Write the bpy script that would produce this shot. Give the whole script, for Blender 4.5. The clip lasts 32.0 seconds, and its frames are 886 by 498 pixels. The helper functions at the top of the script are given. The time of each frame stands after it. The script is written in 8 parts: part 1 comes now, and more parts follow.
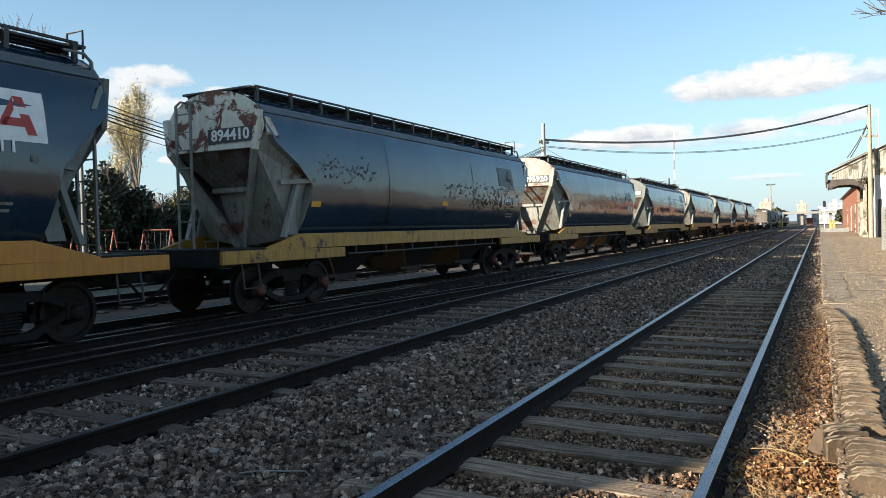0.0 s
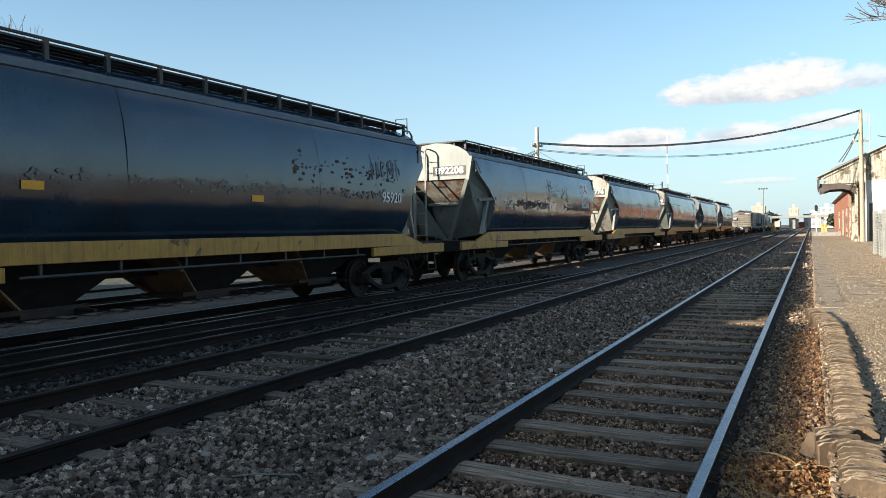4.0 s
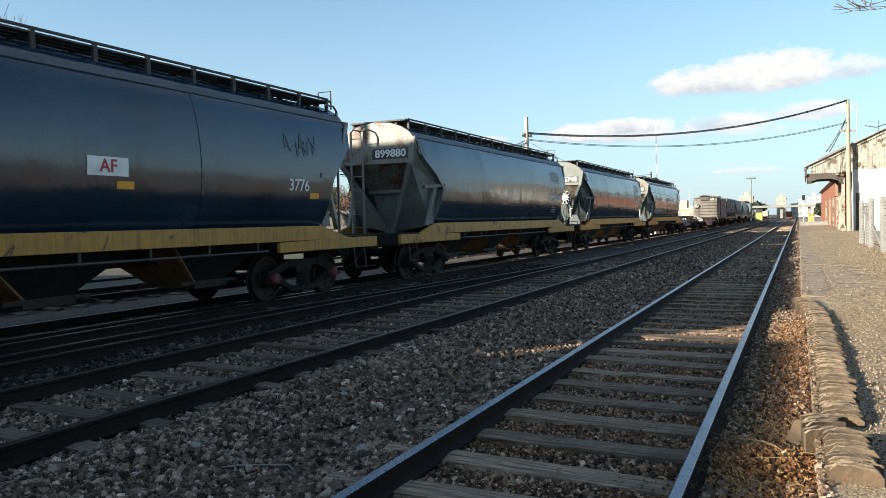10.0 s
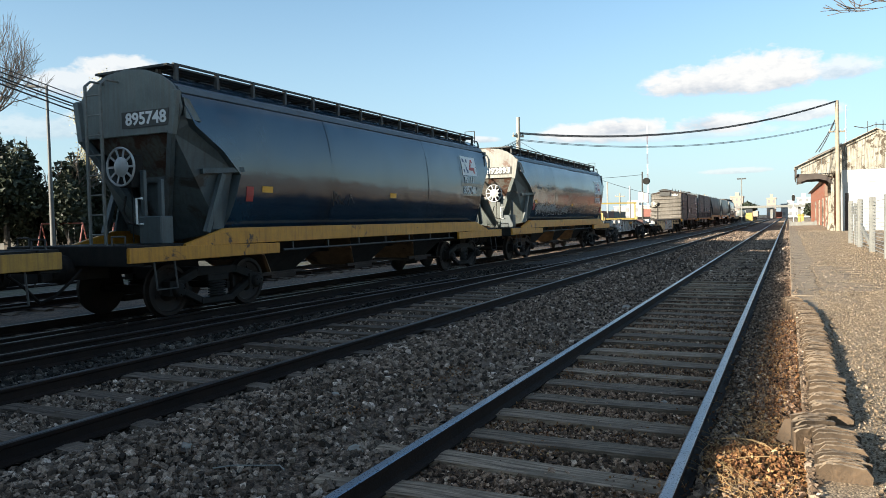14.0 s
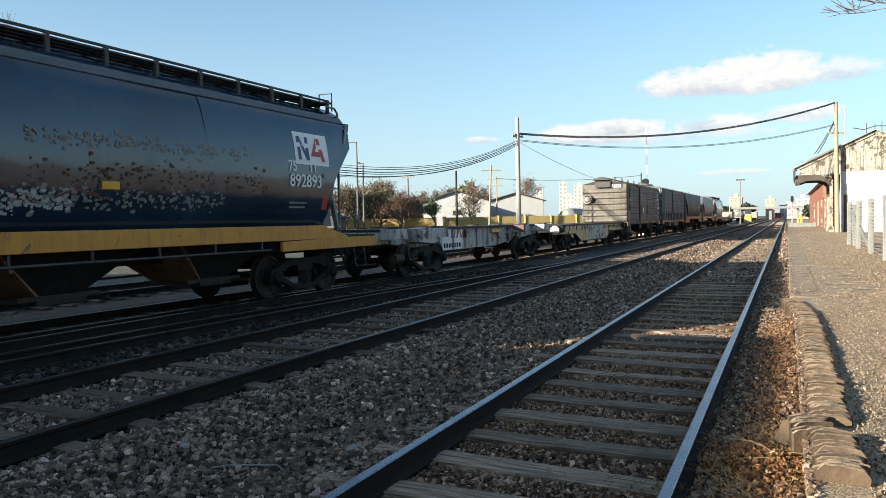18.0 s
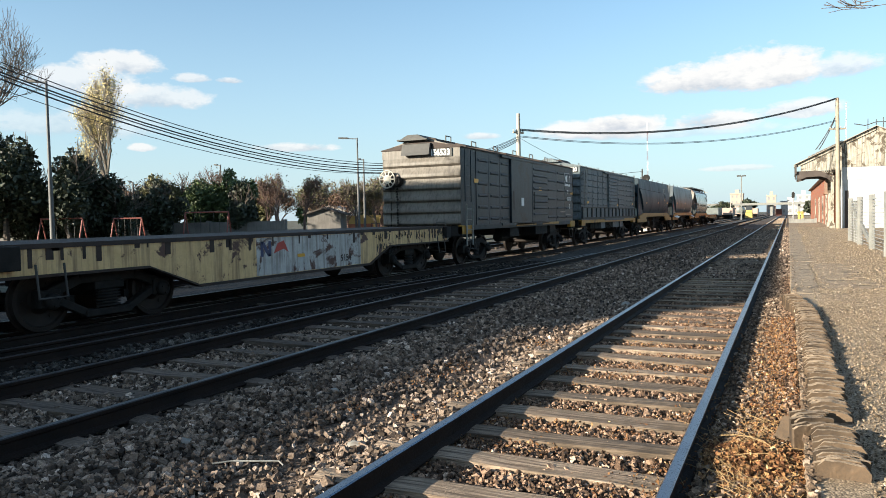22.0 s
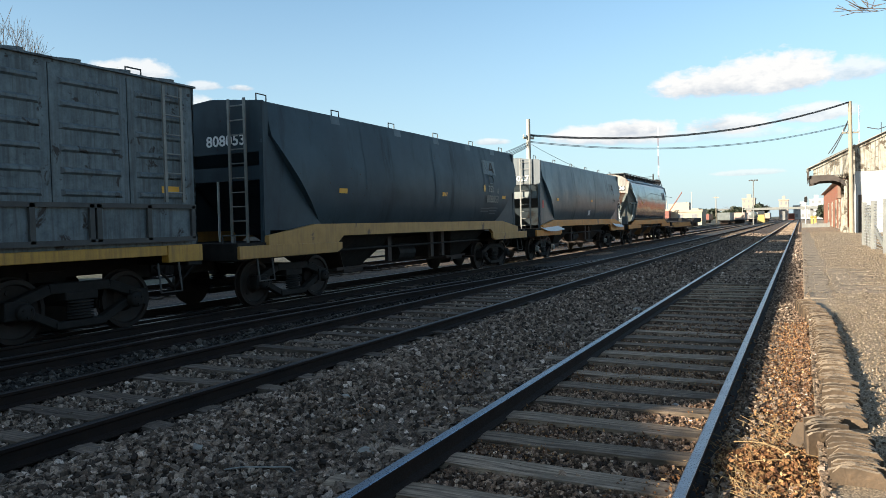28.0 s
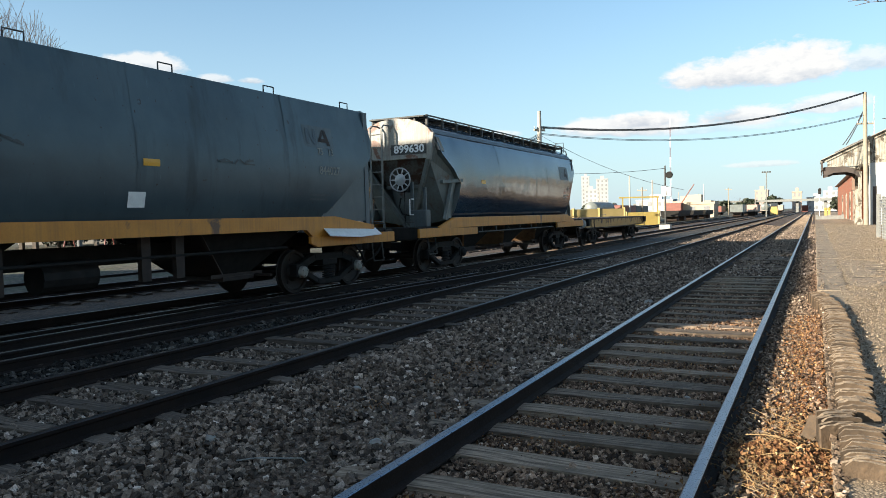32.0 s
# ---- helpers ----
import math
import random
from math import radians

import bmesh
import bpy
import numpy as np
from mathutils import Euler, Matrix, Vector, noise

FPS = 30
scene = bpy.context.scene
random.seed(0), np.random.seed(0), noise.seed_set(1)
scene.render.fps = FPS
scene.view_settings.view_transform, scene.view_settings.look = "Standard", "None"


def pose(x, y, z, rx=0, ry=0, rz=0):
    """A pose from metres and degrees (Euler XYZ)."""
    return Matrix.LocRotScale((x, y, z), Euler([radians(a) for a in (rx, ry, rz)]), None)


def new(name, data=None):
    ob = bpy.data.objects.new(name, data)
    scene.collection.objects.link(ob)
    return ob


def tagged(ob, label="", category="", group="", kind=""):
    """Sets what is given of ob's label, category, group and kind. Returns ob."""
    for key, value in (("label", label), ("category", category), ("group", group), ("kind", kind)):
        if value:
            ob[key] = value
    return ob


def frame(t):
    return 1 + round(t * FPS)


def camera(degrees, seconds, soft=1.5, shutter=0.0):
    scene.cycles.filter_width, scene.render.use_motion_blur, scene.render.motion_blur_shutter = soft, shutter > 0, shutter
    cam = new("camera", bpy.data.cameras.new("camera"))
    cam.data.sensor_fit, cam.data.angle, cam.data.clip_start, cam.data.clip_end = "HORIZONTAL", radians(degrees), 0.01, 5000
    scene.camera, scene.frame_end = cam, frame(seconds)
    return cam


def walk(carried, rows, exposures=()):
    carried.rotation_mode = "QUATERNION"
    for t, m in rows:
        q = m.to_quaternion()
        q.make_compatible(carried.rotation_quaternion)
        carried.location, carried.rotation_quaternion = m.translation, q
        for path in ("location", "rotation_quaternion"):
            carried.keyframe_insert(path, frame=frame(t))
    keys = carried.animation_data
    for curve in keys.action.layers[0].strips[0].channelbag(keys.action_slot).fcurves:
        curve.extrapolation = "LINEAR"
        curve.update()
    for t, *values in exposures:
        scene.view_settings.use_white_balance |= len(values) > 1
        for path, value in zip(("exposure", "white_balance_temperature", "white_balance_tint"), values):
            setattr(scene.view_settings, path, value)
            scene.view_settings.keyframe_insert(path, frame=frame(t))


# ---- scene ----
# camera: hand-held at one spot on the platform edge, only its turn wavers
EYE_Z = 1.55
cam = camera(63.0, 32.0, 0.75)
TURNS = """0 88.4 1.31 27.47;0.5 88.5 1.29 27.41;1 88.74 1.2 27.16;1.5 88.9 1.42 27.31;2 88.95 1.3 27.5;2.5 88.68 1.17 27.3
3 88.74 1.27 27.3;3.5 88.74 1.15 27.03;4.5 88.5 1.2 26.95;5.5 88.29 1.26 26.82;6 88.01 1.15 26.71;6.5 88.1 1.04 26.42;7 88.16 1.11 26.47
7.5 87.92 1.14 26.42;8 87.89 1.27 26.29;8.5 87.9 1.25 26.14;9 87.93 1.31 26.09;9.5 87.84 1.38 26.16;10 87.83 1.27 26.15;10.5 87.87 1.3 26.21
11 87.79 1.26 26.14;11.5 88.01 1.21 26.15;12 87.72 1.46 26.12;12.5 87.66 1.34 26.04;13 87.83 1.3 25.73;13.5 87.99 1.36 25.71
14 87.82 1.26 25.5;14.5 87.6 1.16 25.68;15.5 87.7 1.12 25.5;16.5 87.79 1.09 25.34;17 87.7 1.19 25.44;17.5 87.65 1.14 25.5
18 87.83 1.08 25.42;18.5 87.77 1.09 25.49;19 87.7 0.91 25.14;19.5 87.45 0.93 25.24;20 87.21 0.79 25.09;20.5 87.49 0.79 25.09
21 87.73 0.99 25.29;21.5 87.7 1.16 25.38;22 87.53 1.1 25.48;22.5 87.37 1.28 25.52;23 87.42 1.24 25.64;23.5 87.29 1.51 25.63
24 87.72 1.33 25.97;24.5 87.89 1.35 26.04;25 87.78 1.41 26.08;25.5 87.71 1.42 26.14;26 87.78 1.42 26.2;26.5 87.63 1.36 26.1
27.5 87.85 1.33 26.2;28.5 88.08 1.3 26.36;29 88.01 1.2 26.22;29.5 88.04 1.37 26.53;30 87.96 1.65 26.79;30.5 87.99 1.61 27.04
31 87.71 1.63 27.16;31.5 87.72 1.51 27.51;32 87.43 1.38 27.15"""
CAM_ROWS = []
for entry in TURNS.replace("\n", ";").split(";"):
    t, rx, ry, rz = (float(v) for v in entry.split())
    CAM_ROWS.append((t, pose(0, 0, EYE_Z, rx, ry, rz)))
walk(cam, CAM_ROWS)
scene.view_settings.exposure = 1.5

# ---------------------------------------------------------------- light
SUN_EL, SUN_AZ = 15.3, 54.0       # the light runs towards +x and, by the second angle, +y


def sun_dir():
    e, a = radians(SUN_EL), radians(SUN_AZ)
    return Vector((-math.cos(e) * math.cos(a), -math.cos(e) * math.sin(a), math.sin(e)))


sun = new("sun", bpy.data.lights.new("sun", "SUN"))
sun.data.energy, sun.data.angle, sun.data.color = 5.0, radians(0.6), (1.0, 0.905, 0.745)
sun.matrix_world = sun_dir().to_track_quat("Z", "Y").to_matrix().to_4x4()


class Nodes:
    """Short calls for node trees."""

    def __init__(self, tree):
        self.tree = tree
        tree.nodes.clear()

    def add(self, kind, **sockets):
        n = self.tree.nodes.new(kind)
        for k, v in sockets.items():
            self.put(n, k, v)
        return n

    def put(self, n, key, v):
        sock = n.inputs[int(key[1:])] if key[0] == "i" and key[1:].isdigit() else n.inputs[key.replace("_", " ")]
        if isinstance(v, bpy.types.NodeSocket):
            self.tree.links.new(v, sock)
        else:
            sock.default_value = v

    def math(self, op, a, b=0.0, c=0.0):
        n = self.tree.nodes.new("ShaderNodeMath")
        n.operation = op
        for i, v in enumerate((a, b, c)):
            self.put(n, "i%d" % i, v)
        return n.outputs[0]

    def mix(self, f, a, b, blend="MIX"):
        n = self.tree.nodes.new("ShaderNodeMix")
        n.data_type, n.blend_type = "RGBA", blend
        self.put(n, "i0", f), self.put(n, "i6", a), self.put(n, "i7", b)
        return n.outputs[2]

    def ramp(self, f, *stops):
        n = self.tree.nodes.new("ShaderNodeValToRGB")
        el = n.color_ramp.elements
        while len(el) < len(stops):
            el.new(0.5)
        for e, (p, c) in zip(el, stops):
            e.position = p
            e.color = (c, c, c, 1) if isinstance(c, (int, float)) else (*c, 1)
        self.put(n, "i0", f)
        return n.outputs[0]

    def noise(self, vec, scale, detail=4.0, rough=0.55, dist=0.0):
        n = self.add("ShaderNodeTexNoise", Scale=scale, Detail=detail, Roughness=rough, Distortion=dist)
        if vec is not None:
            self.put(n, "Vector", vec)
        return n.outputs["Fac"]


world = bpy.data.worlds.new("world")
scene.world = world
world.use_nodes = True
W = Nodes(world.node_tree)
sky = W.add("ShaderNodeTexSky")
sky.sky_type, sky.sun_disc = "NISHITA", False
sky.sun_elevation = radians(SUN_EL)
sky.sun_rotation = math.atan2(sun_dir().x, sun_dir().y)
sky.air_density, sky.dust_density, sky.ozone_density = 1.0, 0.6, 1.6
coord = W.add("ShaderNodeTexCoord").outputs["Generated"]
sep = W.add("ShaderNodeSeparateXYZ", Vector=coord)
az = W.math("MULTIPLY", W.math("ARCTAN2", sep.outputs[0], sep.outputs[1]), 57.2958)
el = W.math("MULTIPLY", W.math("ARCSINE", sep.outputs[2]), 57.2958)
stretched = W.add("ShaderNodeVectorMath", i0=coord, i1=(1, 1, 2.0))
stretched.operation = "MULTIPLY"
puff = W.math("ADD", W.math("MULTIPLY", W.noise(stretched.outputs[0], 16.0, 9.0, 0.62), 0.7), W.math("MULTIPLY", W.noise(stretched.outputs[0], 60.0, 5.0, 0.6), 0.3))
# clouds: azimuth and elevation of the middle, half width and half height, thickness
CLOUDS = ((-5.4, 9.6, 5.8, 1.35, 1.0), (-2.4, 9.9, 4.0, 1.95, 1.0), (-0.4, 10.0, 2.8, 2.0, 1.0), (3.4, 9.7, 2.6, 1.0, 0.75), (-13.2, 6.4, 5.4, 1.1, 0.95), (-11.6, 6.8, 3.2, 1.0, 1.0),
          (-4.9, 6.7, 3.3, 1.05, 0.95), (0.8, 7.1, 2.9, 0.85, 0.85), (-3.3, 3.2, 2.6, 0.3, 0.55), (-9.0, 6.0, 10.0, 0.6, 0.4), (-49.0, 11.3, 3.0, 1.1, 0.85), (-51.6, 9.9, 4.5, 1.3, 0.75),
          (-47.2, 9.0, 4.6, 1.2, 0.7), (-52.0, 7.0, 6.5, 1.5, 0.4), (-44.2, 10.6, 1.5, 0.5, 0.7), (-41.6, 10.5, 1.2, 0.35, 0.75), (-36.8, 5.6, 3.4, 0.5, 0.8), (-22.4, 6.3, 1.7, 0.38, 0.75), (-47.9, 5.5, 1.0, 0.38, 0.85))
haze = W.math("MULTIPLY", W.math("POWER", W.math("SUBTRACT", 1.0, W.math("MINIMUM", W.math("MULTIPLY", W.math("ABSOLUTE", el), 0.035), 1.0)), 1.6), 0.85)
clear = W.mix(1.0, sky.outputs[0], (0.9, 1.16, 1.24, 1), "MULTIPLY")
col = W.mix(haze, clear, (3.3, 4.15, 4.85, 1))
# scattered high cloud overhead, above the view, added to whiten and brighten the fill
high = W.ramp(W.noise(coord, 3.2, 7.0, 0.6), (0.46, 0.0), (0.64, 0.6))
high = W.math("MULTIPLY", high, W.math("MINIMUM", W.math("MAXIMUM", W.math("MULTIPLY", W.math("SUBTRACT", el, 20.0), 0.07), 0.0), 1.0))
col = W.mix(high, col, (4.6, 4.7, 4.85, 1))
# heaped clouds with bright tops, greyer flat bases
for a0, e0, wa, we, thick in CLOUDS:
    dx = W.math("DIVIDE", W.math("SUBTRACT", az, a0), wa)
    dy = W.math("DIVIDE", W.math("SUBTRACT", el, e0), we)
    low = W.math("MULTIPLY", W.math("MINIMUM", dy, 0.0), 0.5)
    dy2 = W.math("ADD", dy, low)
    d = W.math("ADD", W.math("MULTIPLY", dx, dx), W.math("MULTIPLY", dy2, dy2))
    m = W.math("ADD", W.math("SUBTRACT", 1.0, d), W.math("MULTIPLY", W.math("SUBTRACT", puff, 0.5), 3.6))
    m = W.math("MULTIPLY", W.math("MINIMUM", W.math("MAXIMUM", W.math("MULTIPLY", m, 1.7), 0.0), 1.0), thick)
    shade = W.math("ADD", W.math("MULTIPLY", dy, 0.5), W.math("MULTIPLY", W.math("SUBTRACT", puff, 0.5), 2.4))
    col = W.mix(m, col, W.ramp(W.math("ADD", shade, 0.5), (0.12, (3.35, 3.65, 4.05)), (0.62, (5.35, 5.35, 5.3))))
bg = W.add("ShaderNodeBackground", Color=col, Strength=0.066)
W.tree.links.new(bg.outputs[0], W.add("ShaderNodeOutputWorld").inputs[0])


# ---------------------------------------------------------------- materials
def material(name):
    m = bpy.data.materials.new(name)
    m.use_nodes = True
    n = Nodes(m.node_tree)
    out = n.add("ShaderNodeOutputMaterial")
    b = n.add("ShaderNodeBsdfPrincipled")
    n.tree.links.new(b.outputs[0], out.inputs[0])
    return m, n, b


def surface(name, colors, rough=0.7, metal=0.0, scale=6.0, fine=60.0, bump=0.15, streak=0.0, stain=None, stain_at=0.6, rand=0.0, spec=0.5, dent=0.0):
    """Two-scale mottled surface. colors: dark, light. stain: colour of patches; streak: vertical run marks; rand: change from piece to piece."""
    m, n, b = material(name)
    co = n.add("ShaderNodeTexCoord").outputs["Object"]
    big = n.noise(co, scale, 5, 0.6)
    small = n.noise(co, fine, 4, 0.6)
    f = n.math("ADD", n.math("MULTIPLY", big, 0.65), n.math("MULTIPLY", small, 0.35))
    f = n.ramp(f, (0.33, 0.0), (0.67, 1.0))
    col = n.mix(f, (*colors[0], 1), (*colors[1], 1))
    if streak:
        mp = n.add("ShaderNodeMapping", Vector=co, Scale=(7, 7, 0.35))
        s = n.ramp(n.noise(mp.outputs[0], 2.0, 5, 0.6), (0.45, 0.0), (0.7, streak))
        col = n.mix(s, col, (*(stain or [c * 0.4 for c in colors[0]]), 1))
    if stain:
        s = n.ramp(n.noise(co, scale * 0.45, 7, 0.65, 0.6), (stain_at, 0.0), (stain_at + 0.05, 1.0))
        col = n.mix(s, col, (*stain, 1))
    if rand:
        r = n.add("ShaderNodeObjectInfo").outputs["Random"]
        col = n.mix(1.0, col, n.ramp(r, (0.0, 1.0 - rand), (1.0, 1.0 + rand)), "MULTIPLY")
    n.put(b, "Base_Color", col)
    n.put(b, "Roughness", n.ramp(small, (0.3, max(rough - 0.12, 0.03)), (0.7, min(rough + 0.12, 1.0))))
    b.inputs["Metallic"].default_value = metal
    b.inputs["Specular IOR Level"].default_value = spec
    if bump:
        bp = n.add("ShaderNodeBump", Strength=bump, Distance=0.02, Height=f)
        n.put(b, "Normal", bp.outputs[0])
        if dent:                  # shallow dents of the plating
            wave = n.add("ShaderNodeBump", Strength=1.0, Distance=dent, Height=n.noise(co, 0.75, 2.5, 0.5))
            n.put(bp, "Normal", wave.outputs[0])
    return m


M = {}
def plating(name, dark, light, dust, soot, gloss, spec):
    """Dirty curved steel plating: dusty haze, soot runs, scratches, rust specks and shallow dents."""
    m, n, b = material(name)
    co = n.add("ShaderNodeTexCoord").outputs["Object"]
    big = n.noise(co, 0.55, 5, 0.6)
    col = n.mix(n.ramp(big, (0.35, 0.0), (0.65, 1.0)), (*dark, 1), (*light, 1))
    haze = n.ramp(n.noise(n.add("ShaderNodeMapping", Vector=co, Location=(5, 2, 0), Scale=(1, 1, 0.7)).outputs[0], 0.7, 6, 0.6, 0.4), (0.52, 0.0), (0.7, 0.65))
    col = n.mix(haze, col, (*dust, 1))
    run_ = n.ramp(n.noise(n.add("ShaderNodeMapping", Vector=co, Scale=(2.2, 2.2, 0.3)).outputs[0], 1.1, 6, 0.65), (0.54, 0.0), (0.7, 0.7))
    col = n.mix(run_, col, (*soot, 1))
    scuff = n.ramp(n.noise(n.add("ShaderNodeMapping", Vector=co, Rotation=(0.35, 0, 0), Scale=(1, 15, 1.6)).outputs[0], 2.0, 4, 0.7), (0.68, 0.0), (0.74, 0.5))
    col = n.mix(scuff, col, (*[c * 2.2 for c in dust], 1))
    speck = n.ramp(n.noise(co, 9.0, 4, 0.6), (0.68, 0.0), (0.71, 0.9))
    col = n.mix(speck, col, (0.03, 0.014, 0.009, 1))
    n.put(b, "Base_Color", col)
    n.put(b, "Roughness", n.math("ADD", gloss, n.math("MULTIPLY", n.math("MAXIMUM", haze, run_), 0.2)))
    b.inputs["Specular IOR Level"].default_value = spec
    wave = n.add("ShaderNodeBump", Strength=1.0, Distance=0.035, Height=n.noise(co, 0.75, 2.5, 0.5))
    fine = n.add("ShaderNodeBump", Strength=0.06, Distance=0.02, Height=n.noise(co, 22, 4, 0.6), Normal=wave.outputs[0])
    n.put(b, "Normal", fine.outputs[0])
    return m


M["hopper_blue"] = plating("hopper_blue_plating", (0.004, 0.014, 0.027), (0.01, 0.031, 0.052), (0.022, 0.04, 0.054), (0.008, 0.007, 0.007), 0.13, 0.8)
M["hopper_pale"] = surface("pale_stained_grey_paint", ((0.14, 0.145, 0.13), (0.27, 0.272, 0.24)), 0.55, 0, 2.2, 30, 0.12, 0.55, (0.1, 0.05, 0.03), 0.57)
M["hopper_slate"] = surface("dark_slate_paint", ((0.035, 0.05, 0.056), (0.085, 0.105, 0.108)), 0.5, 0, 1.6, 30, 0.1, 0.45, (0.03, 0.024, 0.02), 0.6)
M["hopper_fresh"] = plating("fresh_dark_blue_paint", (0.006, 0.01, 0.02), (0.009, 0.016, 0.028), (0.012, 0.018, 0.026), (0.006, 0.006, 0.007), 0.12, 0.5)
M["rust_streak"] = surface("rust_streaked_grey_paint", ((0.07, 0.07, 0.062), (0.17, 0.17, 0.15)), 0.65, 0, 2.6, 30, 0.15, 0.9, (0.075, 0.034, 0.02), 0.5)
# rusty steel with sunlight put into its colour, for hopper slopes facing -y
M["sunlit_tan"] = surface("sunlit_tan_rusty_steel", ((0.14, 0.075, 0.035), (0.3, 0.18, 0.09)), 0.75, 0, 3.0, 40, 0.15, 0.4, (0.07, 0.03, 0.015), 0.6)
M["graffiti_white"] = surface("faded_white_spray_paint", ((0.2, 0.2, 0.19), (0.4, 0.4, 0.38)), 0.6, 0, 9, 60, 0)
M["rust_flake"] = surface("dark_rust_flake", ((0.035, 0.016, 0.009), (0.11, 0.05, 0.026)), 0.85, 0, 12, 60, 0)
M["pale_flake"] = surface("bare_primer_flake", ((0.1, 0.1, 0.09), (0.2, 0.185, 0.16)), 0.7, 0, 12, 60, 0)
M["cap_red"] = surface("grimy_dark_red_paint", ((0.05, 0.014, 0.012), (0.13, 0.03, 0.022)), 0.6, 0, 9, 60, 0)
M["sill_fresh"] = surface("yellow_orange_paint", ((0.42, 0.175, 0.012), (0.58, 0.26, 0.02)), 0.5, 0, 5.0, 40, 0.1, 0.3, (0.06, 0.03, 0.018), 0.62)
M["hopper_white"] = surface("weathered_white_paint", ((0.16, 0.158, 0.138), (0.31, 0.305, 0.268)), 0.55, 0, 2.6, 30, 0.1, 0.5, (0.13, 0.055, 0.03), 0.585)
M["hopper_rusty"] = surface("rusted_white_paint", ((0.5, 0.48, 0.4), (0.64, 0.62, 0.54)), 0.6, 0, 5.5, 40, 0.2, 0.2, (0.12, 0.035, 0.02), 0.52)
M["hopper_grey"] = surface("grey_green_paint", ((0.08, 0.096, 0.092), (0.165, 0.185, 0.172)), 0.5, 0, 1.4, 30, 0.1, 0.4, (0.09, 0.055, 0.04), 0.64)
M["hopper_teal"] = plating("dull_teal_plating", (0.017, 0.03, 0.04), (0.034, 0.056, 0.07), (0.045, 0.062, 0.074), (0.016, 0.022, 0.027), 0.48, 0.2)
M["hopper_teal_light"] = plating("worn_teal_plating", (0.03, 0.05, 0.062), (0.058, 0.088, 0.102), (0.07, 0.095, 0.106), (0.024, 0.032, 0.036), 0.38, 0.4)
M["hopper_band"] = surface("faded_blue_grey_band", ((0.04, 0.055, 0.065), (0.085, 0.105, 0.115)), 0.5, 0, 1.0, 25, 0.05, 0.5, (0.03, 0.025, 0.022), 0.62)
M["soot"] = surface("sooty_black_stain", ((0.008, 0.009, 0.011), (0.018, 0.018, 0.02)), 0.35, 0, 3, 40, 0)
M["sill_yellow"] = surface("chipped_yellow_paint", ((0.31, 0.158, 0.02), (0.45, 0.245, 0.032)), 0.5, 0, 5.0, 40, 0.1, 0.5, (0.07, 0.035, 0.02), 0.6)
M["sill_tan"] = surface("tan_yellow_paint", ((0.3, 0.16, 0.04), (0.43, 0.24, 0.065)), 0.55, 0, 3.0, 35, 0.1, 0.3, (0.1, 0.055, 0.03), 0.62)
M["sill_orange"] = surface("orange_paint", ((0.42, 0.16, 0.016), (0.58, 0.235, 0.028)), 0.5, 0, 2.0, 30, 0.1, 0.3, (0.12, 0.06, 0.03), 0.66)
M["black_steel"] = surface("grimy_black_steel", ((0.007, 0.0068, 0.0065), (0.023, 0.0205, 0.018)), 0.75, 0.0, 5, 60, 0.2, spec=0.2)
M["brown_steel"] = surface("brown_rusty_steel", ((0.015, 0.011, 0.009), (0.05, 0.03, 0.021)), 0.75, 0.1, 4, 60, 0.2)
M["wheel"] = surface("oily_wheel_steel", ((0.008, 0.007, 0.006), (0.026, 0.018, 0.014)), 0.65, 0.0, 5, 60, 0.15, spec=0.25)
M["walkway"] = surface("dark_walkway_steel", ((0.03, 0.03, 0.03), (0.07, 0.068, 0.062)), 0.7, 0.1, 4, 50, 0.15)
M["galv"] = surface("galvanised_steel", ((0.3, 0.31, 0.31), (0.45, 0.46, 0.46)), 0.5, 0.5, 5, 50, 0.05)
M["ladder_grey"] = surface("dirty_grey_paint", ((0.12, 0.12, 0.11), (0.22, 0.22, 0.2)), 0.6, 0, 5, 50, 0.1)
M["plate_yellow"] = surface("yellow_plate", ((0.58, 0.27, 0.012), (0.68, 0.34, 0.02)), 0.4, 0, 5, 40, 0, 0, (0.2, 0.1, 0.03), 0.6)
M["plate_red"] = surface("red_paint", ((0.3, 0.025, 0.018), (0.42, 0.04, 0.028)), 0.5, 0, 5, 40, 0)
M["paint_white"] = surface("white_lettering_paint", ((0.6, 0.6, 0.58), (0.78, 0.78, 0.75)), 0.6, 0, 7, 60, 0)
M["paint_black"] = surface("black_lettering_paint", ((0.015, 0.015, 0.015), (0.03, 0.03, 0.03)), 0.6, 0, 7, 60, 0)
M["logo_blue"] = surface("dark_blue_logo_paint", ((0.02, 0.03, 0.09), (0.03, 0.045, 0.12)), 0.5, 0, 7, 60, 0)
M["pale_hub"] = surface("chalky_white_paint", ((0.3, 0.28, 0.24), (0.5, 0.47, 0.4)), 0.7, 0, 5, 40, 0.1, 0, (0.12, 0.08, 0.05), 0.62)
M["box_dark"] = surface("slate_boxcar_paint", ((0.008, 0.015, 0.022), (0.02, 0.034, 0.046)), 0.5, 0, 1.6, 30, 0.12, 0.6, (0.012, 0.01, 0.009), 0.58, spec=0.4, dent=0.02)
M["box_end"] = surface("grey_brown_boxcar_end", ((0.085, 0.074, 0.06), (0.18, 0.158, 0.13)), 0.6, 0, 1.6, 30, 0.15, 0.75, (0.05, 0.04, 0.032), 0.6)
M["box_grey"] = surface("blue_grey_boxcar_paint", ((0.06, 0.08, 0.09), (0.14, 0.17, 0.18)), 0.55, 0, 6.0, 30, 0.12, 0.6, (0.022, 0.017, 0.014), 0.6, spec=0.3)
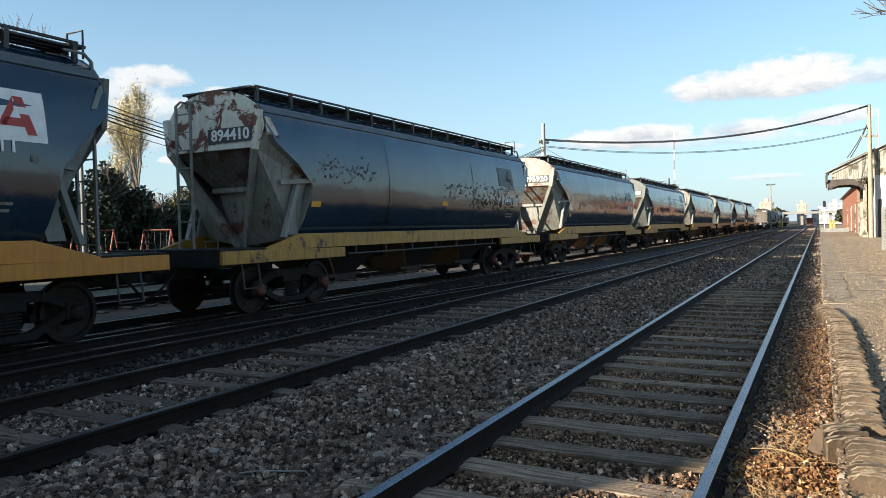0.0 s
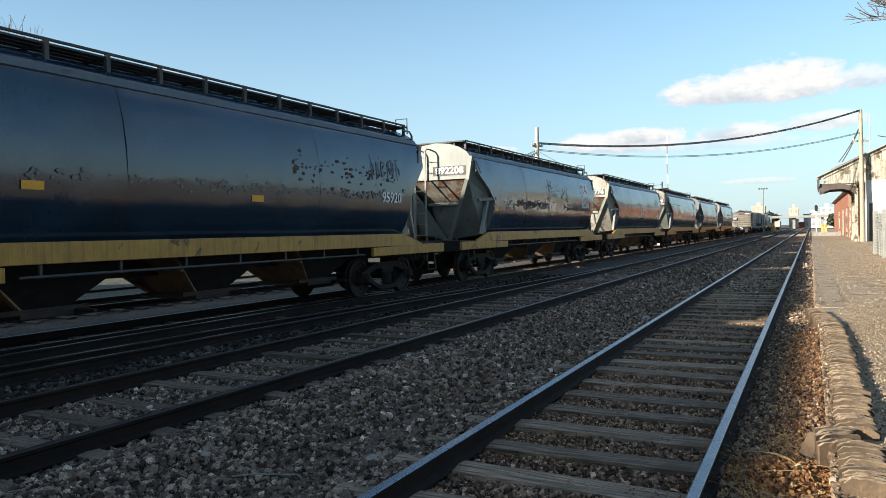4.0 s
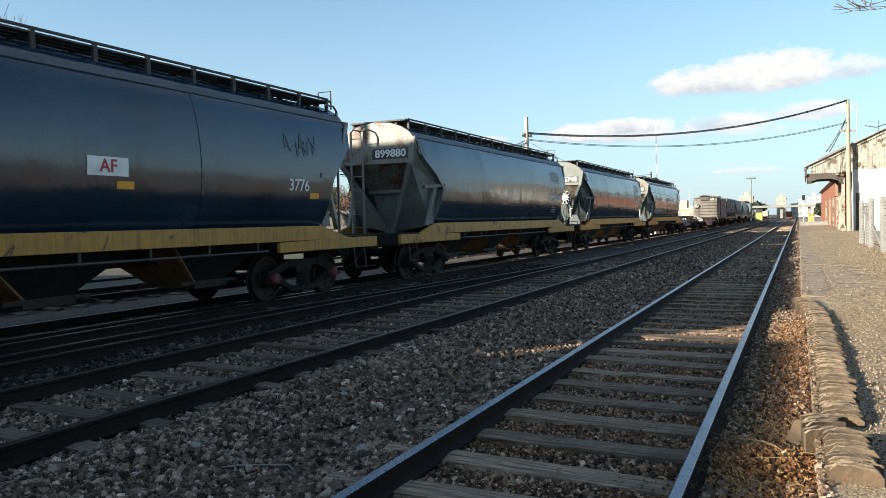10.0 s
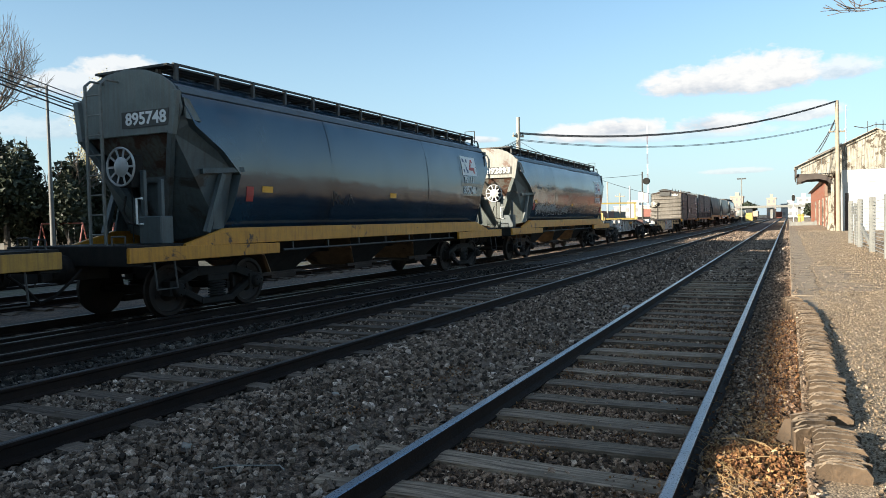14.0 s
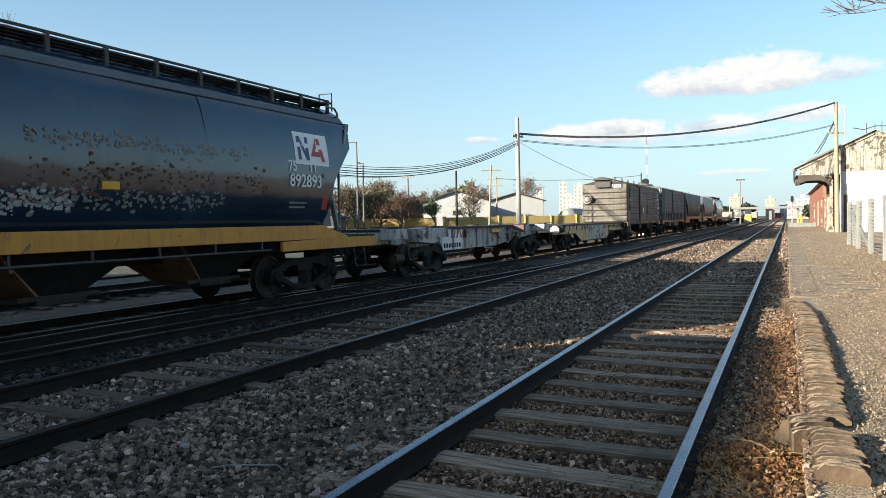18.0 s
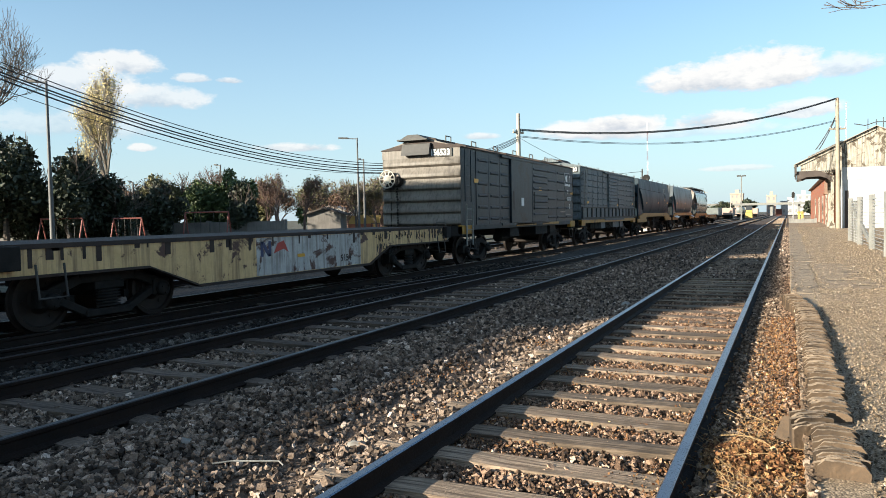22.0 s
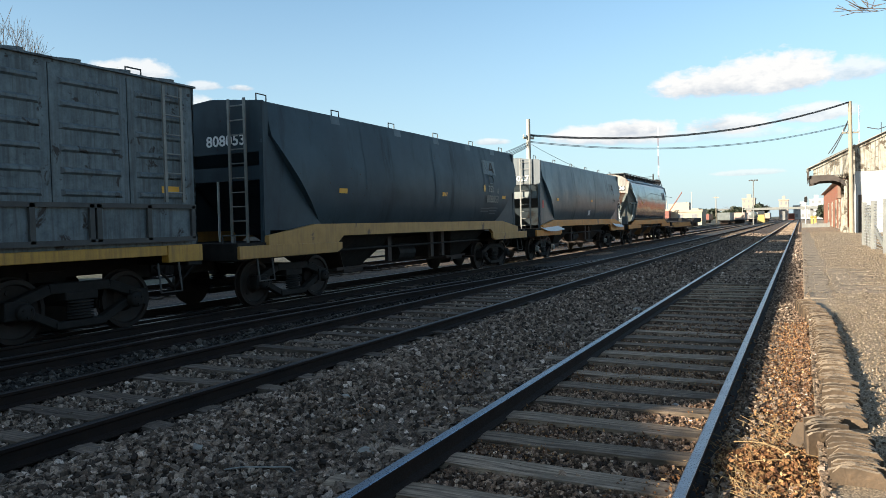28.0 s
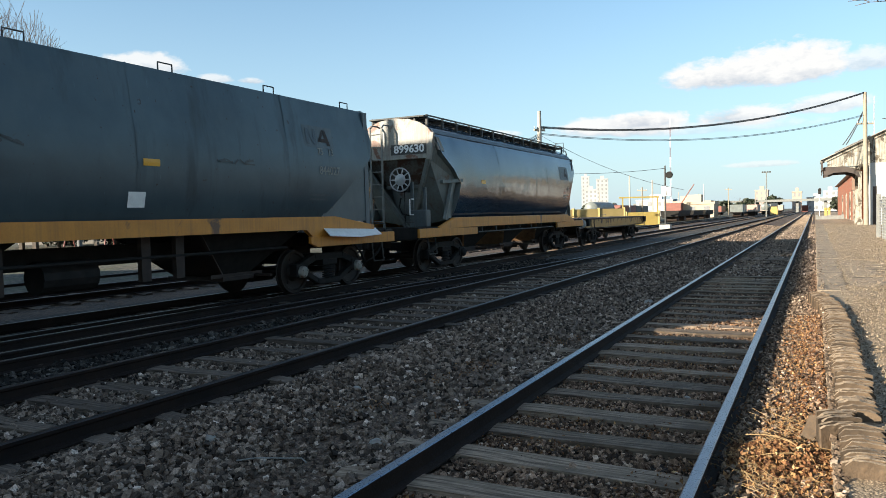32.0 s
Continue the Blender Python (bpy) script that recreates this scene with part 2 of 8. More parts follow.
M["flat_cream"] = surface("cream_flatcar_paint", ((0.5, 0.33, 0.14), (0.66, 0.46, 0.22)), 0.6, 0, 5.0, 30, 0.15, 0.7, (0.075, 0.032, 0.022), 0.565)
M["flat_white"] = surface("stained_white_flatcar_paint", ((0.3, 0.3, 0.275), (0.52, 0.52, 0.49)), 0.6, 0, 3.2, 30, 0.15, 0.75, (0.075, 0.03, 0.019), 0.55)
M["rail"] = surface("rusty_rail_web", ((0.007, 0.005, 0.0045), (0.022, 0.013, 0.009)), 0.8, 0.0, 3, 60, 0.2, spec=0.2)
M["rail_top"] = surface("polished_rail_head", ((0.12, 0.14, 0.175), (0.2, 0.225, 0.265)), 0.33, 0.9, 3, 80, 0.05)
M["rail_dull"] = surface("dull_rail_head", ((0.03, 0.028, 0.028), (0.055, 0.05, 0.048)), 0.4, 0.7, 3, 80, 0.05)
def wood_material(name, dark, light):
    """Split weathered timber: grain along x, cracks, knots of dirt."""
    m, n, b = material(name)
    co = n.add("ShaderNodeTexCoord").outputs["Object"]
    grain = n.noise(n.add("ShaderNodeMapping", Vector=co, Scale=(1.2, 26, 26)).outputs[0], 1.6, 6, 0.65, 0.3)
    dirt = n.noise(co, 2.3, 6, 0.6)
    col = n.mix(n.ramp(grain, (0.36, 0.0), (0.62, 1.0)), (*dark, 1), (*light, 1))
    col = n.mix(n.ramp(dirt, (0.48, 0.0), (0.66, 0.8)), col, (0.1, 0.075, 0.052, 1))
    r = n.add("ShaderNodeObjectInfo").outputs["Random"]
    col = n.mix(1.0, col, n.ramp(r, (0.0, 0.6), (1.0, 1.3)), "MULTIPLY")
    n.put(b, "Base_Color", col)
    b.inputs["Roughness"].default_value = 0.9
    b.inputs["Specular IOR Level"].default_value = 0.3
    n.put(b, "Normal", n.add("ShaderNodeBump", Strength=0.8, Distance=0.02, Height=grain).outputs[0])
    return m


M["sleeper"] = wood_material("weathered_sleeper_wood", (0.07, 0.049, 0.034), (0.33, 0.25, 0.18))
M["sleeper_dark"] = wood_material("oil_soaked_sleeper_wood", (0.035, 0.026, 0.02), (0.18, 0.138, 0.106))
M["timber_post"] = surface("weathered_post_wood", ((0.22, 0.18, 0.13), (0.36, 0.3, 0.22)), 0.8, 0, 3, 45, 0.3)


def brick_like(name, c1, c2, mortar, w, h):
    m, n, b = material(name)
    co = n.add("ShaderNodeTexCoord").outputs["Object"]
    br = n.add("ShaderNodeTexBrick", Vector=co, Color1=(*c1, 1), Color2=(*c2, 1), Mortar=(*mortar, 1), Scale=1.0)
    n.put(br, "Brick_Width", w), n.put(br, "Row_Height", h), n.put(br, "Mortar_Size", 0.012)
    n.put(b, "Base_Color", n.mix(0.35, br.outputs[0], n.ramp(n.noise(co, 3, 5), (0.3, 0.1), (0.7, 0.5)), "MULTIPLY"))
    b.inputs["Roughness"].default_value = 0.85
    return m


def ground_material(name, palette, grain, bump, patch=None):
    """Loose stone: cells of several tones with relief, shade painted in between them, and large patches of dust or
    leaves.
    """
    m, n, b = material(name)
    co = n.add("ShaderNodeTexCoord").outputs["Object"]
    vo = n.add("ShaderNodeTexVoronoi", Vector=co, Scale=grain)
    tone = n.add("ShaderNodeSeparateColor", Color=vo.outputs["Color"]).outputs[0]
    col = n.ramp(tone, (0.0, palette[0]), (0.55, palette[1]), (1.0, palette[2]))
    # gap shade put into the colour: darker towards the cell borders
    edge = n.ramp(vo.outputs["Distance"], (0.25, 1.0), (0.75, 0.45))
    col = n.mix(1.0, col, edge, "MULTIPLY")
    if patch:
        f = n.ramp(n.noise(co, 0.7, 8, 0.65), (0.46, 0.0), (0.62, 0.8))
        col = n.mix(f, col, n.mix(n.noise(co, 40, 3), (*patch, 1), (*[c * 0.55 for c in patch], 1)))
    n.put(b, "Base_Color", col)
    b.inputs["Roughness"].default_value = 0.9
    h = n.math("ADD", n.math("MULTIPLY", vo.outputs["Distance"], -1.0), n.math("MULTIPLY", n.noise(co, grain * 2.5, 3), 0.3))
    n.put(b, "Normal", n.add("ShaderNodeBump", Strength=bump, Distance=0.45 / grain, Height=h).outputs[0])
    return m


# ballast base colour kept dark, standing for shaded gaps under the loose stones
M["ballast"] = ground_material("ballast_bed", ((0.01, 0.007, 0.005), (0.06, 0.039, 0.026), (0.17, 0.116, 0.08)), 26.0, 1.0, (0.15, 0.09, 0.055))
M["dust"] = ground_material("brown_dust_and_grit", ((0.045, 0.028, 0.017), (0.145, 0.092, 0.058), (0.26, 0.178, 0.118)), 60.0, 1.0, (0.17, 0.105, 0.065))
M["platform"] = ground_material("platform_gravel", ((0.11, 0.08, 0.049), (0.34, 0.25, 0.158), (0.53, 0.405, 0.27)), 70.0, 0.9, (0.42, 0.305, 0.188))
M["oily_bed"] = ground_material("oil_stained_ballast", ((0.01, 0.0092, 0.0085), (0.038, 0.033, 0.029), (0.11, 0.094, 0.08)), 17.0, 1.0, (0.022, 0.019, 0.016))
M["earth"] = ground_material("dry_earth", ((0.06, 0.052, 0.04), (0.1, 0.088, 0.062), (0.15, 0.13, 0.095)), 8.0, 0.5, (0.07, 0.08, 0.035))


def stone_material(name, palette):
    m, n, b = material(name)
    r = n.add("ShaderNodeNewGeometry").outputs["Random Per Island"]
    co = n.add("ShaderNodeTexCoord").outputs["Object"]
    col = n.ramp(r, (0.0, palette[0]), (0.5, palette[1]), (0.95, palette[2]), (1.0, palette[3]))
    col = n.mix(1.0, col, n.ramp(n.noise(co, 70, 4), (0.3, 0.45), (0.7, 1.5)), "MULTIPLY")
    n.put(b, "Base_Color", col)
    b.inputs["Roughness"].default_value = 0.9
    b.inputs["Specular IOR Level"].default_value = 0.25
    return m


M["stones"] = stone_material("ballast_stone", ((0.022, 0.016, 0.012), (0.143, 0.104, 0.077), (0.32, 0.24, 0.182), (0.6, 0.48, 0.39)))
M["near_stones"] = stone_material("near_track_stone", ((0.022, 0.0135, 0.0085), (0.16, 0.1, 0.065), (0.35, 0.23, 0.155), (0.58, 0.44, 0.33)))
M["dusty_stones"] = stone_material("dusty_brown_stone", ((0.022, 0.0155, 0.0105), (0.115, 0.079, 0.053), (0.27, 0.197, 0.14), (0.5, 0.4, 0.31)))
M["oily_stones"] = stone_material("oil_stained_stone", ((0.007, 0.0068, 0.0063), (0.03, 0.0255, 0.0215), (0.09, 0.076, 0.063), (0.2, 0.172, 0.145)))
M["pebbles"] = stone_material("platform_pebble", ((0.06, 0.044, 0.028), (0.19, 0.14, 0.092), (0.32, 0.25, 0.175), (0.48, 0.41, 0.33)))


# ---------------------------------------------------------------- mesh helpers
def box(bm, x0, x1, y0, y1, z0, z1):
    v = [bm.verts.new(p) for p in ((x0, y0, z0), (x1, y0, z0), (x1, y1, z0), (x0, y1, z0), (x0, y0, z1), (x1, y0, z1), (x1, y1, z1), (x0, y1, z1))]
    for f in ((3, 2, 1, 0), (4, 5, 6, 7), (0, 1, 5, 4), (1, 2, 6, 5), (2, 3, 7, 6), (3, 0, 4, 7)):
        bm.faces.new([v[i] for i in f])
    return bm


def prism(bm, pts, axis, a, b):
    """Extrudes a closed outline (in the two other axes, in order) from a to b along axis."""
    def at(p, w):
        return {"x": (w, p[0], p[1]), "y": (p[0], w, p[1]), "z": (p[0], p[1], w)}[axis]
    lo, hi = [bm.verts.new(at(p, a)) for p in pts], [bm.verts.new(at(p, b)) for p in pts]
    n = len(pts)
    bm.faces.new(lo[::-1]), bm.faces.new(hi)
    for i in range(n):
        bm.faces.new((lo[i], lo[(i + 1) % n], hi[(i + 1) % n], hi[i]))
    return bm


def rod(bm, p, q, r, n=8, r2=None):
    p, q = Vector(p), Vector(q)
    d = (q - p).normalized()
    u = d.orthogonal().normalized()
    w = d.cross(u)
    r2 = r if r2 is None else r2
    ends = []
    for c, rad in ((p, r), (q, r2)):
        ends.append([bm.verts.new(c + (u * math.cos(2 * math.pi * i / n) + w * math.sin(2 * math.pi * i / n)) * rad) for i in range(n)])
    for i in range(n):
        bm.faces.new((ends[0][i], ends[0][(i + 1) % n], ends[1][(i + 1) % n], ends[1][i]))
    bm.faces.new(ends[0][::-1]), bm.faces.new(ends[1])
    return bm


def chain(bm, pts, r, n=6):
    """One bent tube through the points."""
    pts = [Vector(p) for p in pts]
    loops = []
    u = None
    for i, p in enumerate(pts):
        a, b = pts[max(i - 1, 0)], pts[min(i + 1, len(pts) - 1)]
        d = (b - a).normalized() if (b - a).length > 1e-9 else Vector((0, 0, 1))
        u = d.orthogonal().normalized() if u is None else (u - d * u.dot(d)).normalized() if (u - d * u.dot(d)).length > 1e-6 else d.orthogonal().normalized()
        w = d.cross(u)
        loops.append([bm.verts.new(p + (u * math.cos(2 * math.pi * k / n) + w * math.sin(2 * math.pi * k / n)) * r) for k in range(n)])
    for a, b in zip(loops, loops[1:]):
        for k in range(n):
            bm.faces.new((a[k], a[(k + 1) % n], b[(k + 1) % n], b[k]))
    bm.faces.new(loops[0][::-1]), bm.faces.new(loops[-1])
    return bm


def beam(bm, p, q, w, h, up=(0, 0, 1)):
    """A bar of rectangular section from p to q."""
    p, q, up = Vector(p), Vector(q), Vector(up)
    d = (q - p).normalized()
    s = d.cross(up).normalized() * w / 2
    u = s.cross(d).normalized() * h / 2
    v = [bm.verts.new(c + a * s + b * u) for c in (p, q) for a, b in ((-1, -1), (1, -1), (1, 1), (-1, 1))]
    for f in ((3, 2, 1, 0), (4, 5, 6, 7), (0, 1, 5, 4), (1, 2, 6, 5), (2, 3, 7, 6), (3, 0, 4, 7)):
        bm.faces.new([v[i] for i in f])
    return bm


def disc_stack(bm, c, axis, rings, n=24):
    """A turned body: rings are (offset along axis, radius)."""
    ax = Vector(axis).normalized()
    u = ax.orthogonal().normalized()
    w = ax.cross(u)
    c = Vector(c)
    loops = [[bm.verts.new(c + ax * o + (u * math.cos(2 * math.pi * i / n) + w * math.sin(2 * math.pi * i / n)) * r) for i in range(n)] for o, r in rings]
    for a, b in zip(loops, loops[1:]):
        for i in range(n):
            bm.faces.new((a[i], a[(i + 1) % n], b[(i + 1) % n], b[i]))
    bm.faces.new(loops[0][::-1]), bm.faces.new(loops[-1])
    return bm


def mesh_of(name, bm, mat, smooth=False, bevel=0.0):
    if bevel:
        bmesh.ops.bevel(bm, geom=bm.edges[:], offset=bevel, segments=1, affect="EDGES", clamp_overlap=True)
    bmesh.ops.recalc_face_normals(bm, faces=bm.faces[:])
    me = bpy.data.meshes.new(name)
    bm.to_mesh(me)
    bm.free()
    for k in (mat if isinstance(mat, (list, tuple)) else [mat]):
        me.materials.append(k)
    if smooth:
        me.polygons.foreach_set("use_smooth", [True] * len(me.polygons))
        me.set_sharp_from_angle(angle=radians(40))
    return me


def part(name, bm, mat, parent, label="", smooth=False, bevel=0.0):
    ob = new(name, mesh_of(name, bm, mat, smooth, bevel))
    ob.parent = parent
    if label:
        ob["label"] = label
    return ob


def share(name, me, parent, m=None):
    ob = new(name, me)
    ob.parent = parent
    if m is not None:
        ob.matrix_basis = m
    return ob


def thing(name, label, category, m=None, group="", kind=""):
    ob = new(name)
    ob.empty_display_size = 0.3
    if m is not None:
        ob.matrix_basis = m
    return tagged(ob, label, category, group, kind)


def solid(name, bm, mat, label, category, m=None, group="", kind="", smooth=False, bevel=0.0):
    ob = new(name, mesh_of(name, bm, mat, smooth, bevel))
    if m is not None:
        ob.matrix_basis = m
    return tagged(ob, label, category, group, kind)


def BM():
    return bmesh.new()


def lettering(text, size, mat, parent, m, name="lettering", bold=0.0, width=1.0):
    """Painted characters as a thin mesh, lying in the xy plane of m."""
    cu = bpy.data.curves.new(name, "FONT")
    cu.body, cu.size, cu.align_x, cu.align_y, cu.offset = text, size, "CENTER", "CENTER", bold
    cu.extrude, cu.resolution_u = 0.002, 3
    tmp = bpy.data.objects.new(name, cu)
    me = bpy.data.meshes.new_from_object(tmp)
    bpy.data.objects.remove(tmp)
    bpy.data.curves.remove(cu)
    me.materials.clear()
    me.materials.append(mat)
    ob = new(name, me)
    ob.parent = parent
    ob.matrix_basis = m @ Matrix.Diagonal((width, 1, 1, 1))
    return ob


# ---------------------------------------------------------------- ground and tracks
TRAIN_X = -10.66                  # middle of the train's track
GAUGE = 1.74                      # between the middles of the rail heads


def ground_height(x, y):
    """Ballast shoulders: bed level at the sleepers, lower between the tracks."""
    z = -0.2
    if -4.9 < x < -3.9:               # shoulder of stone beside the middle track
        z += 0.09 * math.cos((x + 4.4) / 0.5 * math.pi / 2)
    if -3.7 < x < -2.7:               # dusty trough beside the near track
        z -= 0.04 * math.cos((x + 3.2) / 0.5 * math.pi / 2)
    if x > -0.45:
        z += min((x + 0.45) / 0.5, 1.0) * 0.1
    return z


def build_ground():
    bm = BM()
    xs = [-2500, -600, -150, -60, -30, -18, -14] + [-12.5 + 0.25 * i for i in range(52)] + [0.6, 3, 10, 40, 200, 2500]
    ys = [-600, -60, -10] + [1.0 * i for i in range(0, 41)] + [50, 70, 100, 160, 300, 700, 3500]
    grid = [[bm.verts.new((x, y, ground_height(x, y) if abs(x) < 13 and y < 120 else -0.2)) for x in xs] for y in ys]
    for j in range(len(ys) - 1):
        for i in range(len(xs) - 1):
            bm.faces.new((grid[j][i], grid[j][i + 1], grid[j + 1][i + 1], grid[j + 1][i]))
    solid("ground", bm, M["ballast"], "dark grey ballast ground between the tracks, with dust and dry leaves", "ground", kind="structure", smooth=True)
    bm = BM()
    ys = [0.5 * i for i in range(0, 120)]
    grid = [[bm.verts.new((x, y, ground_height(x, y) + 0.008)) for x in (-3.72 - 0.1 * math.sin(y * 1.7), -3.45, -3.2, -2.95, -2.72 - 0.1 * math.sin(y * 2.3))] for y in ys]
    for a, b in zip(grid, grid[1:]):
        for i in range(4):
            bm.faces.new((a[i], a[i + 1], b[i + 1], b[i]))
    solid("ground_dust", bm, M["dust"], "brown dusty strip beside the near track", "ground", kind="structure")
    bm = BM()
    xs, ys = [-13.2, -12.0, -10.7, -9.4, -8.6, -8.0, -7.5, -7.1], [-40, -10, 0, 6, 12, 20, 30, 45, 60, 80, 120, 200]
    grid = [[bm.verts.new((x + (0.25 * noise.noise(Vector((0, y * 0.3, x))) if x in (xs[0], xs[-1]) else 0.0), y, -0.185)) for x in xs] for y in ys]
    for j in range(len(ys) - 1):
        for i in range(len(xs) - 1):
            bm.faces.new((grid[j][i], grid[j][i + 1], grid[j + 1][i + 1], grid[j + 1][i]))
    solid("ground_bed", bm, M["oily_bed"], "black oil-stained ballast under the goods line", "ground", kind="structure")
    bm = BM()
    xs = [-2400, -400, -120, -70, -50, -36, -28, -22, -18.5, -17.8]
    ys = [-500, -20, 0, 15, 30, 45, 60, 80, 120, 200, 500, 3000]
    grid = [[bm.verts.new((x, y, -0.12 + (0.16 if x < -20 else 0.0))) for x in xs] for y in ys]
    for j in range(len(ys) - 1):
        for i in range(len(xs) - 1):
            bm.faces.new((grid[j][i], grid[j][i + 1], grid[j + 1][i + 1], grid[j + 1][i]))
    solid("ground_park", bm, M["earth"], "dry earth and thin grass beyond the tracks", "ground", kind="structure")


RAIL_PROFILE = ((-0.07, -0.16), (0.07, -0.16), (0.07, -0.147), (0.014, -0.125), (0.01, -0.05), (0.034, -0.036), (0.036, -0.008), (0.028, 0.0),
                (-0.028, 0.0), (-0.036, -0.008), (-0.034, -0.036), (-0.01, -0.05), (-0.014, -0.125), (-0.07, -0.147))


def rail_mesh(path, head):
    """A rail swept along ground points (x, y)."""
    bm = BM()
    loops = []
    for x, y in path:
        loops.append([bm.verts.new((x + px, y, pz)) for px, pz in RAIL_PROFILE])
    n = len(RAIL_PROFILE)
    for a, b in zip(loops, loops[1:]):
        for i in range(n):
            f = bm.faces.new((a[i], b[i], b[(i + 1) % n], a[(i + 1) % n]))
            f.material_index = 1 if i in (6, 7, 8) else 0
    bm.faces.new(loops[0]), bm.faces.new(loops[-1][::-1])
    return mesh_of("rail", bm, [M["rail"], head])


SLEEPER_MESHES = []


def sleeper_meshes():
    for k in range(5):
        rnd = random.Random(40 + k)
        bm = BM()
        segs = 7
        loops = []
        for i in range(segs + 1):
            x = -1.32 + 2.64 * i / segs
            wob = [rnd.uniform(-0.018, 0.018) for _ in range(4)]
            end = 0.02 if i in (0, segs) else 0.0
            loops.append([bm.verts.new(p) for p in ((x, -0.12 + wob[0] + end, -0.17), (x, 0.12 + wob[1] - end, -0.17), (x, 0.115 + wob[1] - end, -0.004 + wob[2] * 0.4 - end), (x, 0.0, 0.0 + wob[3] * 0.5), (x, -0.115 + wob[0] + end, -0.004 + wob[3] * 0.4 - end))])
        for a, b in zip(loops, loops[1:]):
            for i in range(5):
                bm.faces.new((a[i], a[(i + 1) % 5], b[(i + 1) % 5], b[i]))
        bm.faces.new(loops[0][::-1]), bm.faces.new(loops[-1])
        SLEEPER_MESHES.append(mesh_of("sleeper", bm, M["sleeper"]))


def build_track(name, label, rails, head, mid, y0, y1, step, near=60.0, seed=1, lift=0.0, dark=True):
    root = thing(name, label, "railway track", kind="structure")
    for path in rails:
        r = share("rail", rail_mesh(path, head), root)
    meshes = SLEEPER_MESHES
    if dark:
        meshes = [m.copy() for m in SLEEPER_MESHES]
        for m in meshes:
            m.materials[0] = M["sleeper_dark"]
    rnd = random.Random(seed)
    far = BM()
    y = y0
    while y < y1:
        if y < near:
            share("sleeper", rnd.choice(meshes), root, pose(mid + rnd.uniform(-0.07, 0.07), y + rnd.uniform(-0.04, 0.04), -0.145 + lift + rnd.uniform(-0.018, 0.008), rnd.uniform(-1.5, 1.5), rnd.uniform(-0.6, 0.6), rnd.uniform(-1.6, 1.6)))
        else:
            box(far, mid - 1.32, mid + 1.32, y - 0.12, y + 0.12, -0.3, -0.145 + rnd.uniform(-0.02, 0.01))
        y += step * rnd.uniform(0.92, 1.08)
    if y1 > near:
        tagged(part("far_sleepers", far, M["sleeper_dark" if dark else "sleeper"], root), kind="stuff")
    return root


def straight(x, y0=-20.0, y1=420.0):
    return [(x, y0), (x, 0.0), (x, 30.0), (x, 100.0), (x, y1)]


def scatter_stones(name, label, mat, area, count, size, height, seed, skip=(), kind="stuff", blocky=True):
    """Loose angular stones as one mesh. area: x0, x1, y0, y1; skip: strips of x that stay clear."""
    rng = np.random.default_rng(seed)
    if blocky:                        # broken blocks
        base = 0.72 * np.array([(i, j, k) for i in (-1, 1) for j in (-1, 1) for k in (-1, 1)])
        faces = np.array(((0, 1, 3), (0, 3, 2), (4, 6, 7), (4, 7, 5), (0, 4, 5), (0, 5, 1), (2, 3, 7), (2, 7, 6), (0, 2, 6), (0, 6, 4), (1, 5, 7), (1, 7, 3)))
    else:
        base = np.array(((1, 0, 0.1), (-1, 0.1, 0), (0, 1, -0.1), (0.1, -1, 0), (0, 0, 0.8), (0.1, 0, -0.8)))
        faces = np.array(((0, 2, 4), (2, 1, 4), (1, 3, 4), (3, 0, 4), (2, 0, 5), (1, 2, 5), (3, 1, 5), (0, 3, 5)))
    nv = len(base)
    x0, x1, y0, y1 = area
    u = rng.random(count)
    y = y0 + (y1 - y0) * u ** 1.5          # denser towards the near side
    x = rng.uniform(x0, x1, count)
    keep = np.ones(count, bool)
    for a, b in skip:
        xs = x + (0.14 * np.sin(y * 1.7) + 0.09 * np.sin(y * 4.3 + 1) if b - a > 0.3 else 0.0)
        keep &= ~((xs > a) & (xs < b) & (rng.random(count) < (0.8 if b - a > 0.3 else 0.93)))
    x, y = x[keep], y[keep]
    n = len(x)
    s = size * np.clip(rng.lognormal(0, 0.36, n), 0.5, 1.8)
    ang = rng.uniform(0, 2 * math.pi, (n, 3))
    v = base[None] * (1 + rng.uniform(-0.42, 0.42, (n, nv, 3))) * s[:, None, None] * rng.uniform(0.6, 1.2, (n, 1, 3))
    for k in range(3):
        c, si = np.cos(ang[:, k])[:, None], np.sin(ang[:, k])[:, None]
        i, j = (k + 1) % 3, (k + 2) % 3
        a, b = v[:, :, i].copy(), v[:, :, j].copy()
        v[:, :, i], v[:, :, j] = a * c - b * si, a * si + b * c
    z = np.array([height(p, q) for p, q in zip(x, y)]) + rng.uniform(-0.25, 1.0, n) * s
    v += np.stack((x, y, z), 1)[:, None, :]
    f = (faces[None] + nv * np.arange(n)[:, None, None]).reshape(-1, 3)
    me = bpy.data.meshes.new(name)
    me.vertices.add(n * nv)
    me.vertices.foreach_set("co", v.reshape(-1))
    me.loops.add(len(f) * 3)
    me.loops.foreach_set("vertex_index", f.reshape(-1).astype(np.int32))
    me.polygons.add(len(f))
    me.polygons.foreach_set("loop_start", np.arange(0, len(f) * 3, 3, dtype=np.int32))
    me.update(calc_edges=True)
    me.shade_flat()
    me.materials.append(mat)
    return tagged(new(name, me), label, "stones", kind=kind)


